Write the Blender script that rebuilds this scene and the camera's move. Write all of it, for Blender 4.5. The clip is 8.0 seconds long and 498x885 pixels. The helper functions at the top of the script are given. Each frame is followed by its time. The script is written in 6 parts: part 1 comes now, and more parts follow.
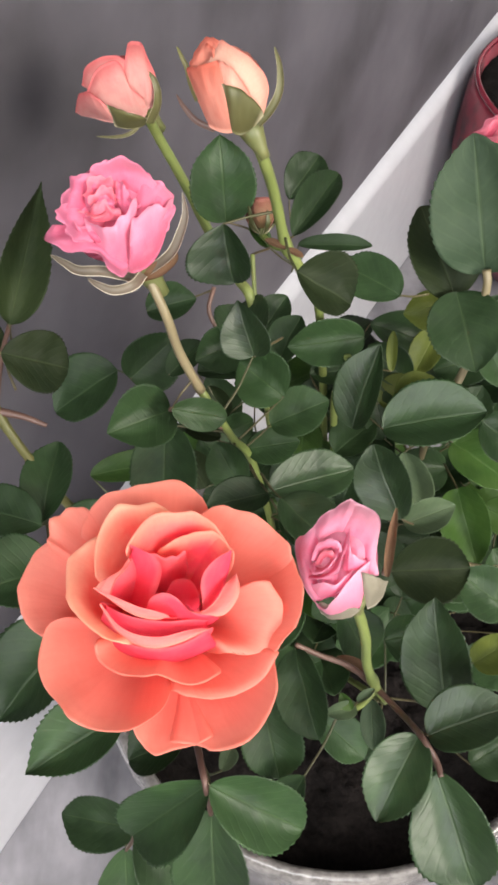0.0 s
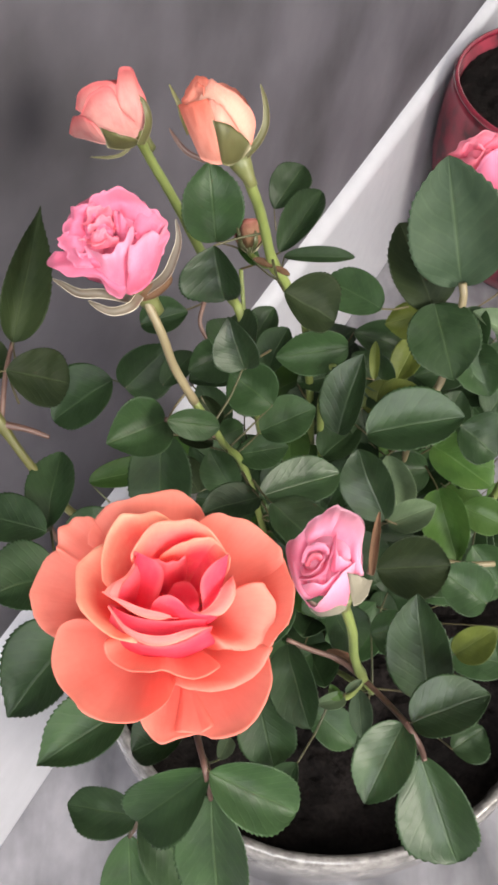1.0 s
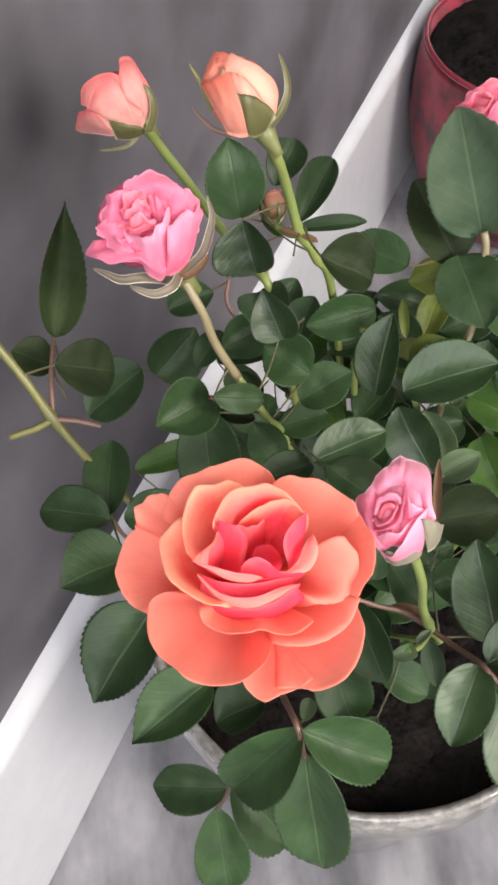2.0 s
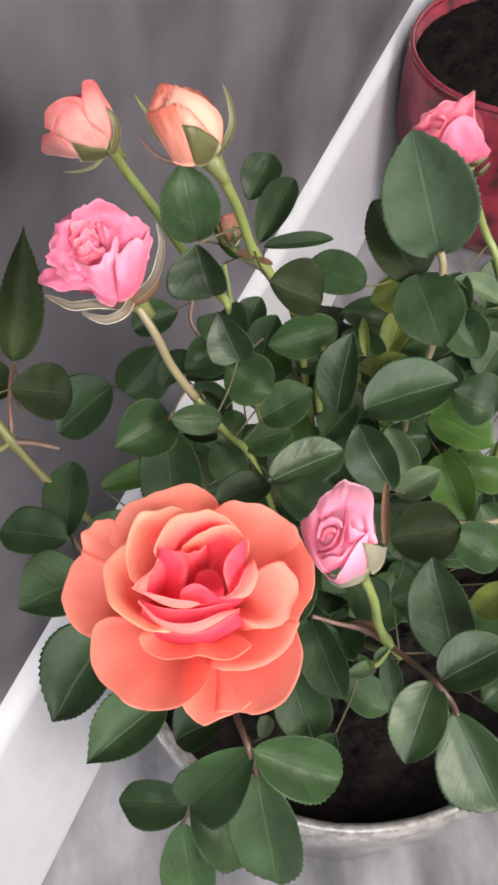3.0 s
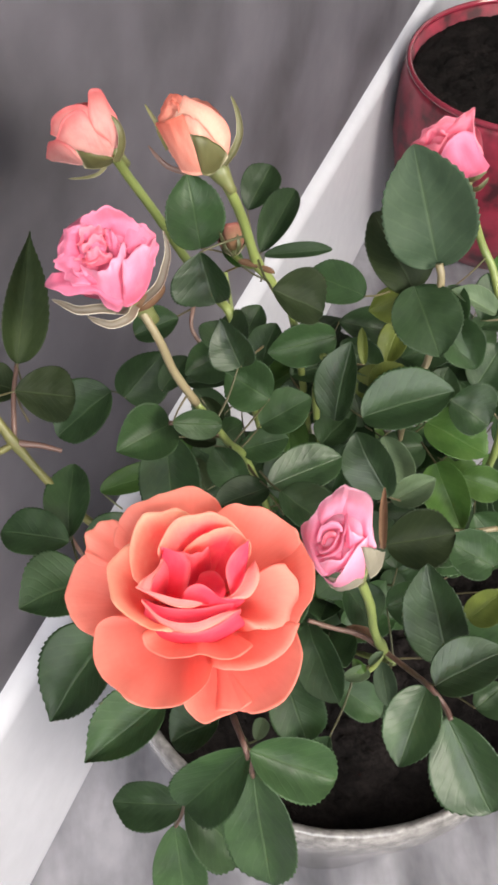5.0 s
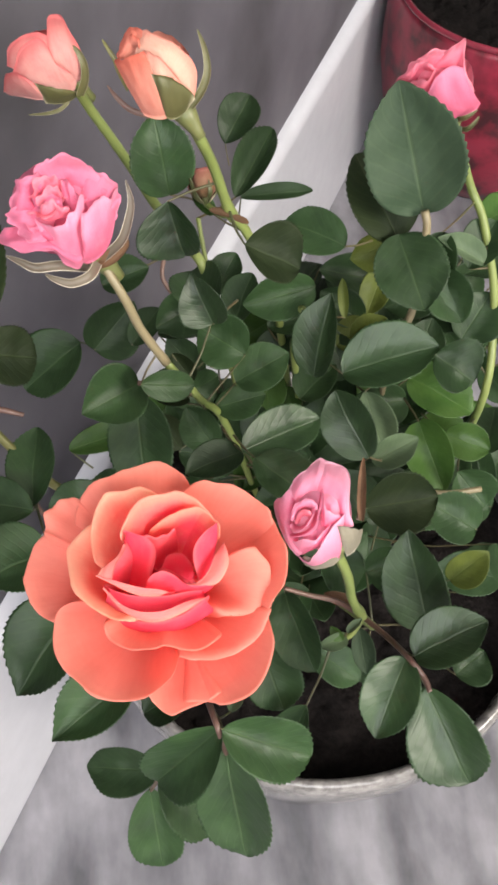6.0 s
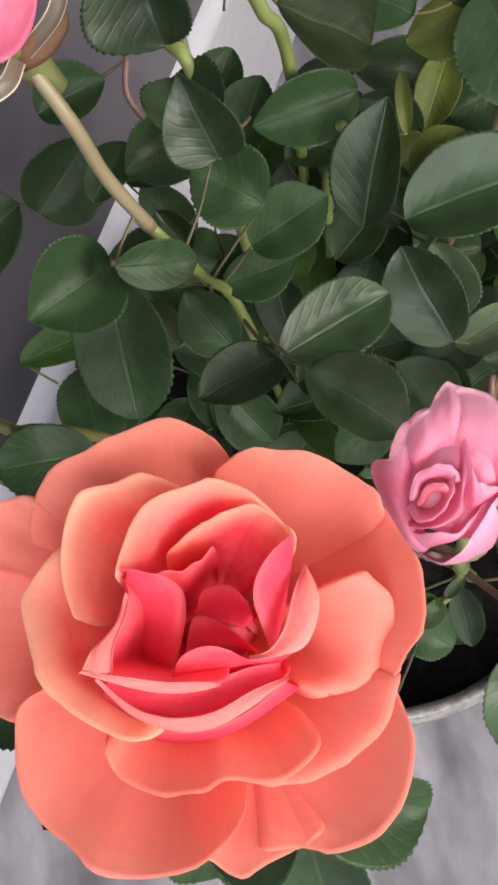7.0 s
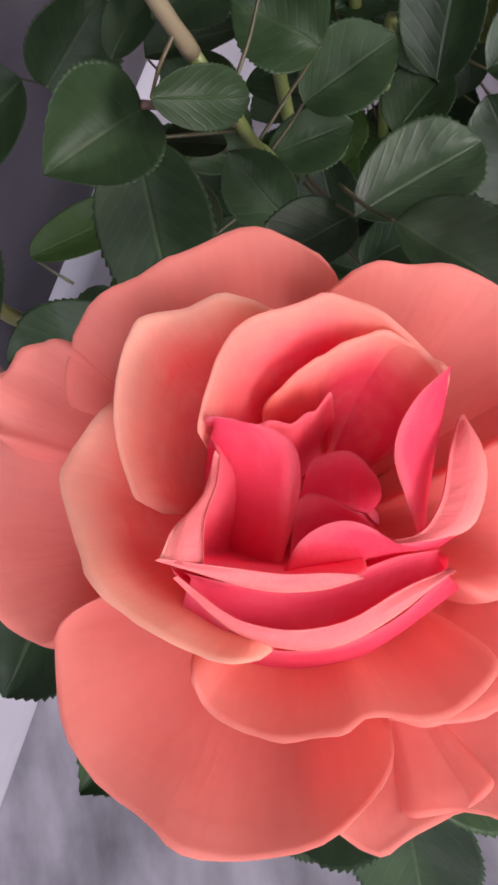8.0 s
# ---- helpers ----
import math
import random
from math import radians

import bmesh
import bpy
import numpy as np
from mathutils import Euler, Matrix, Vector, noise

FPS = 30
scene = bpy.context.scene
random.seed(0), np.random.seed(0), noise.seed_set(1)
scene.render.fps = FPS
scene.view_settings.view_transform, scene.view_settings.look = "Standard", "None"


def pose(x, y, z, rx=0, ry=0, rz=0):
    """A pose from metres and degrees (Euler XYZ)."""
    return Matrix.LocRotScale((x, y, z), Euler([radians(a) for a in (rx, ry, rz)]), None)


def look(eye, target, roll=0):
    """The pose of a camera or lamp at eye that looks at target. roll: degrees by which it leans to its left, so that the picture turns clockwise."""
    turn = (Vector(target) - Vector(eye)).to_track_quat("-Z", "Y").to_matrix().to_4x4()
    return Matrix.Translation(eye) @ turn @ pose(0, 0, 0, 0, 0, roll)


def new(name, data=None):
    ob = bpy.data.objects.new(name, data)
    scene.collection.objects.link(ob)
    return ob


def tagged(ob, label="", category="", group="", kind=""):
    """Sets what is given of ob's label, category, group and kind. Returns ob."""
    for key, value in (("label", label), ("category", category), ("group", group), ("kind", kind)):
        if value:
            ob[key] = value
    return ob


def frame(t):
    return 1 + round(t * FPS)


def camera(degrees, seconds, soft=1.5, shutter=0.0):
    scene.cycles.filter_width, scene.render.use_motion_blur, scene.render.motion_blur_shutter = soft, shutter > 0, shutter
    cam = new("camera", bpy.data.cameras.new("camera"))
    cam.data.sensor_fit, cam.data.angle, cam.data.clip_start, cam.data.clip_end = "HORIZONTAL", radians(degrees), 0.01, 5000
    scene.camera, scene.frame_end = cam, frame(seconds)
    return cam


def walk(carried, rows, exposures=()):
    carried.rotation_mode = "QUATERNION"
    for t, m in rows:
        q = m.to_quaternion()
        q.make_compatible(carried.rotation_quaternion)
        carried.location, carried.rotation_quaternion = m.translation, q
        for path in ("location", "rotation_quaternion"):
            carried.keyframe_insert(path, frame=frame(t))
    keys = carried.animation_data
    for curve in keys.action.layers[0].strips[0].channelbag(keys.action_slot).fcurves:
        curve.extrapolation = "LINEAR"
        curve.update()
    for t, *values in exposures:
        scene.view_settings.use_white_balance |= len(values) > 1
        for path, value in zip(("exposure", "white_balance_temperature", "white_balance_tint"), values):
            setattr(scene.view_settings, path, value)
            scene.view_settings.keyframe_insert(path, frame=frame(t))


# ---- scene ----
cam = camera(31.70, 8.0, 3.0)
# seconds, eye, target, roll
PATH = [
    (0, (0.0192, 0.0647, 0.5889), (0.0220, 0.2139, 0.3884), 1.94),
    (0.5, (0.0223, 0.0611, 0.6000), (0.0281, 0.2101, 0.3993), 2.43),
    (1, (0.0178, 0.0596, 0.6014), (0.0243, 0.2077, 0.4000), 2.30),
    (1.5, (0.0070, 0.0524, 0.6016), (0.0172, 0.1978, 0.3985), -0.91),
    (1.7, (0.0036, 0.0527, 0.6016), (0.0121, 0.1983, 0.3985), -2.69),
    (2.8, (0.0136, 0.0576, 0.6023), (0.0195, 0.2029, 0.3989), -4.75),
    (3, (0.0168, 0.0550, 0.6064), (0.0228, 0.2011, 0.4036), -4.66),
    (3.5, (0.0137, 0.0503, 0.6111), (0.0208, 0.1979, 0.4095), -3.96),
    (4, (0.0124, 0.0511, 0.6092), (0.0196, 0.1991, 0.4079), -3.75),
    (4.2, (0.0139, 0.0524, 0.6090), (0.0217, 0.1999, 0.4073), -3.55),
    (5.3, (0.0134, 0.0524, 0.6079), (0.0229, 0.2005, 0.4067), -2.62),
    (5.5, (0.0120, 0.0553, 0.6008), (0.0212, 0.2002, 0.3973), -2.67),
    (6, (0.0184, 0.0665, 0.6039), (0.0296, 0.1970, 0.3910), -1.84),
    (6.3, (0.0049, 0.0791, 0.6100), (0.0150, 0.2032, 0.3932), -3.00),
    (6.5, (0.0023, 0.0912, 0.6007), (0.0102, 0.2056, 0.3785), -4.83),
    (6.8, (0.0105, 0.1109, 0.5677), (0.0165, 0.2103, 0.3384), -8.50),
    (7, (0.0119, 0.1172, 0.5423), (0.0229, 0.2082, 0.3097), -5.03),
    (7.2, (0.0123, 0.1182, 0.5301), (0.0157, 0.2040, 0.2953), -10.73),
    (7.5, (0.0038, 0.1188, 0.5168), (0.0112, 0.2018, 0.2811), -7.75),
    (8, (0.0011, 0.1180, 0.5130), (0.0104, 0.2009, 0.2773), -6.53),
]
walk(cam, [(t, look(eye, target, roll)) for t, eye, target, roll in PATH], ((0, -0.2, 6500, 10), (0.5, -0.06, 6500, 10), (1.5, -0.12, 6500, 10), (3.0, -0.12, 6500, 10), (4.0, -0.03, 6500, 10), (5.5, -0.12, 6500, 10), (6.0, -0.17, 6500, 10), (6.5, -0.22, 6450, 11), (7.0, -0.36, 6350, 13), (7.5, -0.69, 6150, 25), (8.0, -0.72, 6050, 29)))

# ---- world and light ----
world = bpy.data.worlds.new("daylight")
world.use_nodes = True
scene.world = world
sky = world.node_tree.nodes.new("ShaderNodeTexSky")
sky.sky_type = "NISHITA"
sky.sun_disc = False
sky.sun_elevation = radians(35)
sky.sun_rotation = radians(200)
world.node_tree.links.new(sky.outputs[0], world.node_tree.nodes["Background"].inputs[0])
world.node_tree.nodes["Background"].inputs[1].default_value = 0.1
scene.view_settings.exposure = 0.0

# the wall runs along ALONG; OUT points from it into the room
OUT = Vector((0.8744, -0.4852, 0.0))
ALONG = Vector((0.4852, 0.8744, 0.0))
SKIRT = OUT * -0.197          # foot of the skirting's front face
ROOM_DEEP, ROOM_HIGH, U0, U1 = 1.9, 2.45, -1.5, 2.6


def room(u, v, z):
    """A point of the room: u along the wall, v out from the skirting, z up."""
    return SKIRT + ALONG * u + OUT * v + Vector((0, 0, z))


# two unseen openings: one across the room from the wall for the light from the right, one behind the camera added as
# fill; each (middle, width, sill, head)
EAST_WIN, SOUTH_FILL = (-0.15, 0.80, 1.0, 1.80), (0.85, 1.5, 1.0, 2.3)


def unseen_light(eye, target, width, height, watts, colour):
    lamp = bpy.data.lights.new("unseen_light", "AREA")
    lamp.shape, lamp.size, lamp.size_y = "RECTANGLE", width, height
    lamp.energy, lamp.color = watts, colour
    new("unseen_light", lamp).matrix_world = look(eye, target)


unseen_light(room(EAST_WIN[0], ROOM_DEEP + 0.02, 1.4), room(EAST_WIN[0], 0, 1.4), EAST_WIN[1], EAST_WIN[3] - EAST_WIN[2], 80.0, (1.0, 0.935, 0.82))
# added fill from behind the camera, no such window is known
unseen_light(room(U0 - 0.02, SOUTH_FILL[0], 1.65), room(0, SOUTH_FILL[0], 1.65), SOUTH_FILL[1], SOUTH_FILL[3] - SOUTH_FILL[2], 61.0, (0.98, 0.98, 1.0))


# ---- materials ----
def material(name):
    m = bpy.data.materials.new(name)
    m.use_nodes = True
    return m, m.node_tree.nodes, m.node_tree.links, m.node_tree.nodes["Principled BSDF"]


def ramp(nodes, *stops):
    r = nodes.new("ShaderNodeValToRGB")
    while len(r.color_ramp.elements) < len(stops):
        r.color_ramp.elements.new(0.5)
    for e, (p, c) in zip(r.color_ramp.elements, stops):
        e.position, e.color = p, (*c, 1)
    return r


def noise_node(nodes, links, scale, detail=4, rough=0.55, vector=None):
    n = nodes.new("ShaderNodeTexNoise")
    n.inputs["Scale"].default_value, n.inputs["Detail"].default_value, n.inputs["Roughness"].default_value = scale, detail, rough
    if vector:
        links.new(vector, n.inputs["Vector"])
    return n


def mixed(nodes, links, kind, fac, a, b):
    m = nodes.new("ShaderNodeMix")
    m.data_type, m.blend_type = "RGBA", kind
    for socket, value in ((m.inputs[0], fac), (m.inputs[6], a), (m.inputs[7], b)):
        if isinstance(value, (int, float)):
            socket.default_value = value
        elif isinstance(value, tuple):
            socket.default_value = (*value, 1)
        else:
            links.new(value, socket)
    return m.outputs[2]


def bumped(nodes, links, shader, height, strength, distance):
    b = nodes.new("ShaderNodeBump")
    b.inputs["Strength"].default_value, b.inputs["Distance"].default_value = strength, distance
    links.new(height, b.inputs["Height"])
    links.new(b.outputs[0], shader.inputs["Normal"])


def mapped(nodes, links, scale, turn=0.0, kind="Object"):
    c, m = nodes.new("ShaderNodeTexCoord"), nodes.new("ShaderNodeMapping")
    m.inputs["Scale"].default_value, m.inputs["Rotation"].default_value = scale, (0, 0, turn)
    links.new(c.outputs[kind], m.inputs["Vector"])
    return m.outputs[0]


def stone(name, dark, mid, light, scale, rough, turn, grain):
    m, nodes, links, s = material(name)
    v = mapped(nodes, links, scale, turn)
    a = noise_node(nodes, links, 1.0, 5, 0.5, v)
    r = ramp(nodes, (0.34, dark), (0.5, mid), (0.66, light))
    links.new(a.outputs[0], r.inputs[0])
    b = noise_node(nodes, links, 90, 3, 0.6, mapped(nodes, links, (1, 1, 1)))
    g = ramp(nodes, (0.35, (grain, grain, grain)), (0.65, (1, 1, 1)))
    links.new(b.outputs[0], g.inputs[0])
    links.new(mixed(nodes, links, "MULTIPLY", 1.0, r.outputs[0], g.outputs[0]), s.inputs["Base Color"])
    s.inputs["Roughness"].default_value = rough
    bumped(nodes, links, s, b.outputs[0], 0.12, 0.0006)
    return m


WALL = stone("grey_plaster", (0.044, 0.041, 0.048), (0.086, 0.080, 0.095), (0.120, 0.113, 0.131), (8, 8, 8), 0.65, 0.3, 0.96)
FLOOR = stone("grey_marbled_floor", (0.095, 0.094, 0.106), (0.178, 0.175, 0.195), (0.27, 0.264, 0.29), (26, 10, 9), 0.24, 0.10, 0.93)


def plain(name, colour, rough, grain=0.06, scale=120.0, metal=0.0, bump=0.1, coat=0.0):
    m, nodes, links, s = material(name)
    n = noise_node(nodes, links, scale, 3, 0.6, mapped(nodes, links, (1, 1, 1)))
    big = noise_node(nodes, links, scale / 9, 2, 0.5, mapped(nodes, links, (1, 1, 1)))
    lo, hi = tuple(c * (1 - grain) for c in colour), tuple(min(1, c * (1 + grain)) for c in colour)
    r, r2 = ramp(nodes, (0.3, lo), (0.7, hi)), ramp(nodes, (0.3, (1 - grain, 1 - grain, 1 - grain)), (0.7, (1, 1, 1)))
    links.new(n.outputs[0], r.inputs[0])
    links.new(big.outputs[0], r2.inputs[0])
    links.new(mixed(nodes, links, "MULTIPLY", 1.0, r.outputs[0], r2.outputs[0]), s.inputs["Base Color"])
    s.inputs["Roughness"].default_value, s.inputs["Metallic"].default_value = rough, metal
    s.inputs["Coat Weight"].default_value = coat
    if bump:
        bumped(nodes, links, s, n.outputs[0], bump, 0.0008)
    return m


SKIRTING = plain("white_gloss_skirting", (0.49, 0.495, 0.54), 0.25, 0.03, 60, bump=0.02)
# pale finish of the unseen walls and ceiling, kept bright for bounce light
BOUNCE_PAINT = plain("pale_bounce_paint", (0.84, 0.83, 0.82), 0.8, 0.04, 40)
POT_GREY = plain("pale_glazed_pot", (0.22, 0.208, 0.202), 0.24, 0.5, 170, bump=1.0, coat=0.6)
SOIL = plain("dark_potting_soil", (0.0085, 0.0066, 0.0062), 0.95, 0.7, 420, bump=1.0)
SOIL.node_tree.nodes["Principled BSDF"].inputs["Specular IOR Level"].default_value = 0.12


def red_glaze():
    m, nodes, links, s = material("red_glazed_ceramic")
    v = mapped(nodes, links, (1, 1, 1))
    n = noise_node(nodes, links, 45, 3, 0.5, v)
    r = ramp(nodes, (0.36, (0.04, 0.007, 0.010)), (0.47, (0.15, 0.011, 0.024)), (0.6, (0.23, 0.017, 0.038)))
    links.new(n.outputs[0], r.inputs[0])
    links.new(r.outputs[0], s.inputs["Base Color"])
    s.inputs["Roughness"].default_value, s.inputs["Coat Weight"].default_value = 0.35, 0.2
    bumped(nodes, links, s, n.outputs[0], 0.25, 0.002)
    return m


RED_GLAZE = red_glaze()
RED_RIM = plain("red_glazed_rim", (0.20, 0.018, 0.036), 0.18, 0.1, 90, bump=0.05, coat=0.8)


def leaf_material(name, dark, light, rough, vein, gloss=0.27):
    """Leaf skin with side veins that run from the midrib to the edge, by the leaf's own UV."""
    m, nodes, links, s = material(name)
    uv = nodes.new("ShaderNodeUVMap")
    sep = nodes.new("ShaderNodeSeparateXYZ")
    links.new(uv.outputs[0], sep.inputs[0])
    across, half, slant, saw, edge = (nodes.new("ShaderNodeMath") for _ in range(5))
    across.operation, across.inputs[1].default_value = "SUBTRACT", 0.5
    links.new(sep.outputs[0], across.inputs[0])
    half.operation = "ABSOLUTE"
    links.new(across.outputs[0], half.inputs[0])
    slant.operation, slant.inputs[1].default_value = "MULTIPLY_ADD", -0.75
    links.new(half.outputs[0], slant.inputs[0])
    sway, stray = noise_node(nodes, links, 5, 2, 0.5, uv.outputs[0]), nodes.new("ShaderNodeMath")
    stray.operation, stray.inputs[1].default_value = "MULTIPLY_ADD", 0.06
    links.new(sway.outputs[0], stray.inputs[0])
    links.new(sep.outputs[1], stray.inputs[2])
    links.new(stray.outputs[0], slant.inputs[2])
    saw.operation, saw.inputs[1].default_value = "MULTIPLY", 52.0
    links.new(slant.outputs[0], saw.inputs[0])
    edge.operation = "SINE"
    links.new(saw.outputs[0], edge.inputs[0])
    veins = ramp(nodes, (0.55, (0, 0, 0)), (1.0, (1, 1, 1)))
    links.new(edge.outputs[0], veins.inputs[0])
    rib = ramp(nodes, (0.0, (0.7, 0.7, 0.7)), (0.03, (0, 0, 0)))
    links.new(half.outputs[0], rib.inputs[0])
    lines = mixed(nodes, links, "LIGHTEN", 1.0, mixed(nodes, links, "MULTIPLY", 1.0, veins.outputs[0], (0.12, 0.12, 0.12)), rib.outputs[0])
    n = noise_node(nodes, links, 95, 4, 0.6, mapped(nodes, links, (1, 1, 1)))
    tone = ramp(nodes, (0.3, dark), (0.7, light))
    links.new(n.outputs[0], tone.inputs[0])
    info = nodes.new("ShaderNodeObjectInfo")
    hue = nodes.new("ShaderNodeHueSaturation")
    vary = nodes.new("ShaderNodeMapRange")
    vary.inputs[3].default_value, vary.inputs[4].default_value = 0.72, 1.32
    links.new(info.outputs["Random"], vary.inputs[0])
    links.new(vary.outputs[0], hue.inputs["Value"])
    links.new(tone.outputs[0], hue.inputs["Color"])
    pale = mixed(nodes, links, "ADD", 1.0, hue.outputs[0], tuple(vein * c for c in (0.10, 0.13, 0.06)))
    mixnode = mixed(nodes, links, "MIX", lines, hue.outputs[0], pale)
    links.new(mixnode, s.inputs["Base Color"])
    s.inputs["Roughness"].default_value = rough
    s.inputs["Specular IOR Level"].default_value = gloss
    puff = noise_node(nodes, links, 150, 2, 0.5, mapped(nodes, links, (1, 1, 1)))
    bumped(nodes, links, s, mixed(nodes, links, "MIX", 0.65, lines, puff.outputs[0]), 0.45, -0.0014)
    trans = nodes.new("ShaderNodeBsdfTranslucent")
    links.new(mixed(nodes, links, "MULTIPLY", 1.0, mixnode, (1.2, 1.5, 0.5)), trans.inputs[0])
    mix = nodes.new("ShaderNodeMixShader")
    mix.inputs[0].default_value = 0.14
    links.new(s.outputs[0], mix.inputs[1])
    links.new(trans.outputs[0], mix.inputs[2])
    links.new(mix.outputs[0], nodes["Material Output"].inputs[0])
    return m


LEAF = leaf_material("rose_leaf_green", (0.014, 0.032, 0.0112), (0.029, 0.060, 0.021), 0.46, 0.26)
LEAF_UNDER = leaf_material("rose_leaf_underside", (0.055, 0.085, 0.045), (0.09, 0.13, 0.07), 0.6, 0.4)
LEAF_DULL = leaf_material("rose_leaf_olive", (0.011, 0.019, 0.007), (0.020, 0.030, 0.011), 0.55, 0.2, 0.13)
LEAF_YOUNG = leaf_material("rose_leaf_young_green", (0.030, 0.075, 0.014), (0.058, 0.115, 0.024), 0.38, 0.3)
LEAF_GLOSS = leaf_material("rose_leaf_shiny_green", (0.014, 0.032, 0.0112), (0.029, 0.060, 0.021), 0.42, 0.30, 0.42)
LEAF_GREY = leaf_material("rose_leaf_grey_green", (0.031, 0.055, 0.030), (0.048, 0.078, 0.043), 0.6, 0.34, 0.2)
LEAF_DRY = leaf_material("dry_brown_sepal", (0.10, 0.055, 0.034), (0.16, 0.09, 0.05), 0.7, 0.2, 0.15)
LEAF_YELLOW = leaf_material("rose_leaf_yellowing", (0.06, 0.08, 0.013), (0.10, 0.125, 0.02), 0.5, 0.3)


def stem_material(name, a, b, rough=0.45):
    m, nodes, links, s = material(name)
    n = noise_node(nodes, links, 60, 3, 0.5, mapped(nodes, links, (1, 1, 0.3)))
    r = ramp(nodes, (0.35, a), (0.65, b))
    links.new(n.outputs[0], r.inputs[0])
    links.new(r.outputs[0], s.inputs["Base Color"])
    s.inputs["Roughness"].default_value = rough
    return m


STEM = stem_material("green_stem", (0.13, 0.17, 0.045), (0.20, 0.24, 0.07))
STEM_PALE = stem_material("pale_olive_stem", (0.165, 0.135, 0.072), (0.23, 0.19, 0.11))
STEM_DARK = stem_material("dull_olive_stem", (0.085, 0.085, 0.024), (0.14, 0.13, 0.04))
TWIG = stem_material("reddish_brown_twig", (0.085, 0.045, 0.035), (0.15, 0.085, 0.065))
STALK = stem_material("olive_leaf_stalk", (0.055, 0.06, 0.022), (0.10, 0.075, 0.035))


def sepal_material(name, dark, light, rim):
    """Sepal with a pale, thin edge, by its UV."""
    m, nodes, links, s = material(name)
    uv, sep = nodes.new("ShaderNodeUVMap"), nodes.new("ShaderNodeSeparateXYZ")
    links.new(uv.outputs[0], sep.inputs[0])
    n = noise_node(nodes, links, 60, 3, 0.5, mapped(nodes, links, (1, 1, 0.4)))
    r = ramp(nodes, (0.35, dark), (0.65, light))
    links.new(n.outputs[0], r.inputs[0])
    e = ramp(nodes, (0.0, (1, 1, 1)), (0.09, (0, 0, 0)), (0.91, (0, 0, 0)), (1.0, (1, 1, 1)))
    links.new(sep.outputs[0], e.inputs[0])
    links.new(mixed(nodes, links, "MIX", e.outputs[0], r.outputs[0], rim), s.inputs["Base Color"])
    s.inputs["Roughness"].default_value = 0.5
    return m


SEPAL = sepal_material("olive_sepal", (0.052, 0.060, 0.018), (0.10, 0.092, 0.034), (0.42, 0.37, 0.25))
SEPAL_TAUPE = sepal_material("taupe_sepal", (0.060, 0.046, 0.030), (0.12, 0.098, 0.070), (0.66, 0.60, 0.48))
HIP = stem_material("green_hip", (0.09, 0.11, 0.035), (0.15, 0.15, 0.055))
SEPAL_PALE = stem_material("faded_beige_sepal", (0.19, 0.17, 0.125), (0.28, 0.25, 0.19))


def petal_material(name, base, mid, tip, through_share=0.5, mid_at=0.55, vary=0.4):
    """Petal skin: from base to tip along the petal's UV, with fine length-wise veins; light shines through."""
    m, nodes, links, s = material(name)
    uv = nodes.new("ShaderNodeUVMap")
    sep = nodes.new("ShaderNodeSeparateXYZ")
    links.new(uv.outputs[0], sep.inputs[0])
    r = ramp(nodes, (0.0, base), (mid_at, mid), (0.97, tip))
    n = noise_node(nodes, links, 5, 3, 0.5, uv.outputs[0])
    shift = nodes.new("ShaderNodeMath")
    shift.operation, shift.inputs[1].default_value = "MULTIPLY_ADD", 0.25
    links.new(n.outputs[0], shift.inputs[0])
    off = nodes.new("ShaderNodeMath")
    off.operation, off.inputs[1].default_value = "SUBTRACT", 0.125
    links.new(sep.outputs[1], off.inputs[0])
    links.new(off.outputs[0], shift.inputs[2])
    links.new(shift.outputs[0], r.inputs[0])
    mapping = nodes.new("ShaderNodeMapping")
    mapping.inputs["Scale"].default_value = (26, 2.5, 1)
    links.new(uv.outputs[0], mapping.inputs["Vector"])
    fine = noise_node(nodes, links, 1.6, 3, 0.6, mapping.outputs[0])
    g = ramp(nodes, (0.3, (0.97, 0.93, 0.93)), (0.7, (1, 1, 1)))
    links.new(fine.outputs[0], g.inputs[0])
    info, share = nodes.new("ShaderNodeObjectInfo"), nodes.new("ShaderNodeMath")
    share.operation, share.inputs[1].default_value = "MULTIPLY", vary
    links.new(info.outputs["Random"], share.inputs[0])
    own = mixed(nodes, links, "MIX", share.outputs[0], r.outputs[0], tip)
    patch = noise_node(nodes, links, 4.5, 5, 0.6, uv.outputs[0])
    spots = ramp(nodes, (0.45, (0, 0, 0)), (0.75, (0.4, 0.4, 0.4)))
    links.new(patch.outputs[0], spots.inputs[0])
    mottled = mixed(nodes, links, "MIX", spots.outputs[0], own, tip)
    col = mixed(nodes, links, "MULTIPLY", 1.0, mottled, g.outputs[0])
    links.new(col, s.inputs["Base Color"])
    s.inputs["Roughness"].default_value = 0.55
    s.inputs["Specular IOR Level"].default_value = 0.25
    s.inputs["Sheen Weight"].default_value = 0.05
    crumple = noise_node(nodes, links, 3.5, 3, 0.5, uv.outputs[0])
    lumps = mixed(nodes, links, "MIX", 0.2, crumple.outputs[0], fine.outputs[0])
    bumped(nodes, links, s, lumps, 0.3, 0.0016)
    trans = nodes.new("ShaderNodeBsdfTranslucent")
    links.new(col, trans.inputs[0])
    mix = nodes.new("ShaderNodeMixShader")
    mix.inputs[0].default_value = through_share
    links.new(s.outputs[0], mix.inputs[1])
    links.new(trans.outputs[0], mix.inputs[2])
    links.new(mix.outputs[0], nodes["Material Output"].inputs[0])
    return m


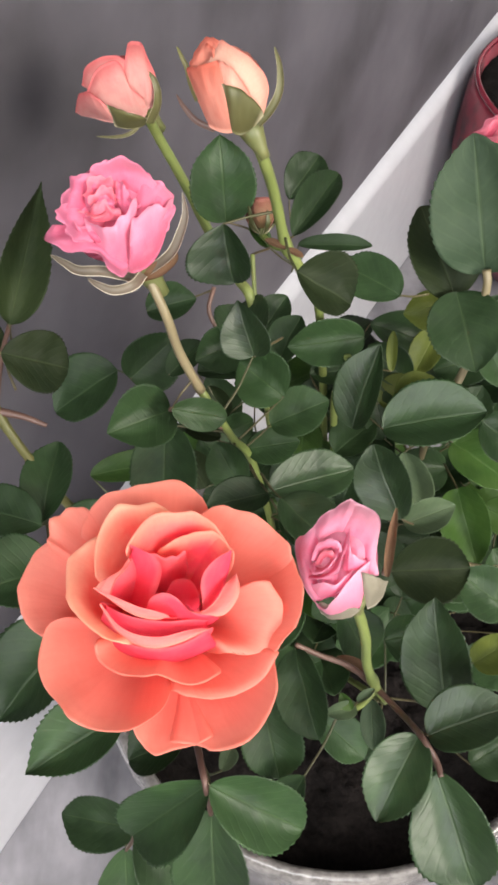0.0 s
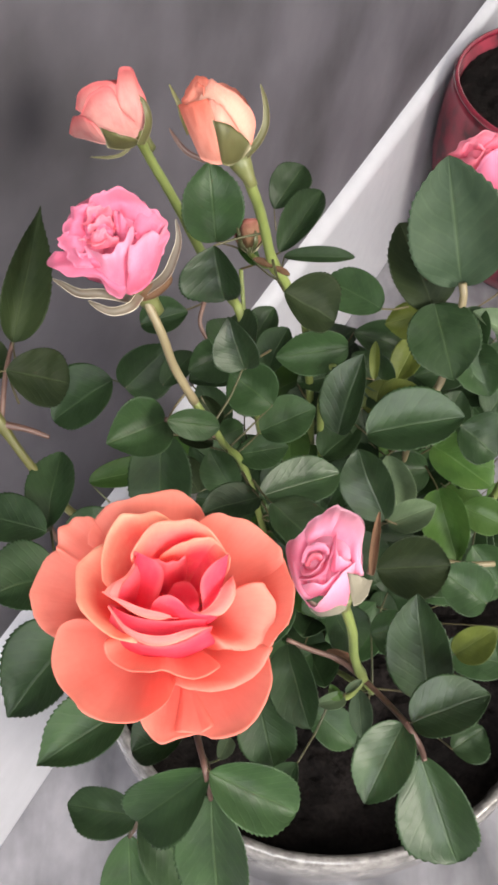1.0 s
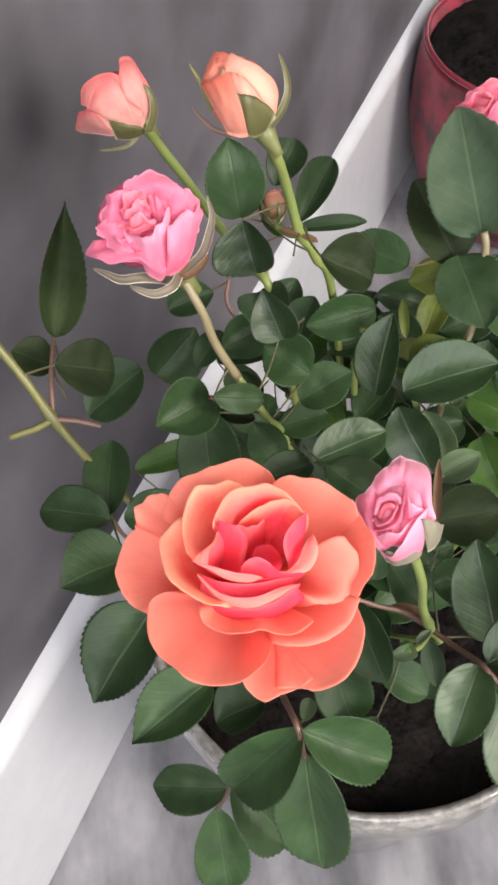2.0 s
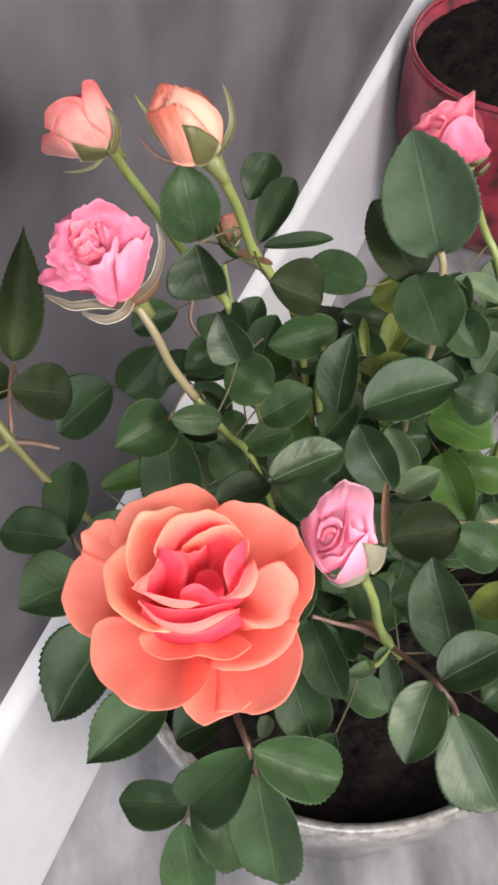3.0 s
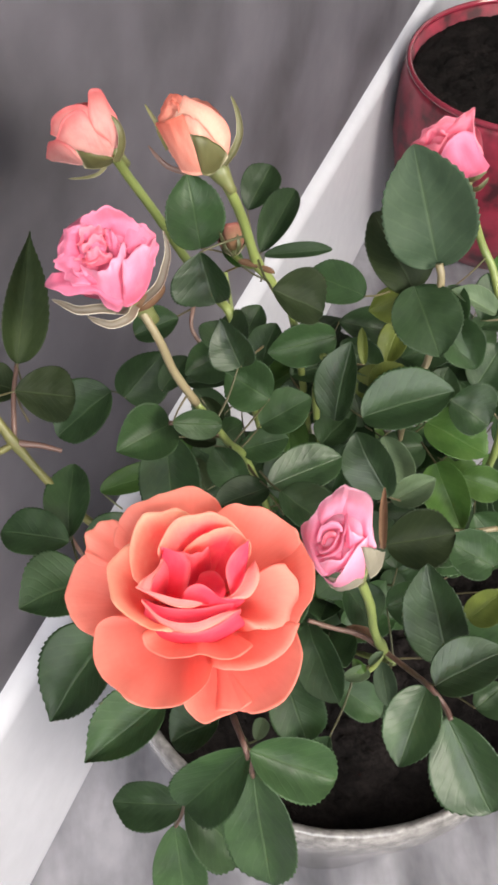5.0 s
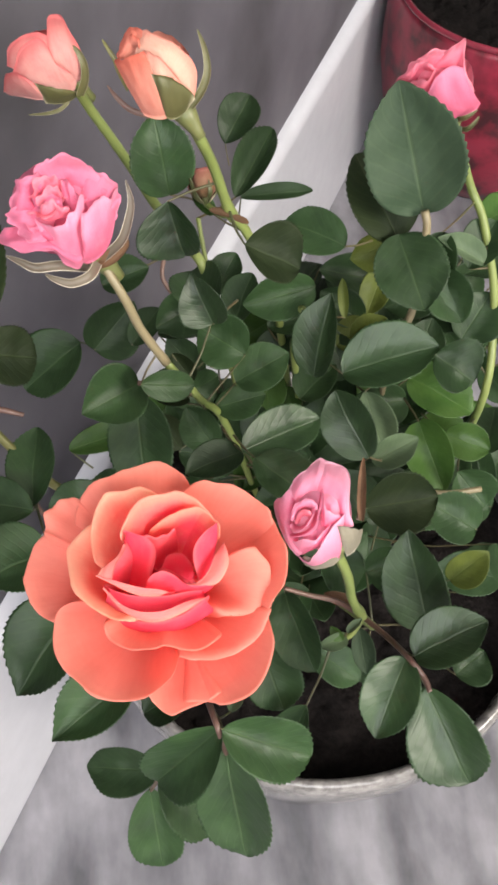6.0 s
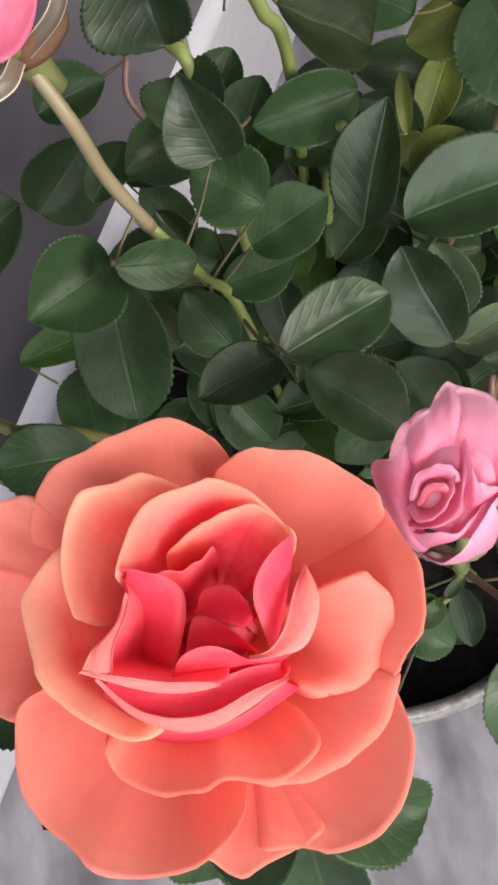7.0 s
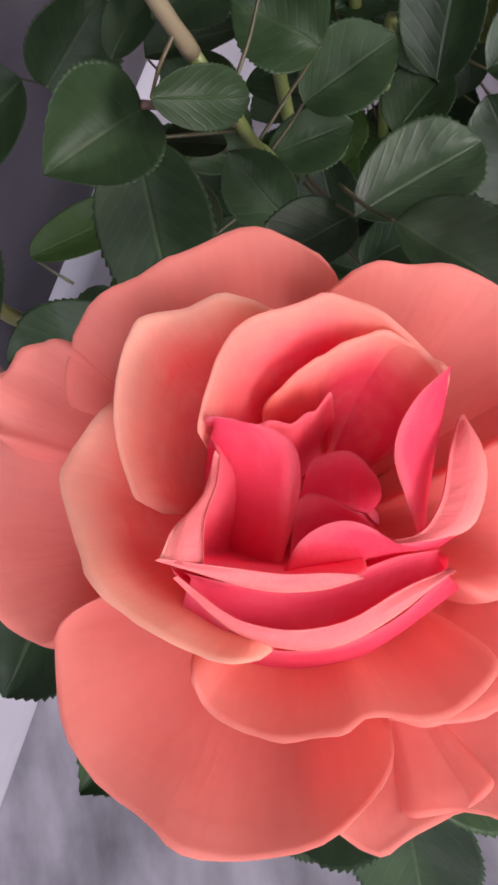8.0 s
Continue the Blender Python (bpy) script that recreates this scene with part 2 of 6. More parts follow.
CORAL = petal_material("coral_petal", (0.95, 0.17, 0.16), (0.97, 0.288, 0.235), (0.97, 0.41, 0.325), 0.58, 0.5, 0.3)
CORAL_LIP = petal_material("peach_lipped_coral_petal", (0.95, 0.08, 0.14), (0.97, 0.23, 0.185), (0.98, 0.60, 0.43), 0.55, 0.70, 0.0)
CORAL_IN = petal_material("coral_pink_petal", (0.95, 0.07, 0.16), (0.96, 0.12, 0.19), (0.98, 0.50, 0.38), 0.58, 0.70, 0.04)
CORAL_PINK = petal_material("pink_heart_petal", (0.96, 0.075, 0.17), (0.97, 0.125, 0.21), (0.97, 0.25, 0.30), 0.60, 0.75, 0.06)
CORAL_BAND = petal_material("rolled_lip_petal", (0.96, 0.20, 0.22), (0.97, 0.30, 0.28), (0.97, 0.42, 0.34), 0.45, 0.5, 0.1)
CORAL_CORE = petal_material("deep_pink_petal", (0.97, 0.075, 0.20), (0.98, 0.13, 0.24), (0.97, 0.26, 0.34), 0.64, 0.6, 0.08)
PINK = petal_material("pink_petal", (0.66, 0.07, 0.16), (0.78, 0.17, 0.30), (0.83, 0.28, 0.43), 0.42)
ROSE_PINK = petal_material("rose_pink_petal", (0.66, 0.05, 0.12), (0.82, 0.16, 0.25), (0.88, 0.29, 0.38), 0.38)
PALE_PINK = petal_material("pale_pink_petal", (0.93, 0.20, 0.38), (0.95, 0.40, 0.58), (0.96, 0.60, 0.74), 0.6)
PEACH = petal_material("peach_petal", (0.79, 0.57, 0.43), (0.78, 0.45, 0.35), (0.75, 0.32, 0.25), 0.35, 0.7)
APRICOT = petal_material("apricot_petal", (0.72, 0.35, 0.27), (0.69, 0.275, 0.205), (0.66, 0.17, 0.115), 0.36, 0.6)
WITHERED = petal_material("withered_bud_petal", (0.20, 0.16, 0.06), (0.27, 0.13, 0.085), (0.30, 0.10, 0.085), 0.3)
PINK_HEART = petal_material("bright_pink_petal", (0.80, 0.15, 0.28), (0.85, 0.26, 0.41), (0.90, 0.42, 0.58), 0.45)
SALMON = petal_material("salmon_petal", (0.76, 0.50, 0.45), (0.76, 0.37, 0.335), (0.72, 0.18, 0.185), 0.38, 0.7)


# ---- building helpers ----
def mesh_from(name, verts, faces, mats, uvs=None, smooth=True, index=None):
    me = bpy.data.meshes.new(name)
    me.from_pydata([tuple(v) for v in verts], [], faces)
    for m in mats:
        me.materials.append(m)
    if smooth:
        me.polygons.foreach_set("use_smooth", [True] * len(faces))
    if index:
        me.polygons.foreach_set("material_index", index)
    if uvs:
        layer = me.uv_layers.new(name="UVMap")
        for loop in me.loops:
            layer.data[loop.index].uv = uvs[loop.vertex_index]
    me.update()
    return me


def part(name, me, parent, label=""):
    ob = new(name, me)
    ob.parent = parent
    if label:
        ob["label"] = label
    return ob


def thing(name, at, label, category, group="", kind=""):
    return tagged(set_at(new(name), at), label, category, group, kind)


def set_at(ob, at):
    ob.location = at
    return ob


def box_mesh(name, corners, mat):
    """A closed box from its eight corners: four below, four above, counter-clockwise."""
    faces = [(3, 2, 1, 0), (4, 5, 6, 7), (0, 1, 5, 4), (1, 2, 6, 5), (2, 3, 7, 6), (3, 0, 4, 7)]
    return mesh_from(name, corners, faces, [mat], smooth=False)


def slab(name, u0, u1, v0, v1, z0, z1, mat):
    c = [room(u, v, z) for z in (z0, z1) for u, v in ((u0, v0), (u0, v1), (u1, v1), (u1, v0))]
    return box_mesh(name, c, mat)


def lathe(name, profile, mats, steps=72, wobble=0.0, index=None):
    verts, faces, idx = [], [], []
    for k in range(steps):
        a = 2 * math.pi * k / steps
        for j, (r, z) in enumerate(profile):
            d = 1 + wobble * noise.noise(Vector((3 * math.cos(a), 3 * math.sin(a), 9 * z)))
            verts.append((r * d * math.cos(a), r * d * math.sin(a), z))
    n = len(profile)
    for k in range(steps):
        for j in range(n - 1):
            a, b = k * n + j, ((k + 1) % steps) * n + j
            faces.append((a, b, b + 1, a + 1))
            idx.append(index[j] if index else 0)
    return mesh_from(name, verts, faces, mats, index=idx)


def spline(points, steps):
    """A smooth line through the points."""
    pts = [Vector(p) for p in points]
    pts = [2 * pts[0] - pts[1]] + pts + [2 * pts[-1] - pts[-2]]
    out = []
    for i in range(1, len(pts) - 2):
        p0, p1, p2, p3 = pts[i - 1:i + 3]
        for s in range(steps):
            t = s / steps
            out.append(0.5 * (2 * p1 + (p2 - p0) * t + (2 * p0 - 5 * p1 + 4 * p2 - p3) * t * t + (3 * p1 - p0 - 3 * p2 + p3) * t ** 3))
    return out + [pts[-2]]


def tube(name, points, r0, r1, mat, steps=7, sides=10, knots=()):
    """A tapered stem along the points; knots: (share of the length, swelling)."""
    line = spline(points, steps)
    verts, faces = [], []
    side = Vector((1, 0.13, 0.07))
    for i, p in enumerate(line):
        t = (line[min(i + 1, len(line) - 1)] - line[max(i - 1, 0)]).normalized()
        side = (side - t * side.dot(t)).normalized()
        up = t.cross(side)
        f = i / (len(line) - 1)
        r = r0 + (r1 - r0) * f
        r *= 1 + 0.06 * noise.noise(p * 300)
        for place, swell in knots:
            r *= 1 + swell * math.exp(-((f - place) / 0.035) ** 2)
        for k in range(sides):
            a = 2 * math.pi * k / sides
            verts.append(p + (side * math.cos(a) + up * math.sin(a)) * r)
    for i in range(len(line) - 1):
        for k in range(sides):
            a, b = i * sides + k, i * sides + (k + 1) % sides
            faces.append((a, b, b + sides, a + sides))
    faces.append(tuple(range(sides))[::-1])
    faces.append(tuple(range(len(verts) - sides, len(verts))))
    return mesh_from(name, verts, faces, [mat])


# ---- the room ----
def setting(name, me, label):
    return tagged(new(name, me), label, name.split("_")[0], kind="structure")


ground = slab("floor", U0 - 0.2, U1 + 0.2, -0.2, ROOM_DEEP + 0.2, -0.1, 0.0, FLOOR)
setting("floor", ground, "smooth grey marbled floor with soft lengthwise streaks")
setting("wall_west", slab("wall_west", U0 - 0.2, U1 + 0.2, -0.2, -0.010, 0.0, ROOM_HIGH, WALL), "blotchy grey plastered wall with faint streaks")
# north wall and ceiling are out of view, added to enclose and bounce light
setting("wall_north", slab("wall_north", U1, U1 + 0.2, -0.010, ROOM_DEEP, 0.0, ROOM_HIGH, BOUNCE_PAINT), "unseen pale wall added to close the room and bounce light")
setting("ceiling", slab("ceiling", U0 - 0.2, U1 + 0.2, -0.2, ROOM_DEEP + 0.2, ROOM_HIGH, ROOM_HIGH + 0.1, BOUNCE_PAINT), "unseen pale ceiling added to bounce light down")


def window_wall(name, along, opening, label):
    """An unseen, added wall of four blocks round a window opening; along: True for the wall opposite, False for the one
    behind.
    """
    mid, width, z0, z1 = opening
    w0, w1 = mid - width / 2, mid + width / 2
    first, last = (U0 - 0.2, U1 + 0.2) if along else (-0.010, ROOM_DEEP)
    verts, faces = [], []
    for a0, a1, b0, b1 in ((first, w0, 0, ROOM_HIGH), (w1, last, 0, ROOM_HIGH), (w0, w1, 0, z0), (w0, w1, z1, ROOM_HIGH)):
        k = len(verts)
        d0, d1 = (ROOM_DEEP, ROOM_DEEP + 0.2) if along else (U0 - 0.2, U0)
        ring = ((a0, d0), (a0, d1), (a1, d1), (a1, d0)) if along else ((d0, a0), (d0, a1), (d1, a1), (d1, a0))
        verts += [room(u, v, z) for z in (b0, b1) for u, v in ring]
        faces += [tuple(k + i for i in f) for f in ((3, 2, 1, 0), (4, 5, 6, 7), (0, 1, 5, 4), (1, 2, 6, 5), (2, 3, 7, 6), (3, 0, 4, 7))]
    setting(name, mesh_from(name, verts, faces, [BOUNCE_PAINT], smooth=False), label)


# both out of view, added to hold the two light openings
window_wall("wall_east", True, EAST_WIN, "unseen pale wall added with an opening for the main light")
window_wall("wall_south", False, SOUTH_FILL, "unseen pale wall added with a wide opening for fill light")


def skirting():
    """White board along the wall: upright face, bevelled top."""
    prof = [(-0.010, 0.0), (0.0, 0.0), (0.0, 0.002), (0.0, 0.160), (0.0, 0.1615), (-0.0005, 0.1642), (-0.0018, 0.1672), (-0.0042, 0.1697), (-0.0070, 0.1713), (-0.010, 0.1720)]
    verts = [room(u, v, z) for u in (U0, U1) for v, z in prof]
    n = len(prof)
    faces = [(j, j + 1, n + j + 1, n + j) for j in range(n - 1)]
    setting("baseboard", mesh_from("baseboard", verts, faces, [SKIRTING]), "glossy white skirting board with a rounded top edge")


skirting()

# ---- pots ----
POT_AT, POT_R, POT_Z = Vector((0.0633, 0.2323, 0.0)), 0.0995, 0.2280


def grey_pot():
    pot = thing("plant_pot", POT_AT, "pale grey glazed round plant pot standing on the floor", "plant pot")
    r, z = POT_R, POT_Z
    prof = [(0.0, 0.0), (0.068, 0.0), (0.073, 0.003), (0.084, 0.10), (0.0925, 0.175), (0.0945, 0.188), (0.0955, 0.193), (0.0915, 0.16), (0.084, 0.12), (0.0, 0.115)]
    part("pot_body", lathe("pot_body", prof, [POT_GREY], 96, 0.004), pot)
    band = [(0.096, 0.189), (0.102, 0.191), (0.104, 0.197), (0.1053, 0.21), (0.1051, z - 0.004), (0.1037, z + 0.0012), (0.1017, z + 0.0025), (r, z), (r - 0.0015, z - 0.02), (0.096, 0.19)]
    part("pot_rim", lathe("pot_rim", band, [POT_GREY], 96, 0.004), pot, "thick rounded rim, chipped and shiny")


def soil_mesh(name, r, z, rise):
    verts, faces = [(0, 0, z + rise)], []
    rings, steps = 40, 150
    for i in range(1, rings + 1):
        q = r * i / rings
        for k in range(steps):
            a = 2 * math.pi * k / steps
            p = Vector((q * math.cos(a), q * math.sin(a), 0))
            h = 0.0035 * noise.noise(p * 90 + Vector((0, 0, z * 40))) + 0.003 * noise.noise(p * 260) + 0.0032 * noise.noise(p * 520)
            verts.append((p.x, p.y, z + rise * (1 - (i / rings) ** 2) + (h if i < rings else 0.4 * h - 0.001)))
    for k in range(steps):
        faces.append((0, 1 + k, 1 + (k + 1) % steps))
    for i in range(rings - 1):
        for k in range(steps):
            a, b = 1 + i * steps + k, 1 + i * steps + (k + 1) % steps
            faces.append((a, a + steps, b + steps, b))
    return mesh_from(name, verts, faces, [SOIL])


grey_pot()
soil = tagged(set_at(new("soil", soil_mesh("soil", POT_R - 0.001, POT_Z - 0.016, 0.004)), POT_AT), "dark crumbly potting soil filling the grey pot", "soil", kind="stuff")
RED_AT = Vector((0.3238, 0.7523, 0.0))


def red_pot():
    pot = thing("plant_pot", RED_AT, "deep red glazed ceramic pot with a rounded belly on the floor", "plant pot")
    prof = [(0.0, 0.0), (0.07, 0.0), (0.076, 0.003), (0.096, 0.03), (0.109, 0.07), (0.1143, 0.105), (0.1146, 0.13), (0.1135, 0.158), (0.1105, 0.172), (0.1090, 0.1765), (0.105, 0.1765), (0.102, 0.12), (0.0, 0.115)]
    part("pot_body", lathe("pot_body", prof, [RED_GLAZE], 96, 0.004), pot)
    lip = [(0.1078 + 0.0024 * math.cos(k * math.pi / 6), 0.1790 + 0.0028 * math.sin(k * math.pi / 6)) for k in range(13)]
    part("pot_rim", lathe("pot_rim", lip, [RED_RIM], 96, 0.004), pot, "shiny rounded rim of the red pot")


red_pot()
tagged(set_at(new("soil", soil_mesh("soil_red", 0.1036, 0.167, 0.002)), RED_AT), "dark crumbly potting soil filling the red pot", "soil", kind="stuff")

# ---- the rose plant ----
ROOT = POT_AT + Vector((0, 0, POT_Z - 0.014))
bush = thing("rose_bush", ROOT, "miniature rose bush with coral and pink flowers in grey pot", "rose bush")


def bush_part(name, me, label="", parent=None):
    """Hang a mesh built in room coordinates under the bush."""
    me.transform(Matrix.Translation(-ROOT))
    return part(name, me, bush, label)


def leaf(base, tip, width, roll=0.0, fold=18.0, bend=0.12, mat=None, wave=0.06, face=(0.03, -0.45, 0.89), stalk=None, point=None):
    """A serrated leaflet from base to tip; roll turns it round its midrib, fold is the angle of its two halves."""
    base, tip = Vector(base), Vector(tip)
    axis = tip - base
    length = axis.length
    axis.normalize()
    normal = Vector(face)
    normal = (normal - axis * normal.dot(axis)).normalized()
    normal = Matrix.Rotation(radians(roll), 3, axis) @ normal
    side = axis.cross(normal)
    rows, cols = 55, (-1.0, -0.92, -0.5, 0.0, 0.5, 0.92, 1.0)
    seed = base * 400
    foot, end = 0.58 + 0.16 * noise.noise(seed), (point or 0.58) + 0.2 * noise.noise(seed + Vector((9, 4, 2)))
    lean = 0.16 * noise.noise(seed + Vector((3, 8, 5)))
    nib = 0.42 + 0.2 * noise.noise(seed + Vector((1, 6, 7)))
    peak = (foot / (foot + end)) ** foot * (end / (foot + end)) ** end
    verts, uvs, faces, index = [], [], [], []
    lift = math.tan(radians(min(46, fold * 1.6)))
    for layer in (0, 1):
        for i in range(rows):
            v = i / (rows - 1)
            w = 0.5 * width * v ** foot * (1 - v) ** end / peak * (1 - nib * max(0, (v - 0.72) / 0.28) ** 2) + 0.0002
            tooth = (i % 3) / 2 if 0.22 < v < 0.97 else 0.5
            for c in cols:
                x = c * w * (1 + lean * (1 if c > 0 else -1))
                if abs(c) == 1:
                    x *= 1.0 + 0.042 * (tooth - 0.5)
                z = abs(x) * lift - bend * length * v * v * 0.8 + bend * length * 0.2 * v
                z += wave * width * noise.noise(seed + Vector((c * 1.1, v * 3.2, 0)))
                y = v * length + (0.013 * length * (tooth - 0.5) if abs(c) == 1 else 0)
                verts.append(base + axis * y + side * x + normal * (z - layer * 0.00025 * (1.0 if abs(c) < 1 else 0.2)))
                uvs.append((0.5 + 0.5 * c, v))
    n = len(cols)
    for layer in (0, 1):
        k = layer * rows * n
        for i in range(rows - 1):
            for j in range(n - 1):
                a = k + i * n + j
                f = (a, a + 1, a + n + 1, a + n)
                faces.append(f if layer == 0 else f[::-1])
                index.append(layer)
    m = rows * n
    for i in range(rows - 1):
        for j in (0, n - 1):
            a, b = i * n + j, (i + 1) * n + j
            faces.append((a, b, b + m, a + m) if j == 0 else (b, a, a + m, b + m))
            index.append(1)
    me = mesh_from("leaf", verts, faces, [mat or LEAF, LEAF_UNDER], uvs, index=index)
    ob = bush_part("leaf", me)
    if stalk:
        end = Vector(stalk)
        gap = end - base
        middle = (base + end) / 2 - normal * 0.08 * gap.length
        twig = tube("leaf_stalk", (base + axis * 0.004 * length, base + gap * 0.25 - normal * 0.05 * gap.length, middle, end), 0.00024, 0.00036, STALK, 4, 6)
        twig.transform(Matrix.Translation(-ROOT))
        part("leaf_stalk", twig, ob)
    return ob


def flower_frame(centre, facing, turn=0.0):
    """A flower's own frame: z along facing, x level."""
    z = Vector(facing).normalized()
    x = Vector((1, 0, 0))
    x = (x - z * x.dot(z)).normalized()
    y = z.cross(x)
    m = Matrix((x, y, z)).transposed().to_4x4()
    m.translation = Vector(centre)
    return m @ Matrix.Rotation(radians(turn), 4, "Z")


def petal(frame_m, flower, az, half, profile, mat, tip=0.25, wave=0.05, notch=0.0, curl=0.0, seed=0.0, spiral=0.0, nu=17, nv=13):
    """One petal in polar form round the flower's axis: az its middle and half its half-width in degrees,
    profile the (radius, height) line from foot to lip; tip rounds the lip, curl rolls it back."""
    line = spline([(r, z, 0) for r, z in profile], 6)
    total = len(line) - 1
    verts, uvs, faces = [], [], []
    size = max(r for r, z in profile)
    for layer in (0, 1):
        for j in range(nv):
            v = j / (nv - 1)
            for i in range(nu):
                u = -1 + 2 * i / (nu - 1)
                reach = 1 - tip * abs(u) ** 2.6 + notch * (math.exp(-(u * 5) ** 2)) * -1
                f = v * reach * total
                k = min(int(f), total - 1)
                p = line[k].lerp(line[k + 1], f - k)
                spread = radians(half) * u * (0.55 + 0.45 * math.sin(math.pi / 2 * min(1, v * 1.25)))
                a = radians(az) + spread
                r, z = p.x * (1 + spiral * u * min(1, v * 1.6)), p.y
                ripple = wave * size * v * v * noise.noise(Vector((u * 2.1 + seed, v * 1.3, seed * 3.7)))
                fine = wave * 0.5 * size * v ** 3 * noise.noise(Vector((u * 5.5 + seed * 2, v * 2, 4 + seed)))
                rim = curl * size * max(0, v - 0.72) ** 2 * 6
                r2 = max(0.0002, r + 0.6 * ripple + rim * 0.6)
                z2 = z + ripple + fine - rim
                if layer:
                    d = 0.00022
                    r2, z2 = r2 + d * 0.7, z2 - d * 0.7
                verts.append(frame_m @ Vector((r2 * math.cos(a), r2 * math.sin(a), z2)))
                uvs.append((0.5 + 0.5 * u, v))
    m = nu * nv
    for layer in (0, 1):
        for j in range(nv - 1):
            for i in range(nu - 1):
                a = layer * m + j * nu + i
                f = (a, a + 1, a + nu + 1, a + nu)
                faces.append(f if layer == 0 else f[::-1])
    rim = [(nv - 1) * nu + i for i in range(nu)]
    left = [j * nu for j in range(nv)]
    right = [j * nu + nu - 1 for j in range(nv)]
    for edge in (rim, left, right):
        for a, b in zip(edge, edge[1:]):
            faces.append((a, b, b + m, a + m))
    me = mesh_from("petal", verts, faces, [mat], uvs)
    me.transform(Matrix.Translation(-ROOT))
    return part("petal", me, flower)


def lip_petal(frame_m, flower, mat, lip, b1, b2, rise, roll, seed, nu=41, nv=19):
    """One petal between its foot near the flower's axis and its lip, a smooth line through a few (x, y, z) in millimetres.
    b1, b2, rise: how far out the petal bellies low down and near the lip; roll turns the lip's last millimetres back."""
    pts = [Vector(p) for p in lip]
    reach = min(2.6, 0.22 * sum((b - a).length for a, b in zip(pts, pts[1:])))
    for first, second, at in ((pts[0], pts[1], 0), (pts[-1], pts[-2], len(pts) + 1)):
        run = (first - second).normalized() * reach
        inward = -Vector((first.x, first.y, 0)).normalized() * reach
        one, two = first + 0.5 * run + 0.35 * inward, first + 0.6 * run + 1.2 * inward
        one.z, two.z = first.z - 0.9 * reach, first.z - 2.6 * reach
        for q in (one, two):
            pts.insert(0 if at == 0 else len(pts), q)
    line = spline(pts, 8)
    verts, uvs, faces = [], [], []
    span = len(line) - 1
    mid = line[span // 2]
    for layer in (0, 1):
        for j in range(nv):
            v = j / (nv - 1)
            for i in range(nu):
                f = i / (nu - 1) * span
                k = min(int(f), span - 1)
                tip = line[k].lerp(line[k + 1], f - k)
                u = -1 + 2 * i / (nu - 1)
                flat = Vector((tip.x, tip.y, 0))
                away = (0.65 * flat + 0.35 * Vector((mid.x, mid.y, 0)))
                out = flat.normalized() if flat.length > 0.5 else away.normalized()
                foot = away.normalized() * 1.6 + Vector((0, 0, -6))
                c1 = away * b1 + Vector((0, 0, -2.0 + 0.22 * tip.z))
                c2 = flat * b2 + Vector((0, 0, tip.z - (tip.z + 9) * rise))
                w = 1 - v
                p = foot * w ** 3 + c1 * 3 * w * w * v + c2 * 3 * w * v * v + tip * v ** 3
                back = max(0.0, v - 0.80) / 0.20
                p += out * roll * 0.9 * (back - v) - Vector((0, 0, roll * 0.9 * back * back))
                ripple = 0.8 * v * v * noise.noise(Vector((u * 1.7 + seed, v * 1.2, seed))) + 0.3 * v * noise.noise(Vector((u * 3.1 + seed, v * 2.6, 2 * seed)))
                ripple += 0.85 * v ** 4 * noise.noise(Vector((u * 5 + seed, v, 7 + seed)))
                p += Vector((0, 0, ripple)) + out * 0.5 * ripple
                if v > 0.97:
                    p -= out * 0.25 * abs(noise.noise(Vector((u * 9 + seed, 3, seed))))
                if layer:
                    p += (out * 0.14 - Vector((0, 0, 0.16))) * (1.35 - v ** 5)
                verts.append(frame_m @ (p * 0.001))
                uvs.append((0.5 + 0.5 * u, v))
    m = nu * nv
    for layer in (0, 1):
        for j in range(nv - 1):
            for i in range(nu - 1):
                a = layer * m + j * nu + i
                f = (a, a + 1, a + nu + 1, a + nu)
                faces.append(f if layer == 0 else f[::-1])
    for edge in ([(nv - 1) * nu + i for i in range(nu)], [j * nu for j in range(nv)], [j * nu + nu - 1 for j in range(nv)]):
        for a, b in zip(edge, edge[1:]):
            faces.append((a, b, b + m, a + m))
    me = mesh_from("petal", verts, faces, [mat], uvs)
    me.transform(Matrix.Translation(-ROOT))
    return part("petal", me, flower)


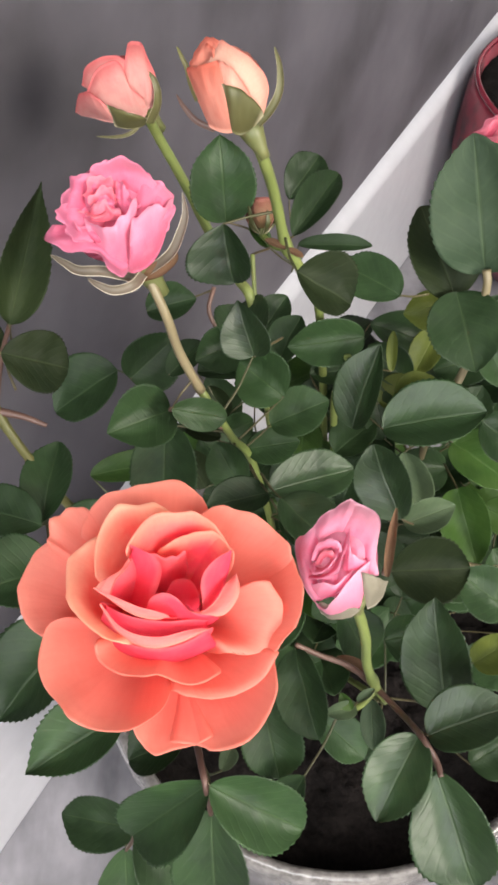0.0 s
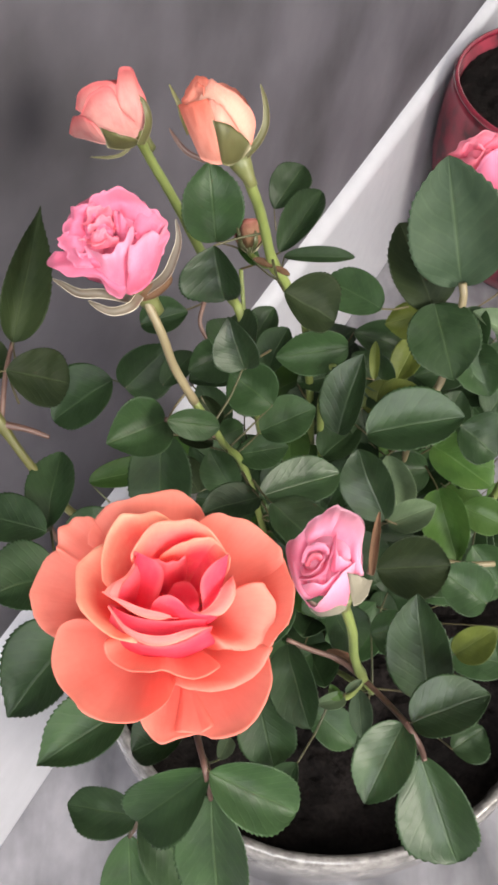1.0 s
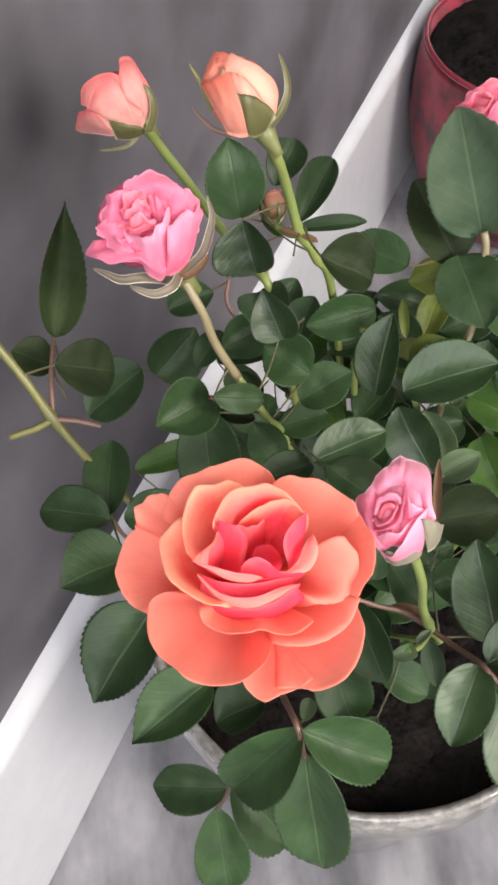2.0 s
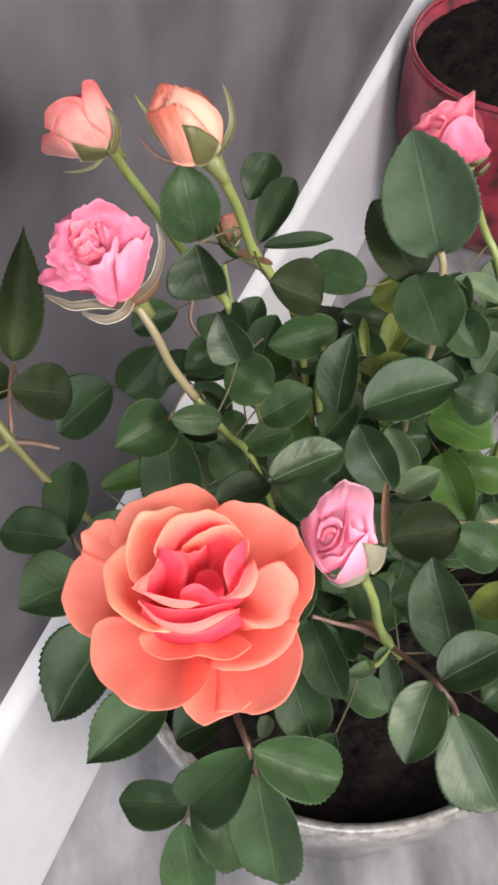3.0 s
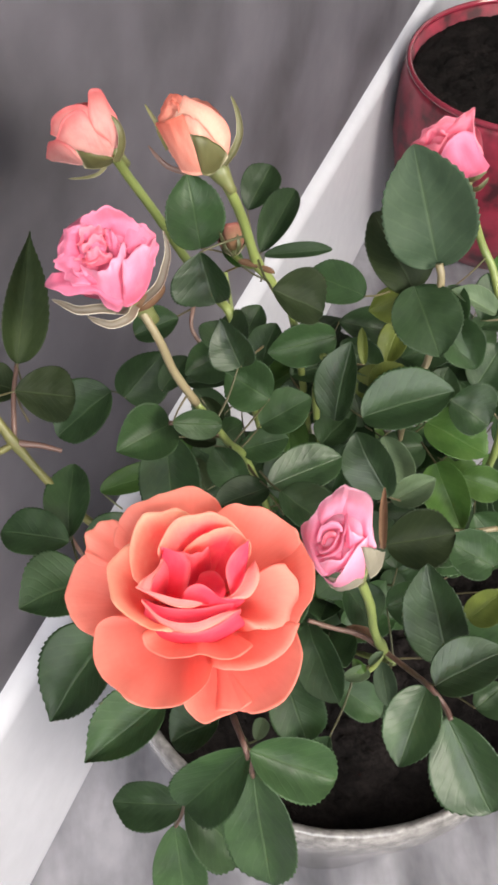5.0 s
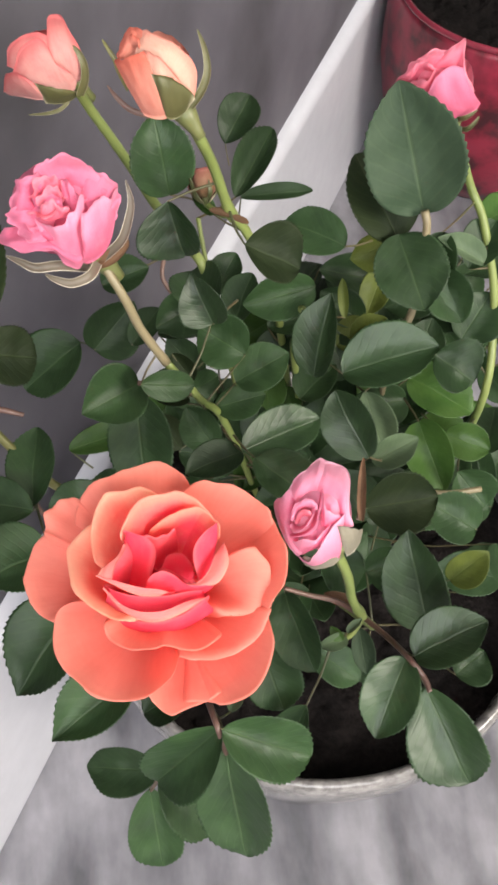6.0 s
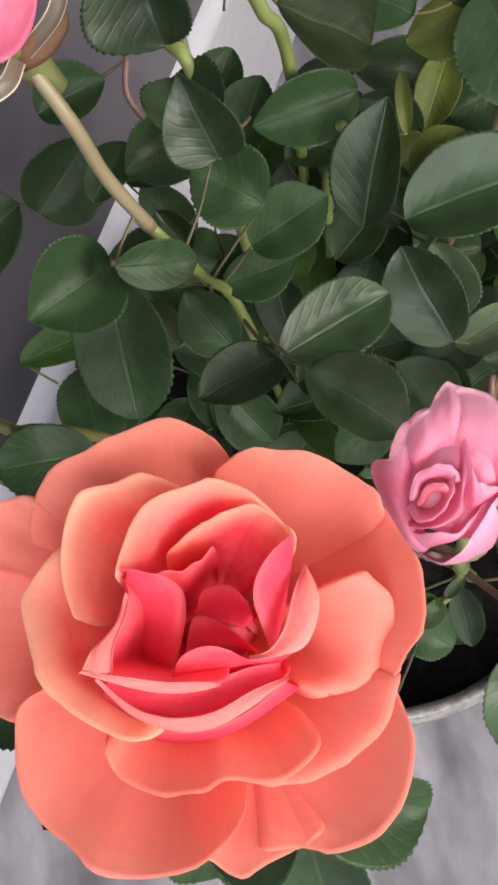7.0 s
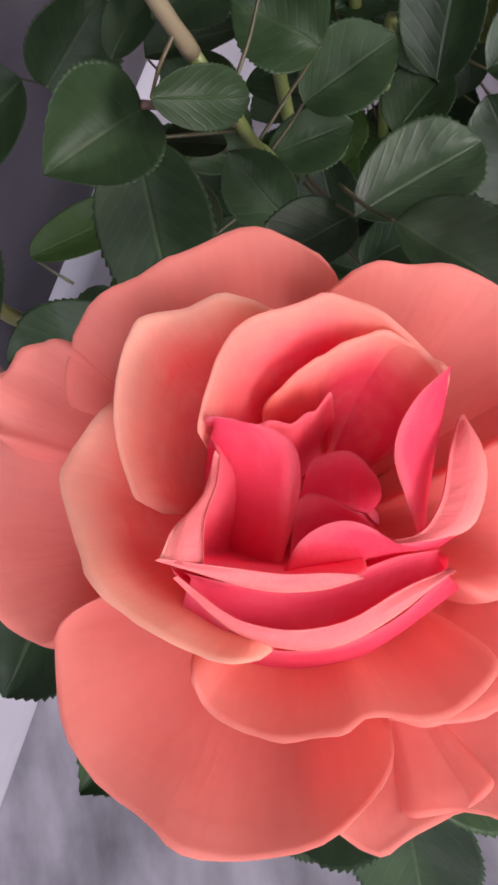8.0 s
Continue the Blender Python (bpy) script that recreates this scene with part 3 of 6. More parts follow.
def panel(frame_m, flower, mat, lip, foot, bulge, seed, nu=21, nv=11):
    """A petal spread between two smooth lines in millimetres, its lip and its foot; bulge puffs it out towards the top."""
    a, b = spline(lip, 6), spline(foot, 6)
    n = min(len(a), len(b)) - 1
    verts, uvs, faces = [], [], []
    for layer in (0, 1):
        for j in range(nv):
            v = j / (nv - 1)
            for i in range(nu):
                f = i / (nu - 1)
                p, q = (line[min(int(f * (len(line) - 1)), len(line) - 2)].lerp(line[min(int(f * (len(line) - 1)), len(line) - 2) + 1], f * (len(line) - 1) - min(int(f * (len(line) - 1)), len(line) - 2)) for line in (a, b))
                r = q.lerp(p, v)
                swell = bulge * 4 * v * (1 - v) + 0.25 * noise.noise(Vector((f * 2.5 + seed, v * 2, seed)))
                out = Vector((p.x + q.x, p.y + q.y, 0)).normalized()
                r += (Vector((0, 0, 0.8)) + 0.6 * out) * swell - (Vector((0, 0, 0.25)) + out * 0.05) * layer * (1.15 - v ** 5)
                verts.append(frame_m @ (r * 0.001))
                uvs.append((f, 0.3 + 0.68 * v ** 1.8))
    m = nu * nv
    for layer in (0, 1):
        for j in range(nv - 1):
            for i in range(nu - 1):
                k = layer * m + j * nu + i
                face = (k, k + 1, k + nu + 1, k + nu)
                faces.append(face if layer == 0 else face[::-1])
    rim = list(range(nu)) + [j * nu + nu - 1 for j in range(1, nv)] + [(nv - 1) * nu + i for i in range(nu - 2, -1, -1)] + [j * nu for j in range(nv - 2, -1, -1)]
    for k, c in zip(rim, rim[1:]):
        faces.append((k, c, c + m, k + m))
    me = mesh_from("petal", verts, faces, [mat], uvs)
    me.transform(Matrix.Translation(-ROOT))
    return part("petal", me, flower)


def hip(name, frame_m, radius, height, label):
    """The green swelling under a flower: the flower's own mesh, to which petals and sepals belong."""
    prof = [(0.0, -height), (radius * 0.42, -height), (radius * 0.5, -height * 0.75), (radius * 0.78, -height * 0.4), (radius, -height * 0.08), (radius * 0.8, 0.0), (0.0, 0.001)]
    me = lathe("hip", prof, [HIP], 16)
    me.transform(Matrix.Translation(-ROOT) @ frame_m)
    return part(name, me, bush, label)


def sepal(frame_m, flower, az, half, profile, mat=None, seed=0.0):
    ob = petal(frame_m, flower, az, half, profile, mat or SEPAL, tip=0.93, wave=0.06, seed=seed, nu=9, nv=11)
    ob.name = "sepal"
    return ob


MM = 0.001


def prof_mm(*pairs):
    return [(r * MM, z * MM) for r, z in pairs]


def coral_rose():
    f = flower_frame((0.0054, 0.1327, 0.4443), (0.0, -0.12, 0.99))
    g = f @ Matrix.Translation((0.002, 0.002, 0))
    flower = hip("rose_bloom", f @ Matrix.Translation((0, 0, -0.010)), 0.0042, 0.007, "wide open coral-orange rose with a pink heart")
    lip_petal(g, flower, CORAL, ((-17.4, 14.3, 2.0), (-15.8, 18.5, 3.0), (-12.1, 21.0, 4.0), (-8.2, 22.0, 4.2), (-5.2, 23.0, 4.4), (-0.0, 23.1, 4.4), (3.8, 21.3, 4.6), (6.0, 18.7, 4.8)), 0.55, 0.92, 0.25, 0.5, 0.0)
    lip_petal(g, flower, CORAL, ((5.2, 16.9, 5.0), (9.4, 17.6, 6.3), (13.5, 16.5, 6.5), (17.8, 14.3, 6.4), (20.8, 10.9, 6.2), (21.9, 7.4, 5.4)), 0.55, 0.92, 0.25, 0.5, 1.7)
    lip_petal(g, flower, CORAL, ((20.9, 10.4, 4.4), (22.3, 6.6, 6.0), (23.4, 2.6, 8.0), (23.6, -1.2, 8.6), (22.1, -5.3, 7.6), (19.8, -7.6, 6.0), (18.3, -9.0, 4.0)), 0.55, 0.92, 0.3, 0.6, 3.4)
    lip_petal(g, flower, CORAL, ((2.3, -23.5, 1.6), (6.3, -24.1, 2.0), (9.1, -24.8, 2.2), (13.5, -23.5, 3.0), (15.8, -21.8, 4.0), (18.5, -16.7, 4.8), (18.8, -12.9, 4.2), (18.5, -9.7, 3.0)), 0.55, 0.9, 0.25, 0.5, 5.1)
    lip_petal(g, flower, CORAL, ((-4.9, -20.5, 3.0), (-4.0, -23.3, 2.0), (-1.3, -25.6, 1.5), (2.1, -24.7, 1.5), (5.4, -24.0, 1.6), (7.8, -22.8, 2.0)), 0.55, 0.9, 0.25, 0.4, 6.8)
    lip_petal(g, flower, CORAL, ((-17.9, -2.7, 3.0), (-20.8, -3.9, 3.2), (-21.7, -7.0, 3.6), (-21.6, -11.3, 4.4), (-20.0, -15.6, 5.3), (-16.5, -18.8, 5.9), (-14.1, -21.0, 6.2), (-10.7, -22.7, 6.4), (-5.7, -22.8, 6.6), (-1.8, -21.0, 6.9), (0.4, -18.9, 7.0), (1.2, -16.9, 7.0)), 0.5, 0.93, 0.25, 0.7, 8.5)
    lip_petal(g, flower, CORAL, ((-22.4, 12.7, 1.5), (-25.3, 10.2, 0.6), (-27.6, 5.1, -0.3), (-27.2, 0.7, -0.3), (-25.0, -3.6, 0.0), (-22.5, -5.4, 0.0)), 0.55, 0.92, 0.2, 0.6, 10.2)
    lip_petal(g, flower, CORAL, ((-16.6, 18.4, 3.0), (-18.7, 18.2, 3.0), (-21.2, 17.5, 3.0), (-22.9, 15.6, 3.0), (-23.3, 13.1, 2.5), (-23.0, 11.5, 2.0)), 0.55, 0.92, 0.2, 0.6, 11.9)
    lip_petal(g, flower, CORAL, ((17.6, 1.6, 9.2), (19.5, -0.9, 6.6), (19.6, -4.5, 4.3), (17.9, -7.9, 3.6), (14.2, -9.4, 4.2), (10.7, -9.5, 5.4)), 0.42, 0.74, -0.22, 0.2, 13.6)
    lip_petal(g, flower, CORAL, ((18.9, -9.3, 4.4), (16.7, -13.4, 5.0), (13.2, -16.2, 5.4), (8.8, -17.2, 5.6), (4.5, -16.8, 5.6), (1.7, -16.0, 5.4)), 0.5, 0.9, 0.1, 0.6, 15.3)
    lip_petal(g, flower, CORAL, ((-11.3, -9.8, 10.2), (-10.8, -12.2, 10.6), (-8.4, -14.2, 11.0), (-5.6, -15.0, 11.0), (-2.6, -15.0, 11.0), (-0.5, -14.8, 10.8), (2.6, -15.8, 10.2), (5.8, -15.9, 9.4), (8.9, -14.0, 8.6)), 0.42, 0.84, 0.2, 0.4, 18.3)
    lip_petal(g, flower, CORAL_LIP, ((-13.1, 4.5, 6.5), (-13.3, 9.4, 8.0), (-11.2, 14.4, 9.0), (-9.1, 16.1, 9.4), (-6.1, 16.8, 9.2), (-3.1, 16.8, 8.9), (0.5, 14.8, 8.4)), 0.45, 0.84, 0.25, 0.5, 18.7)
    lip_petal(g, flower, CORAL_LIP, ((-13.6, 11.0, 6.4), (-16.8, 8.3, 7.0), (-18.1, 5.5, 7.4), (-17.6, 0.8, 8.6), (-15.9, -3.3, 9.7), (-12.6, -6.8, 10.7), (-9.8, -8.9, 11.4), (-7.3, -9.7, 11.7)), 0.42, 0.82, 0.22, 0.9, 20.4)
    lip_petal(g, flower, CORAL_IN, ((-6.9, 7.0, 12.5), (-4.2, 11.4, 12.2), (-0.4, 13.7, 11.5), (3.5, 14.4, 11.0), (6.5, 13.2, 10.7), (9.1, 10.6, 10.2), (11.2, 7.2, 9.4)), 0.45, 0.88, 0.3, 0.5, 22.1)
    lip_petal(g, flower, CORAL_IN, ((-1.6, 8.6, 8.4), (1.7, 10.0, 9.2), (4.6, 10.7, 9.7), (7.6, 11.1, 9.9), (9.7, 9.6, 9.6), (11.1, 7.2, 9.2)), 0.5, 0.88, 0.3, 0.3, 23.8)
    lip_petal(g, flower, CORAL_PINK, ((-10.7, -3.1, 10.5), (-9.1, -5.4, 10.3), (-6.9, -7.7, 10.0), (-3.8, -9.4, 9.8), (-0.8, -9.7, 9.8), (3.0, -8.8, 9.8), (5.2, -7.7, 9.8), (7.4, -6.7, 9.8)), 0.95, 1.08, 0.45, 0.5, 25.5)
    lip_petal(g, flower, CORAL_PINK, ((-7.1, 6.7, 11.8), (-6.2, 4.3, 12.2), (-7.8, 1.2, 14.0), (-9.8, -0.6, 15.6), (-11.1, -2.3, 16.1), (-9.1, -3.2, 15.2), (-6.5, -4.3, 14.3), (-3.0, -5.4, 13.7), (0.9, -5.9, 13.4)), 0.6, 0.94, 0.3, 1.1, 27.2)
    lip_petal(g, flower, CORAL_PINK, ((-6.1, 6.6, 12.9), (-3.8, 5.8, 12.2), (-1.3, 5.6, 11.0), (0.8, 6.5, 9.6), (2.5, 7.4, 8.5)), 0.5, 1, 0.6, 0.4, 28.9)
    panel(g, flower, CORAL_PINK, ((-10.4, -4.0, 9.6), (-8.3, -7.0, 9.2), (-6.1, -8.9, 8.8), (-3.6, -9.8, 8.6), (-0.4, -9.9, 8.6), (3.4, -8.9, 9.0), (7.0, -6.9, 9.5)), ((-11.4, -6.0, 4.2), (-9.0, -9.4, 3.8), (-6.1, -10.7, 3.6), (-3.2, -11.3, 3.6), (0.2, -11.3, 3.6), (4.2, -10.1, 3.9), (8.7, -8.1, 4.6)), 0.5, 51.7)
    panel(g, flower, CORAL_PINK, ((-10.4, -2.9, 10.2), (-7.0, -4.4, 9.6), (-3.0, -5.2, 9.2), (1.0, -5.4, 9.2), (4.4, -5.0, 9.2), (7.2, -5.2, 9.4)), ((-10.2, -3.8, 9.6), (-7.6, -6.9, 9.0), (-4.0, -8.6, 8.7), (-0.2, -8.9, 8.6), (3.8, -8.0, 8.8), (7.1, -6.5, 9.4)), -0.5, 53.0)
    panel(g, flower, CORAL_BAND, ((11.5, 3.9, 7.7), (12.5, 1.6, 8.0), (12.1, -1.0, 8.4), (10.1, -3.9, 9.0), (7.5, -4.6, 9.6), (4.1, -4.3, 10.3)), ((11.5, 3.8, 7.6), (9.9, 1.4, 8.8), (8.4, -1.5, 9.4), (6.9, -3.3, 9.9), (5.7, -4.0, 10.2), (4.1, -4.0, 10.4)), 0.5, 46.5)
    panel(g, flower, CORAL_BAND, ((-11.2, -2.3, 15.6), (-9.1, -3.5, 14.8), (-6.6, -4.9, 13.4), (-4.0, -5.9, 12.6), (-1.1, -6.3, 12.4), (1.0, -5.9, 13.2)), ((-11.1, -2.3, 16.2), (-9.0, -3.1, 15.6), (-6.4, -4.0, 14.9), (-3.8, -4.8, 14.4), (-1.2, -5.3, 14.1), (0.9, -5.8, 13.5)), 0.5, 47.8)
    panel(g, flower, CORAL_BAND, ((-10.8, -3.1, 10.2), (-8.5, -6.8, 9.4), (-6.3, -8.6, 9.0), (-3.6, -9.7, 8.8), (-0.3, -9.9, 8.9), (3.9, -8.6, 9.3), (7.4, -6.7, 9.8)), ((-10.7, -3.1, 10.7), (-8.1, -6.2, 10.6), (-6.1, -7.5, 10.5), (-3.6, -8.3, 10.5), (-0.1, -8.4, 10.4), (3.9, -7.2, 10.2), (7.4, -6.6, 9.9)), 0.5, 49.1)
    panel(g, flower, CORAL_BAND, ((-6.3, 4.3, 12.4), (-8.2, 1.0, 13.8), (-10.0, -0.5, 15.3), (-11.2, -2.3, 16.0)), ((-6.2, 4.0, 12.4), (-6.7, 2.2, 13.6), (-8.0, -0.2, 14.8), (-8.8, -3.2, 15.2)), 0.4, 50.4)
    panel(g, flower, CORAL_PINK, ((-5.8, 6.5, 12.3), (-2.7, 5.3, 12.0), (-1.1, 3.7, 11.5), (-1.1, 1.5, 10.5), (-2.1, -0.9, 9.0), (-3.8, -3.9, 6.0)), ((-6.0, 6.5, 12.0), (-7.0, 5.0, 10.0), (-7.9, 2.5, 6.0), (-8.2, -0.5, 3.0), (-5.9, -3.1, 2.0)), 0.6, 40.0)
    panel(g, flower, CORAL_PINK, ((10.7, 6.8, 11.0), (8.3, 5.5, 10.5), (6.4, 3.5, 10.0), (5.7, 1.3, 9.5), (6.0, -1.3, 8.5), (6.4, -3.9, 7.5)), ((10.8, 6.7, 10.8), (10.5, 4.8, 8.0), (9.8, 2.4, 6.0), (8.8, -0.2, 5.0), (7.0, -3.6, 6.0)), 0.5, 41.3)
    panel(g, flower, CORAL_PINK, ((-3.7, -4.3, 10.5), (-2.4, -2.9, 13.0), (-0.8, -2.3, 14.2), (0.8, -2.4, 14.4), (2.4, -3.1, 13.3), (4.1, -4.3, 11.3), (6.7, -4.4, 10.0)), ((-3.6, -4.6, 8.0), (-1.5, -4.9, 5.5), (1.5, -5.2, 5.0), (4.2, -5.3, 5.5), (6.9, -5.2, 6.0), (9.0, -4.3, 8.0)), 0.8, 42.6)
    panel(g, flower, CORAL_CORE, ((-0.6, 1.8, 3.0), (0.7, 3.8, 4.0), (3.6, 3.8, 4.5), (5.1, 1.7, 4.0), (5.2, 0.5, 3.0)), ((-0.9, 0.8, 1.0), (0.4, 0.9, 1.5), (2.8, -0.2, 2.0), (4.1, -0.8, 1.5), (4.9, -0.5, 1.0)), 0.5, 43.9)
    panel(g, flower, CORAL_CORE, ((-2.9, -3.4, 3.0), (-1.0, 1.1, 4.0), (1.1, 0.7, 4.5), (3.3, -1.2, 4.0), (5.0, -3.7, 3.0)), ((-2.7, -3.8, 1.0), (-0.4, -2.2, 2.0), (2.3, -2.3, 2.0), (3.9, -3.1, 2.0), (5.2, -3.8, 1.0)), 0.5, 45.2)
    for k, (az, half, lip, high) in enumerate(((75, 95, 4.6, 0.2), (-170, 95, 4.0, -0.2), (-50, 95, 4.2, -0.4), (20, 100, 3.0, -0.6), (140, 100, 2.2, -0.8))):
        petal(g @ Matrix.Translation((0.0012, 0.0, 0)), flower, az, half, prof_mm((0.4, -11), (lip * 0.9, -7), (lip, -3.6), (lip * 0.8, high - 1.2), (lip * 0.12, high)), CORAL_CORE, 0.3, 0.12, 0.0, 0.0, 80 + k * 1.9, nu=15, nv=11)
    for az in (20, 95, 165, 235, 310):
        sepal(f, flower, az, 14, prof_mm((3, -11), (8, -11), (14, -8), (19, -9)), seed=az * 0.1)


coral_rose()


def egg_petal(frame_m, flower, radius, height, lip, layer, mat, seed, flare=1.0, frill=1.0, name="petal", nu=27, nv=15):
    """A petal that wraps an egg-shaped flower (millimetres) from its foot to the lip, a smooth line through a few
    (azimuth, angle from the foot) in degrees; layer lifts it off the egg in millimetres."""
    line = spline([(a, t, 0) for a, t in lip], 7)
    span = len(line) - 1
    verts, uvs, faces = [], [], []
    for back in (0, 1):
        for j in range(nv):
            v = j / (nv - 1)
            for i in range(nu):
                q = i / (nu - 1) * span
                k = min(int(q), span - 1)
                p = line[k].lerp(line[k + 1], q - k)
                u = -1 + 2 * i / (nu - 1)
                a, th = radians(p.x), radians(p.y) * v
                lift = layer * (0.25 + 0.75 * v) + flare * radius / 13 * (1 + 0.6 * layer) * 11 * max(0.0, v - 0.7) ** 2
                lift += frill * radius / 13 * 1.1 * v * v * noise.noise(Vector((u * 2.2 + seed, v * 1.4, seed))) + frill * (radius / 13) ** 2 * 0.8 * v ** 4 * noise.noise(Vector((u * 6 + seed, v, 5 + seed)))
                lift -= 0.16 * back * (1.1 - v ** 5)
                sx, cz = math.sin(th), -math.cos(th)
                r, z = (radius + lift) * sx, height / 2 + (height / 2 + lift) * cz
                verts.append(frame_m @ (Vector((r * math.cos(a), r * math.sin(a), z)) * 0.001))
                uvs.append((0.5 + 0.5 * u, v))
    m = nu * nv
    for back in (0, 1):
        for j in range(nv - 1):
            for i in range(nu - 1):
                a = back * m + j * nu + i
                f = (a, a + 1, a + nu + 1, a + nu)
                faces.append(f if back == 0 else f[::-1])
    for edge in ([(nv - 1) * nu + i for i in range(nu)], [j * nu for j in range(nv)], [j * nu + nu - 1 for j in range(nv)]):
        for a, b in zip(edge, edge[1:]):
            faces.append((a, b, b + m, a + m))
    me = mesh_from(name, verts, faces, [mat], uvs)
    me.transform(Matrix.Translation(-ROOT))
    return part(name, me, flower)


def egg_rose(name, base, facing, radius, height, label, mat, heart, toward, sepal_long, back=4, rise=0.0):
    """Hip, sepals, far-side petals and closed heart of a half-open rose; toward: the azimuth of its near side."""
    f = flower_frame(base, facing)
    flower = hip(name, f @ Matrix.Translation((0, 0, 0.0004)), 0.00026 * radius, 0.0004 * radius, label)
    for k in range(back):
        mid = toward + 115 + 44 * k
        egg_petal(f, flower, radius, height, ((mid - 46, 100), (mid - 22, 112), (mid, 116), (mid + 22, 112), (mid + 46, 100)), 0.1 + 0.3 * (k % 2), mat, radius + 9 + k, 0.4)
    r, h = 0.001 * radius, 0.001 * height
    for k in range(7):
        q = 0.95 * (1 - k / 7.6)
        top = h * ((rise or (0.90 if radius > 11 else 0.83)) + 0.09 * math.sin(math.pi * (0.25 + 0.085 * k)))
        petal(f, flower, toward + 40 + 128 * k, 78, [(0.1 * r, 0.06 * h), (0.8 * q * r, 0.25 * h), (q * r, 0.58 * h), (0.84 * q * r, top - 0.12 * h), (0.80 * q * r, top - 0.03 * h), (0.88 * q * r + 0.0004, top)], heart, 0.16, 0.09, 0.0, 0.0, radius + 20 + k * 1.7, 0.06, nu=25, nv=11)
    for k in range(2):
        petal(f, flower, toward + 60 + 180 * k, 105, [(0.1 * r, 0.06 * h), (0.42 * r, 0.5 * h), (0.40 * r, top - 0.14 * h), (0.22 * r, top - 0.03 * h), (0.02 * r, top)], heart, 0.05, 0.1, 0.0, 0.0, radius + 40 + k * 1.7, 0.08, nu=17, nv=11)
    for k in range(5):
        az = toward + 36 + 72 * k + 12 * math.sin(radius + 3 * k)
        w, s = 0.001 * radius * (1.0 + 0.14 * math.sin(k * 2.4 + radius)), 0.001 * height
        long = sepal_long * (1 + 0.3 * math.sin(2.7 * k + radius))
        sepal(f, flower, az, 14, [(0.25 * w, -0.0008), (0.7 * w, s * 0.04), (w * 1.0, s * 0.16), (w * 1.1, s * (0.16 + 0.2 * long)), (w * (1.2 + 0.25 * math.sin(k * 3 + radius)), s * (0.16 + 0.42 * long))], seed=radius + k)
    return f, flower


def dome_petal(frame_m, flower, size, mat, lip, foot, lift, sink, seed, frill=1.0, side=1, nu=33, nv=13):
    """A petal that lies on a domed flower: size its half-axes, lip and foot two lines over the dome's (x, y), all in
    millimetres; the lip stands off the dome by lift and turns out, the foot dips below it by sink."""
    a, b = spline([(*p, 0) for p in lip], 8), spline([(*p, 0) for p in foot], 8)

    def along(line, f):
        k = min(int(f * (len(line) - 1)), len(line) - 2)
        return line[k].lerp(line[k + 1], f * (len(line) - 1) - k)

    verts, uvs, faces = [], [], []
    for layer in (0, 1):
        for j in range(nv):
            v = j / (nv - 1)
            for i in range(nu):
                f = i / (nu - 1)
                p = along(b, f).lerp(along(a, f), v)
                q = (p.x / size[0]) ** 2 + (p.y / size[1]) ** 2
                z = size[2] * (math.sqrt(1 - q) if q < 0.93 else 0.2646 - 1.2 * (q - 0.93))
                side_dip = (2 * f - 1) ** 4
                z += lift * v ** 1.6 - sink * (1 - v) ** 2 - 0.9 * side_dip * v + 0.7 * math.sin(math.pi * v) * (1 - side_dip)
                z += frill * (1.1 * noise.noise(Vector((f * 3.2 + seed, v * 1.8, seed))) * (0.3 + v) + 0.6 * v * noise.noise(Vector((f * 7 + seed, v * 2.5, 3 + seed))))
                ragged = 0.9 * frill * v ** 4 * noise.noise(Vector((f * 8 + seed, 1.7, seed * 2)))
                out = (along(a, f) - along(b, f)).normalized() * ragged
                z = side * z - layer * 0.2 * (1.1 - v ** 5)
                verts.append(frame_m @ (Vector((p.x + out.x, p.y + out.y, z)) * MM))
                uvs.append((f, 0.12 + 0.86 * v))
    m = nu * nv
    for layer in (0, 1):
        for j in range(nv - 1):
            for i in range(nu - 1):
                k = layer * m + j * nu + i
                face = (k, k + 1, k + nu + 1, k + nu)
                faces.append(face if layer == 0 else face[::-1])
    rim = list(range(nu)) + [j * nu + nu - 1 for j in range(1, nv)] + [(nv - 1) * nu + i for i in range(nu - 2, -1, -1)] + [j * nu for j in range(nv - 2, -1, -1)]
    for k, c in zip(rim, rim[1:]):
        faces.append((k, c, c + m, k + m))
    name = "sepal" if mat in (SEPAL, SEPAL_PALE) else "petal"
    me = mesh_from(name, verts, faces, [mat], uvs)
    me.transform(Matrix.Translation(-ROOT))
    return part(name, me, flower)


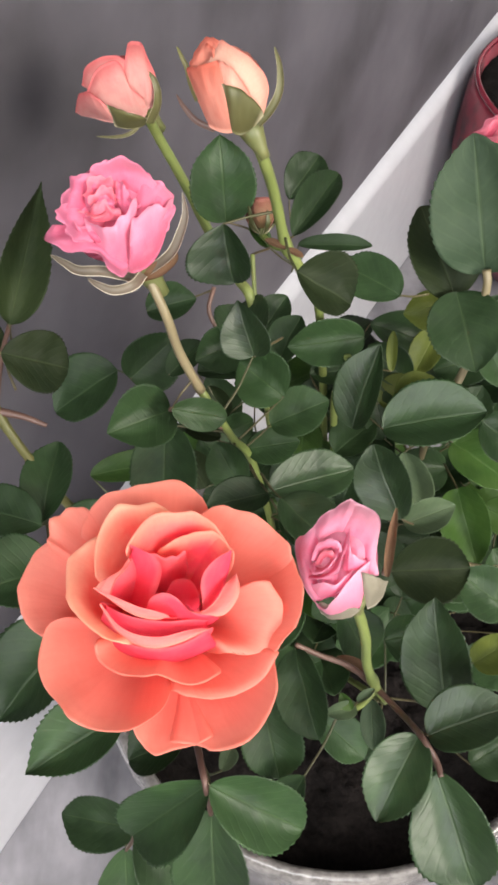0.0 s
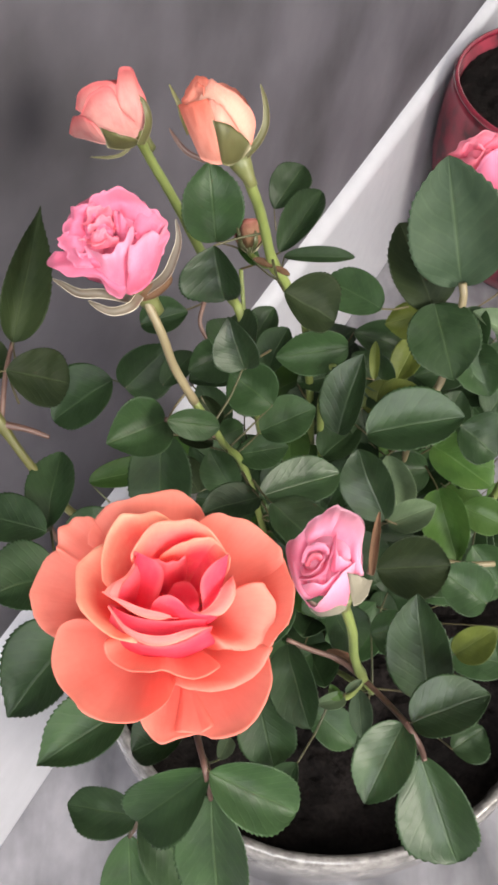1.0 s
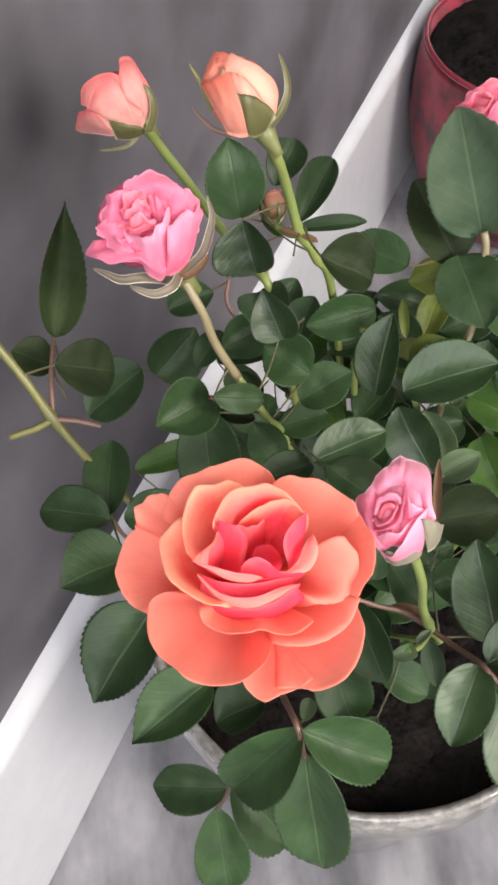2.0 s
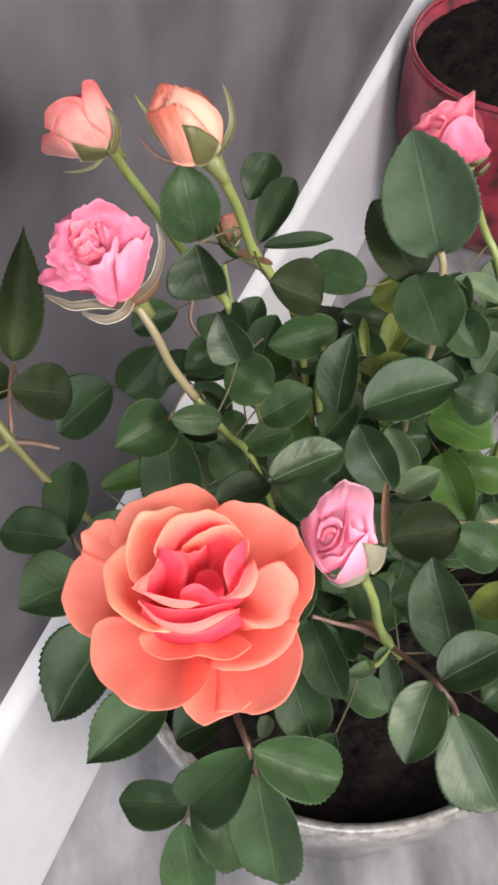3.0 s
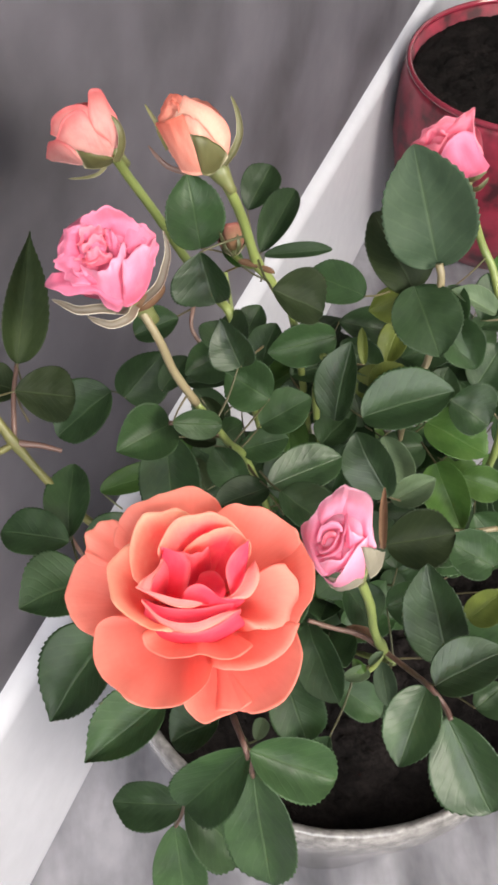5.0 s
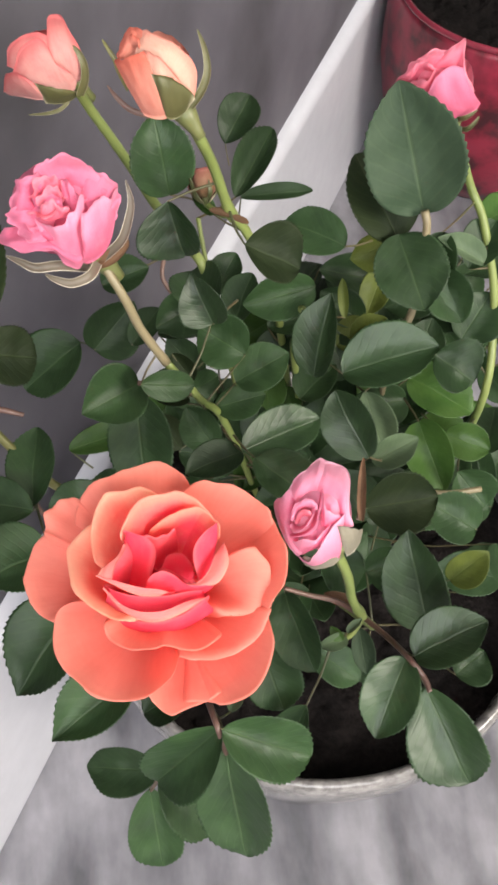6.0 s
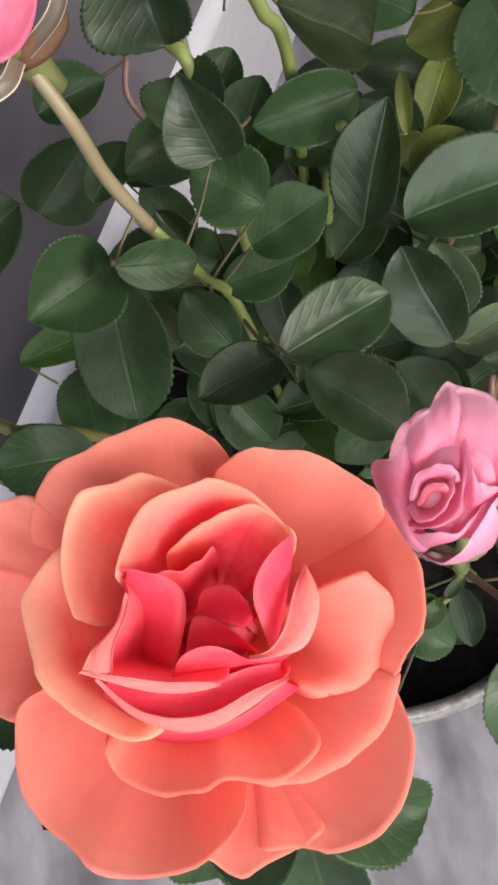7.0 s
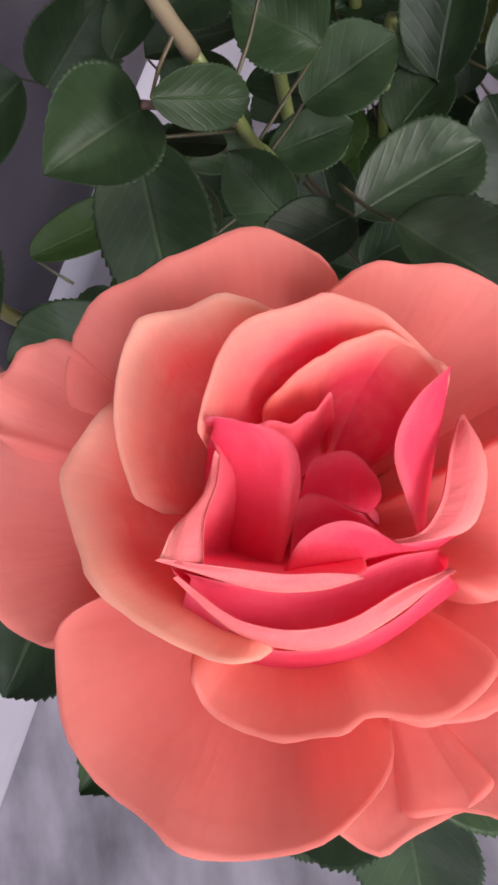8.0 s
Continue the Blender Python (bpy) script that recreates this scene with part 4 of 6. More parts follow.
def ribbon(frame_m, flower, mat, line, width, nv=7):
    """A long pointed sepal along a line in millimetres, hollow along its middle."""
    run = spline(line, 6)
    verts, uvs, faces = [], [], []
    n = len(run)
    for layer in (0, 1):
        for i, p in enumerate(run):
            t = (run[min(i + 1, n - 1)] - run[max(i - 1, 0)]).normalized()
            across = t.cross(Vector((0, 0, 1))).normalized()
            s = i / (n - 1)
            w = 0.5 * width * (0.5 + 1.2 * s) ** 0.7 * (1 - s) ** 0.8 + 0.12
            for j in range(nv):
                u = -1 + 2 * j / (nv - 1)
                verts.append(frame_m @ ((p + across * u * w + Vector((0, 0, 0.45 * w * u * u - 0.18 * layer))) * MM))
                uvs.append((0.5 + 0.5 * u, s))
    m = n * nv
    for layer in (0, 1):
        for i in range(n - 1):
            for j in range(nv - 1):
                k = layer * m + i * nv + j
                face = (k, k + 1, k + nv + 1, k + nv)
                faces.append(face if layer == 0 else face[::-1])
    for j in (0, nv - 1):
        for i in range(n - 1):
            k = i * nv + j
            faces.append((k, k + nv, k + nv + m, k + m))
    me = mesh_from("sepal", verts, faces, [mat], uvs)
    me.transform(Matrix.Translation(-ROOT))
    return part("sepal", me, flower)


def domed_rose(name, centre, facing, base, size, label, mat):
    """The hip and the far-side petals of a half-open rose; its near petals are laid on with dome_petal."""
    f = flower_frame(centre, facing)
    inner = f.inverted() @ Vector(base) / MM
    up = Vector(centre) - Vector(base)
    flower = hip(name, flower_frame(Vector(base) + up * 0.12, up), 0.00030 * size[0], 0.0008 * size[0], label)
    for k in range(5):
        a = 1.2566 * k
        lip = [(0.76 * size[0] * math.cos(a + d), 0.76 * size[1] * math.sin(a + d)) for d in (-0.8, -0.4, 0, 0.4, 0.8)]
        foot = [(inner.x * 0.55 + 0.16 * size[0] * math.cos(a + d), inner.y * 0.55 + 0.16 * size[1] * math.sin(a + d)) for d in (-0.9, -0.45, 0, 0.45, 0.9)]
        dome_petal(f, flower, (size[0], size[1], size[2] * 0.8), mat, lip, foot, -0.6, -0.2 * (k % 2), 31 + k * 2.3, 0.6, -1, 17, 9)
    for k in range(4):
        a = 1.5708 * k + 0.5
        lip = [(0.62 * size[0] * math.cos(a + d), 0.62 * size[1] * math.sin(a + d)) for d in (-0.9, -0.45, 0, 0.45, 0.9)]
        foot = [(0.06 * size[0] * math.cos(a + d), 0.06 * size[1] * math.sin(a + d)) for d in (-0.9, -0.45, 0, 0.45, 0.9)]
        dome_petal(f, flower, size, mat, lip, foot, -1.8, 2.6, 47 + k * 3.1, 0.3, 1, 17, 9)
    return f, flower


f, flower = domed_rose("rose_bloom", (-0.0094, 0.2156, 0.4670), (0.0998, -0.7527, 0.6507), (-0.0034, 0.2132, 0.4561), (13.8, 13.4, 10.5), "half-open candy-pink rose with frilled, ragged petals", PINK)
dome_petal(f, flower, (13.8, 13.4, 10.5), PINK, ((-4.9, 5.6), (-3.0, 8.7), (0.6, 10.4), (3.8, 10.9), (6.9, 9.7), (9.5, 6.9), (11.6, 4.6), (13.5, 3.5)), ((-1.9, 1.8), (0.7, 2.8), (3.3, 2.9), (5.7, 2.4), (8.1, 1.2), (10.2, 0.0)), 1.2, 2.5, 3.0, 1.7)
dome_petal(f, flower, (13.8, 13.4, 10.5), PINK, ((-8.9, 0.8), (-8.1, 3.8), (-7.4, 6.8), (-4.8, 7.2), (-2.6, 8.9), (0.0, 9.7)), ((-4.1, 0.1), (-3.3, 1.3), (-2.3, 2.1), (-0.5, 2.9)), 1.2, 2.5, 4.3, 1.7)
dome_petal(f, flower, (13.8, 13.4, 10.5), PINK, ((-11.0, -2.6), (-13.9, -5.2), (-11.2, -6.2), (-8.8, -7.9), (-6.1, -8.6), (-3.0, -8.4), (-0.3, -11.0), (2.2, -12.9), (4.7, -12.2)), ((-7.8, -2.6), (-6.0, -4.0), (-3.7, -4.4), (-1.3, -5.9), (1.1, -7.2), (3.1, -8.3)), 0.6, 2, 5.6, 1.7)
dome_petal(f, flower, (13.8, 13.4, 10.5), PINK, ((-8.3, 2.3), (-9.3, 1.1), (-10.9, -0.2), (-9.6, -1.9), (-8.7, -4.2), (-6.4, -5.9), (-3.4, -6.3)), ((-4.1, 2.0), (-3.8, 0.4), (-3.2, -1.3), (-2.1, -3.0), (-0.8, -4.1)), 1.6, 2.2, 6.9, 1.7)
dome_petal(f, flower, (13.8, 13.4, 10.5), ROSE_PINK, ((-5.3, 3.1), (-3.9, 6.1), (-1.1, 7.5), (1.6, 7.1), (2.4, 5.0)), ((-2.8, 2.4), (-1.4, 3.3), (0.2, 3.6), (1.4, 3.0)), 1.2, 1.7, 8.2, 1.7)
dome_petal(f, flower, (13.8, 13.4, 10.5), ROSE_PINK, ((-3.9, 1.3), (-2.6, 3.9), (-0.2, 4.9), (1.8, 4.0), (2.3, 2.0)), ((-1.6, 1.0), (-0.5, 1.7), (0.5, 1.8), (1.2, 1.0)), 0.6, 1.7, 9.5, 1.7)
dome_petal(f, flower, (13.8, 13.4, 10.5), ROSE_PINK, ((-5.4, 0.2), (-4.2, -0.9), (-1.9, -1.0), (0.3, 0.3), (1.7, 2.8), (1.7, 6.8)), ((-3.4, 0.4), (-2.5, -0.0), (-1.5, 0.2), (-0.3, 1.2), (0.8, 2.6)), 1.2, 1.7, 10.8, 1.7)
dome_petal(f, flower, (13.8, 13.4, 10.5), PINK, ((1.7, 7.1), (3.0, 5.9), (4.2, 3.8), (5.5, 2.5), (7.1, 2.6)), ((1.6, 1.5), (2.6, 0.2), (3.8, -0.7), (5.3, -0.3), (6.4, 0.5)), 1.2, 1.5, 12.1, 1.7)
dome_petal(f, flower, (13.8, 13.4, 10.5), PINK, ((-8.6, -1.5), (-6.8, -1.9), (-5.5, -2.7), (-3.6, -2.1), (-1.6, -2.8)), ((-7.8, -4.6), (-5.7, -5.8), (-3.5, -6.5), (-1.3, -7.5), (0.5, -8.7)), 1.2, 1.2, 13.4, 1.7)
dome_petal(f, flower, (13.8, 13.4, 10.5), ROSE_PINK, ((-3.4, 0.6), (-1.9, 2.0), (-0.2, 1.9), (1.5, 0.7), (3.0, -0.1)), ((-3.4, -1.6), (-1.6, -2.0), (0.5, -1.7), (2.3, -1.4)), 0.4, 0.4, 61.1, 1.1)
dome_petal(f, flower, (13.8, 13.4, 10.5), PINK, ((-2.4, 2.8), (-1.0, 3.7), (0.5, 3.1), (1.6, 1.8), (2.5, 0.4)), ((-2.1, 0.5), (-0.8, 0.4), (0.7, 0.1), (1.9, -0.8)), 0.9, 0.8, 62.7, 1.1)
dome_petal(f, flower, (13.8, 13.4, 10.5), PINK, ((7.7, 8.3), (10.1, 6.4), (12.5, 4.7), (13.7, 3.1), (13.2, -0.2), (12.3, -3.3)), ((5.2, 1.7), (6.3, 0.1), (7.4, -1.5), (8.0, -3.4), (8.6, -5.5)), 0.4, 0.8, 64.2, 1.2)
dome_petal(f, flower, (13.8, 13.4, 10.5), PINK_HEART, ((-4.6, -1.8), (-2.9, -2.4), (-0.8, -2.6), (1.6, -1.5), (3.9, 0.2), (6.0, 2.4)), ((-3.0, -6.8), (-0.8, -9.1), (1.9, -12.3), (4.0, -11.3), (5.0, -8.9), (5.6, -6.0)), 1.9, 1.2, 14.7, 1.7)
dome_petal(f, flower, (13.8, 13.4, 10.5), PINK_HEART, ((4.4, -7.8), (4.6, -3.6), (5.9, -0.5), (8.4, 1.5), (11.4, 2.3), (13.6, 3.3)), ((3.9, -11.9), (5.2, -12.3), (8.1, -10.9), (10.4, -8.1), (12.0, -3.6), (12.8, 0.3)), 2.2, 0.8, 16.0, 1.7)
ribbon(f, flower, SEPAL_TAUPE, ((7.8, -12.1, -2.0), (12.8, -8.1, 1.0), (15.0, -3.6, 2.0), (16.0, 0.4, 2.6), (15.4, 4.8, 2.6)), 2.7)
ribbon(f, flower, SEPAL_TAUPE, ((7.1, -12.4, 0.0), (5.0, -14.8, 3.0), (0.9, -15.9, 4.0), (-2.4, -14.8, 4.0), (-4.7, -13.5, 3.0)), 2.9)
ribbon(f, flower, SEPAL_TAUPE, ((5.2, -13.5, -2.0), (-1.2, -12.0, 2.0), (-6.5, -11.9, 2.5), (-9.7, -10.3, 2.0), (-12.6, -8.8, 1.0)), 3.0)
ribbon(f, flower, LEAF_DRY, ((6.9, -12.6, -2.0), (10.3, -11.4, -1.0), (13.3, -9.2, -1.0), (14.4, -7.7, -1.0)), 4.5)

f, flower = domed_rose("rose_bloom", (0.0396, 0.1476, 0.4408), (-0.1388, -0.4924, 0.8592), (0.0439, 0.1470, 0.4236), (8.9, 10.6, 9.5), "half-open pale pink rose with a swirled heart", PALE_PINK)
dome_petal(f, flower, (8.9, 10.6, 9.5), PALE_PINK, ((-5.4, 5.7), (-4.2, 7.7), (-1.9, 9.1), (0.1, 10.7), (1.6, 11.2), (3.4, 10.2)), ((-4.1, 2.2), (-2.8, 3.3), (-1.4, 3.7), (0.2, 3.3)), 0.8, 2, 22.5, 0.42)
dome_petal(f, flower, (8.9, 10.6, 9.5), PALE_PINK, ((0.3, 10.1), (3.2, 10.3), (5.3, 9.5), (7.2, 7.0), (6.6, 3.2), (6.3, -0.4), (6.7, -3.0)), ((-0.1, 3.0), (1.1, 3.3), (2.4, 2.2), (3.4, 0.4), (4.0, -2.0), (4.2, -3.2)), 0.8, 1.8, 23.8, 0.42)
dome_petal(f, flower, (8.9, 10.6, 9.5), PALE_PINK, ((-5.0, 6.2), (-6.8, 4.4), (-8.5, 3.7), (-9.2, 1.9), (-8.5, -1.2), (-7.4, -4.7), (-5.2, -8.2)), ((-4.2, 3.0), (-5.0, 1.4), (-5.4, -0.7), (-5.1, -3.0), (-4.3, -5.2), (-3.2, -6.8)), 1, 2.4, 25.1, 0.42)
dome_petal(f, flower, (8.9, 10.6, 9.5), PINK_HEART, ((-5.6, -0.6), (-4.9, 2.4), (-2.8, 3.4), (-0.6, 3.2), (0.1, 1.2)), ((-4.3, -0.5), (-3.6, 0.8), (-2.6, 1.2), (-1.5, 0.7)), 0.8, 2.2, 26.4, 0.42)
dome_petal(f, flower, (8.9, 10.6, 9.5), ROSE_PINK, ((-4.8, -1.3), (-4.2, 0.7), (-2.8, 1.5), (-1.5, 0.9), (-1.4, -0.8)), ((-3.6, -1.2), (-3.2, -0.4), (-2.6, -0.2), (-2.2, -0.7)), 0.4, 2.2, 27.7, 0.42)
dome_petal(f, flower, (8.9, 10.6, 9.5), PINK_HEART, ((-6.1, -1.5), (-5.4, -3.0), (-3.6, -2.7), (-1.9, -1.2), (-0.8, 0.8), (-0.2, 3.4)), ((-5.0, -0.5), (-4.4, -1.5), (-3.3, -1.3), (-2.3, -0.2), (-1.5, 1.4)), 0.8, 2.2, 29.0, 0.42)
dome_petal(f, flower, (8.9, 10.6, 9.5), PINK_HEART, ((-7.3, -3.6), (-5.2, -3.8), (-2.8, -3.5), (-0.6, -2.0), (0.6, 1.2), (1.5, 5.6)), ((-6.0, -2.5), (-4.5, -3.3), (-2.9, -2.5), (-1.5, -1.0), (-0.3, 1.3), (0.5, 4.2)), 1, 2, 30.3, 0.42)
dome_petal(f, flower, (8.9, 10.6, 9.5), PALE_PINK, ((-7.1, -4.1), (-5.4, -4.9), (-3.6, -4.3), (-1.3, -4.6), (0.5, -3.2), (2.3, -1.5)), ((-5.9, -7.2), (-4.7, -8.2), (-3.2, -7.5), (-1.7, -6.9), (-0.2, -5.8), (1.0, -4.7)), 0.6, 2.4, 31.6, 0.42)
dome_petal(f, flower, (8.9, 10.6, 9.5), PALE_PINK, ((1.5, 5.9), (1.4, 2.5), (2.1, 0.8), (4.5, -0.4)), ((0.1, -2.3), (1.1, -3.1), (2.7, -2.3), (4.3, -1.4)), 1.2, 1.2, 32.9, 0.42)
dome_petal(f, flower, (8.9, 10.6, 9.5), PALE_PINK, ((-5.9, -7.1), (-3.6, -9.4), (-2.3, -8.5), (-0.4, -6.2), (1.7, -3.1), (3.8, -1.2), (5.2, -0.1)), ((-4.4, -10.1), (-2.5, -11.1), (-0.0, -10.8), (1.5, -9.8), (3.1, -9.2), (3.7, -7.3), (4.6, -3.2)), 1.4, 0.6, 34.2, 0.42)
dome_petal(f, flower, (8.9, 10.6, 9.5), SEPAL_PALE, ((-5.1, -8.7), (-3.5, -11.3), (-1.4, -11.7), (1.8, -11.0), (3.6, -9.3)), ((-3.8, -8.2), (-2.0, -8.8), (-0.1, -8.4), (1.7, -7.8)), -0.2, 1.2, 35.5, 0.42)
dome_petal(f, flower, (8.9, 10.6, 9.5), SEPAL_PALE, ((3.1, -2.2), (5.3, -2.8), (8.5, -4.2)), ((4.6, -9.6), (6.2, -8.9), (7.6, -7.3)), 1.6, 1, 36.8, 0.42)

f, flower = domed_rose("rose_bud", (-0.0179, 0.3058, 0.4415), (0.0989, -0.8311, 0.5472), (-0.0116, 0.3080, 0.4318), (12.3, 11.5, 9.5), "salmon-pink rosebud just opening with olive sepals", SALMON)
dome_petal(f, flower, (12.3, 11.5, 9.5), SALMON, ((-11.4, -0.1), (-10.4, 4.2), (-7.6, 6.8), (-3.9, 8.2), (-0.3, 7.8), (2.0, 6.6)), ((-7.0, -2.4), (-4.1, -1.8), (-1.3, -1.2), (1.8, -1.4)), 0.8, 2, 38.1, 0.5)
dome_petal(f, flower, (12.3, 11.5, 9.5), SALMON, ((-14.6, -7.2), (-12.9, -3.0), (-10.0, -1.7), (-6.9, -3.1), (-4.2, -5.7)), ((-12.8, -8.4), (-8.9, -9.0), (-4.6, -10.0), (-1.3, -10.2)), 0.6, 0.6, 39.4, 0.5)
dome_petal(f, flower, (12.3, 11.5, 9.5), SALMON, ((0.8, 1.7), (1.6, 8.3), (2.5, 12.1), (6.0, 12.3), (8.0, 7.9), (10.1, 3.5), (11.2, -0.5)), ((3.2, -1.5), (4.8, -2.6), (6.6, -4.5), (7.7, -6.0), (8.8, -5.8), (9.9, -4.7)), 1.2, 1.4, 40.7, 0.5)
dome_petal(f, flower, (12.3, 11.5, 9.5), SALMON, ((-10.1, -2.2), (-7.9, 2.3), (-5.0, 5.3), (-1.8, 6.7), (0.5, 5.5), (1.6, 2.0), (3.0, -0.5), (6.4, -3.1)), ((-4.5, -5.3), (-2.2, -6.5), (0.5, -7.4), (3.2, -8.0), (5.5, -8.5), (7.0, -8.1), (7.9, -6.0)), 1.4, 0.6, 42.0, 0.5)
dome_petal(f, flower, (12.3, 11.5, 9.5), SEPAL, ((-4.3, -5.0), (-1.3, -6.3), (3.0, -7.3), (7.2, -8.6)), ((-2.2, -11.3), (1.7, -11.9), (5.5, -11.3), (8.7, -9.1)), 0.8, 0.4, 43.3, 0.5)
ribbon(f, flower, SEPAL, ((8.0, -10.3, 2.0), (10.2, -5.9, 5.0), (10.7, -1.8, 7.0), (9.6, 2.0, 7.5), (7.3, 4.6, 7.0)), 3.2)
ribbon(f, flower, SEPAL, ((4.6, -11.4, 0.0), (1.6, -13.4, 1.0), (-2.6, -14.2, 0.0), (-8.0, -14.2, -2.0)), 1.4)

f, flower = domed_rose("rose_bud", (0.0159, 0.2296, 0.4886), (-0.0162, -0.8285, 0.5598), (0.0205, 0.2258, 0.4813), (9.4, 10.3, 8.2), "peach and orange rosebud with spreading pointed sepals", PEACH)
dome_petal(f, flower, (9.4, 10.3, 8.2), APRICOT, ((-8.1, 3.2), (-7.2, 5.6), (-5.5, 8.2), (-3.6, 9.0), (-1.6, 8.0)), ((-5.8, 3.2), (-4.6, 4.1), (-3.1, 4.6), (-1.5, 4.7)), 0.8, 2, 47.2, 0.5)
dome_petal(f, flower, (9.4, 10.3, 8.2), APRICOT, ((-7.2, 3.9), (-6.2, 6.2), (-4.5, 7.4), (-3.1, 6.8), (-2.8, 5.1)), ((-5.7, 3.7), (-4.7, 4.3), (-3.8, 4.5), (-3.3, 4.1)), 0.6, 2.2, 48.5, 0.5)
dome_petal(f, flower, (9.4, 10.3, 8.2), PEACH, ((-3.0, 7.0), (-1.5, 8.2), (0.2, 7.2), (2.2, 6.2), (4.9, 4.7), (6.9, 2.4), (8.0, -0.4), (7.7, -3.1), (6.7, -5.7)), ((-4.2, 3.6), (-2.4, 2.9), (-0.6, 1.6), (0.7, -0.2), (2.0, -2.0), (3.2, -3.6), (4.3, -5.1), (5.3, -6.5)), 0.9, 1.4, 49.8, 0.5)
dome_petal(f, flower, (9.4, 10.3, 8.2), APRICOT, ((-8.6, 2.8), (-6.5, 3.4), (-4.4, 3.9), (-2.5, 4.5), (-1.4, 3.5)), ((-3.8, -7.9), (-2.4, -8.5), (-0.9, -8.9), (0.9, -8.8), (1.8, -7.6)), 1.4, 0.5, 51.1, 0.5)
dome_petal(f, flower, (9.4, 10.3, 8.2), PEACH, ((-2.4, 4.7), (-0.6, 3.9), (1.2, 2.4), (3.0, 0.4), (4.7, -2.0)), ((-1.4, -3.1), (-0.2, -4.5), (1.2, -5.6), (2.7, -6.2), (4.3, -6.1)), 1.3, 0.6, 52.4, 0.5)
dome_petal(f, flower, (9.4, 10.3, 8.2), SEPAL, ((-1.3, 0.1), (1.1, -0.4), (4.1, -1.9), (7.2, -5.3)), ((0.2, -8.1), (1.6, -9.2), (3.3, -9.0), (5.3, -7.5)), 2, 0.6, 53.7, 0.5)
ribbon(f, flower, SEPAL, ((5.9, -7.1, 2.0), (8.5, -4.1, 3.0), (10.1, -0.5, 3.5), (10.0, 3.8, 3.0), (8.9, 7.5, 2.0)), 2.2)
ribbon(f, flower, STEM_DARK, ((-6.5, -2.8, 1.0), (-7.8, 0.6, 2.0), (-8.5, 3.1, 2.0), (-9.6, 5.3, 2.0), (-10.6, 7.2, 1.5)), 1.3)
ribbon(f, flower, TWIG, ((-2.9, -8.3, 0.0), (-6.7, -6.7, 0.0), (-9.1, -4.3, 0.0), (-11.0, -1.6, -1.0)), 1.5)

f, flower = domed_rose("rose_bloom", (0.0912, 0.2690, 0.4502), (-0.2804, -0.7754, 0.5658), (0.1036, 0.2850, 0.4251), (12.2, 11, 10), "half-open rose-pink flower behind a broad leaf", ROSE_PINK)
dome_petal(f, flower, (12.2, 11, 10), ROSE_PINK, ((-12.2, -0.8), (-11.1, 1.9), (-9.2, 3.5), (-7.4, 5.9), (-5.4, 6.4), (-3.4, 7.3), (-0.9, 8.5), (2.1, 8.1)), ((-8.1, -1.0), (-6.2, 0.9), (-4.2, 2.1), (-2.0, 2.9), (0.3, 3.7), (2.5, 3.8)), 0.8, 2.2, 58.9, 1)
dome_petal(f, flower, (12.2, 11, 10), ROSE_PINK, ((-1.9, 7.3), (2.0, 8.3), (5.3, 10.0), (6.8, 10.3), (6.6, 6.8), (6.9, 2.7), (8.9, -2.7)), ((-1.3, 2.2), (0.9, 3.0), (3.3, 2.6), (4.6, 0.9), (6.0, -2.0)), 0.8, 1.5, 60.2, 1)
dome_petal(f, flower, (12.2, 11, 10), ROSE_PINK, ((-8.6, 1.2), (-7.4, 3.8), (-4.9, 5.6), (-2.4, 5.2), (-0.6, 3.7)), ((-6.2, 1.3), (-5.2, 2.4), (-3.8, 2.9), (-2.3, 2.5)), 0.6, 2.6, 61.5, 1)
dome_petal(f, flower, (12.2, 11, 10), ROSE_PINK, ((-12.3, -0.9), (-10.6, 0.4), (-8.2, 1.0), (-5.5, 1.2), (-2.7, 1.7), (-0.9, 3.7)), ((-9.7, -3.3), (-7.3, -3.7), (-4.9, -3.9), (-2.7, -2.6), (-0.9, -0.4)), 1.4, 1.8, 62.8, 1)
dome_petal(f, flower, (12.2, 11, 10), PINK, ((-4.7, -4.2), (-2.6, -1.1), (0.1, 1.9), (2.5, 3.6), (5.8, 3.7), (7.0, 1.0), (9.6, -4.2)), ((-2.0, -6.2), (0.7, -7.9), (3.6, -9.1), (7.2, -9.7), (9.0, -8.7), (10.4, -7.2), (11.1, -6.0)), 1.6, 0.6, 64.1, 1)
ribbon(f, flower, SEPAL, ((4.1, -9.5, 3.0), (6.4, -9.3, 5.0), (8.3, -8.5, 5.5), (10.1, -7.4, 5.0)), 1.7)
ribbon(f, flower, SEPAL, ((5.7, -12.3, 2.0), (7.7, -12.1, 3.5), (9.6, -10.5, 4.0), (10.6, -9.1, 4.0)), 1.7)
f, flower = egg_rose("rose_bud", (0.0239, 0.2399, 0.4433), (-0.0961, 0.6888, 0.7185), 3.6, 8.5, "small withered brownish bud with drooping green sepals", WITHERED, WITHERED, -93, 1.0)


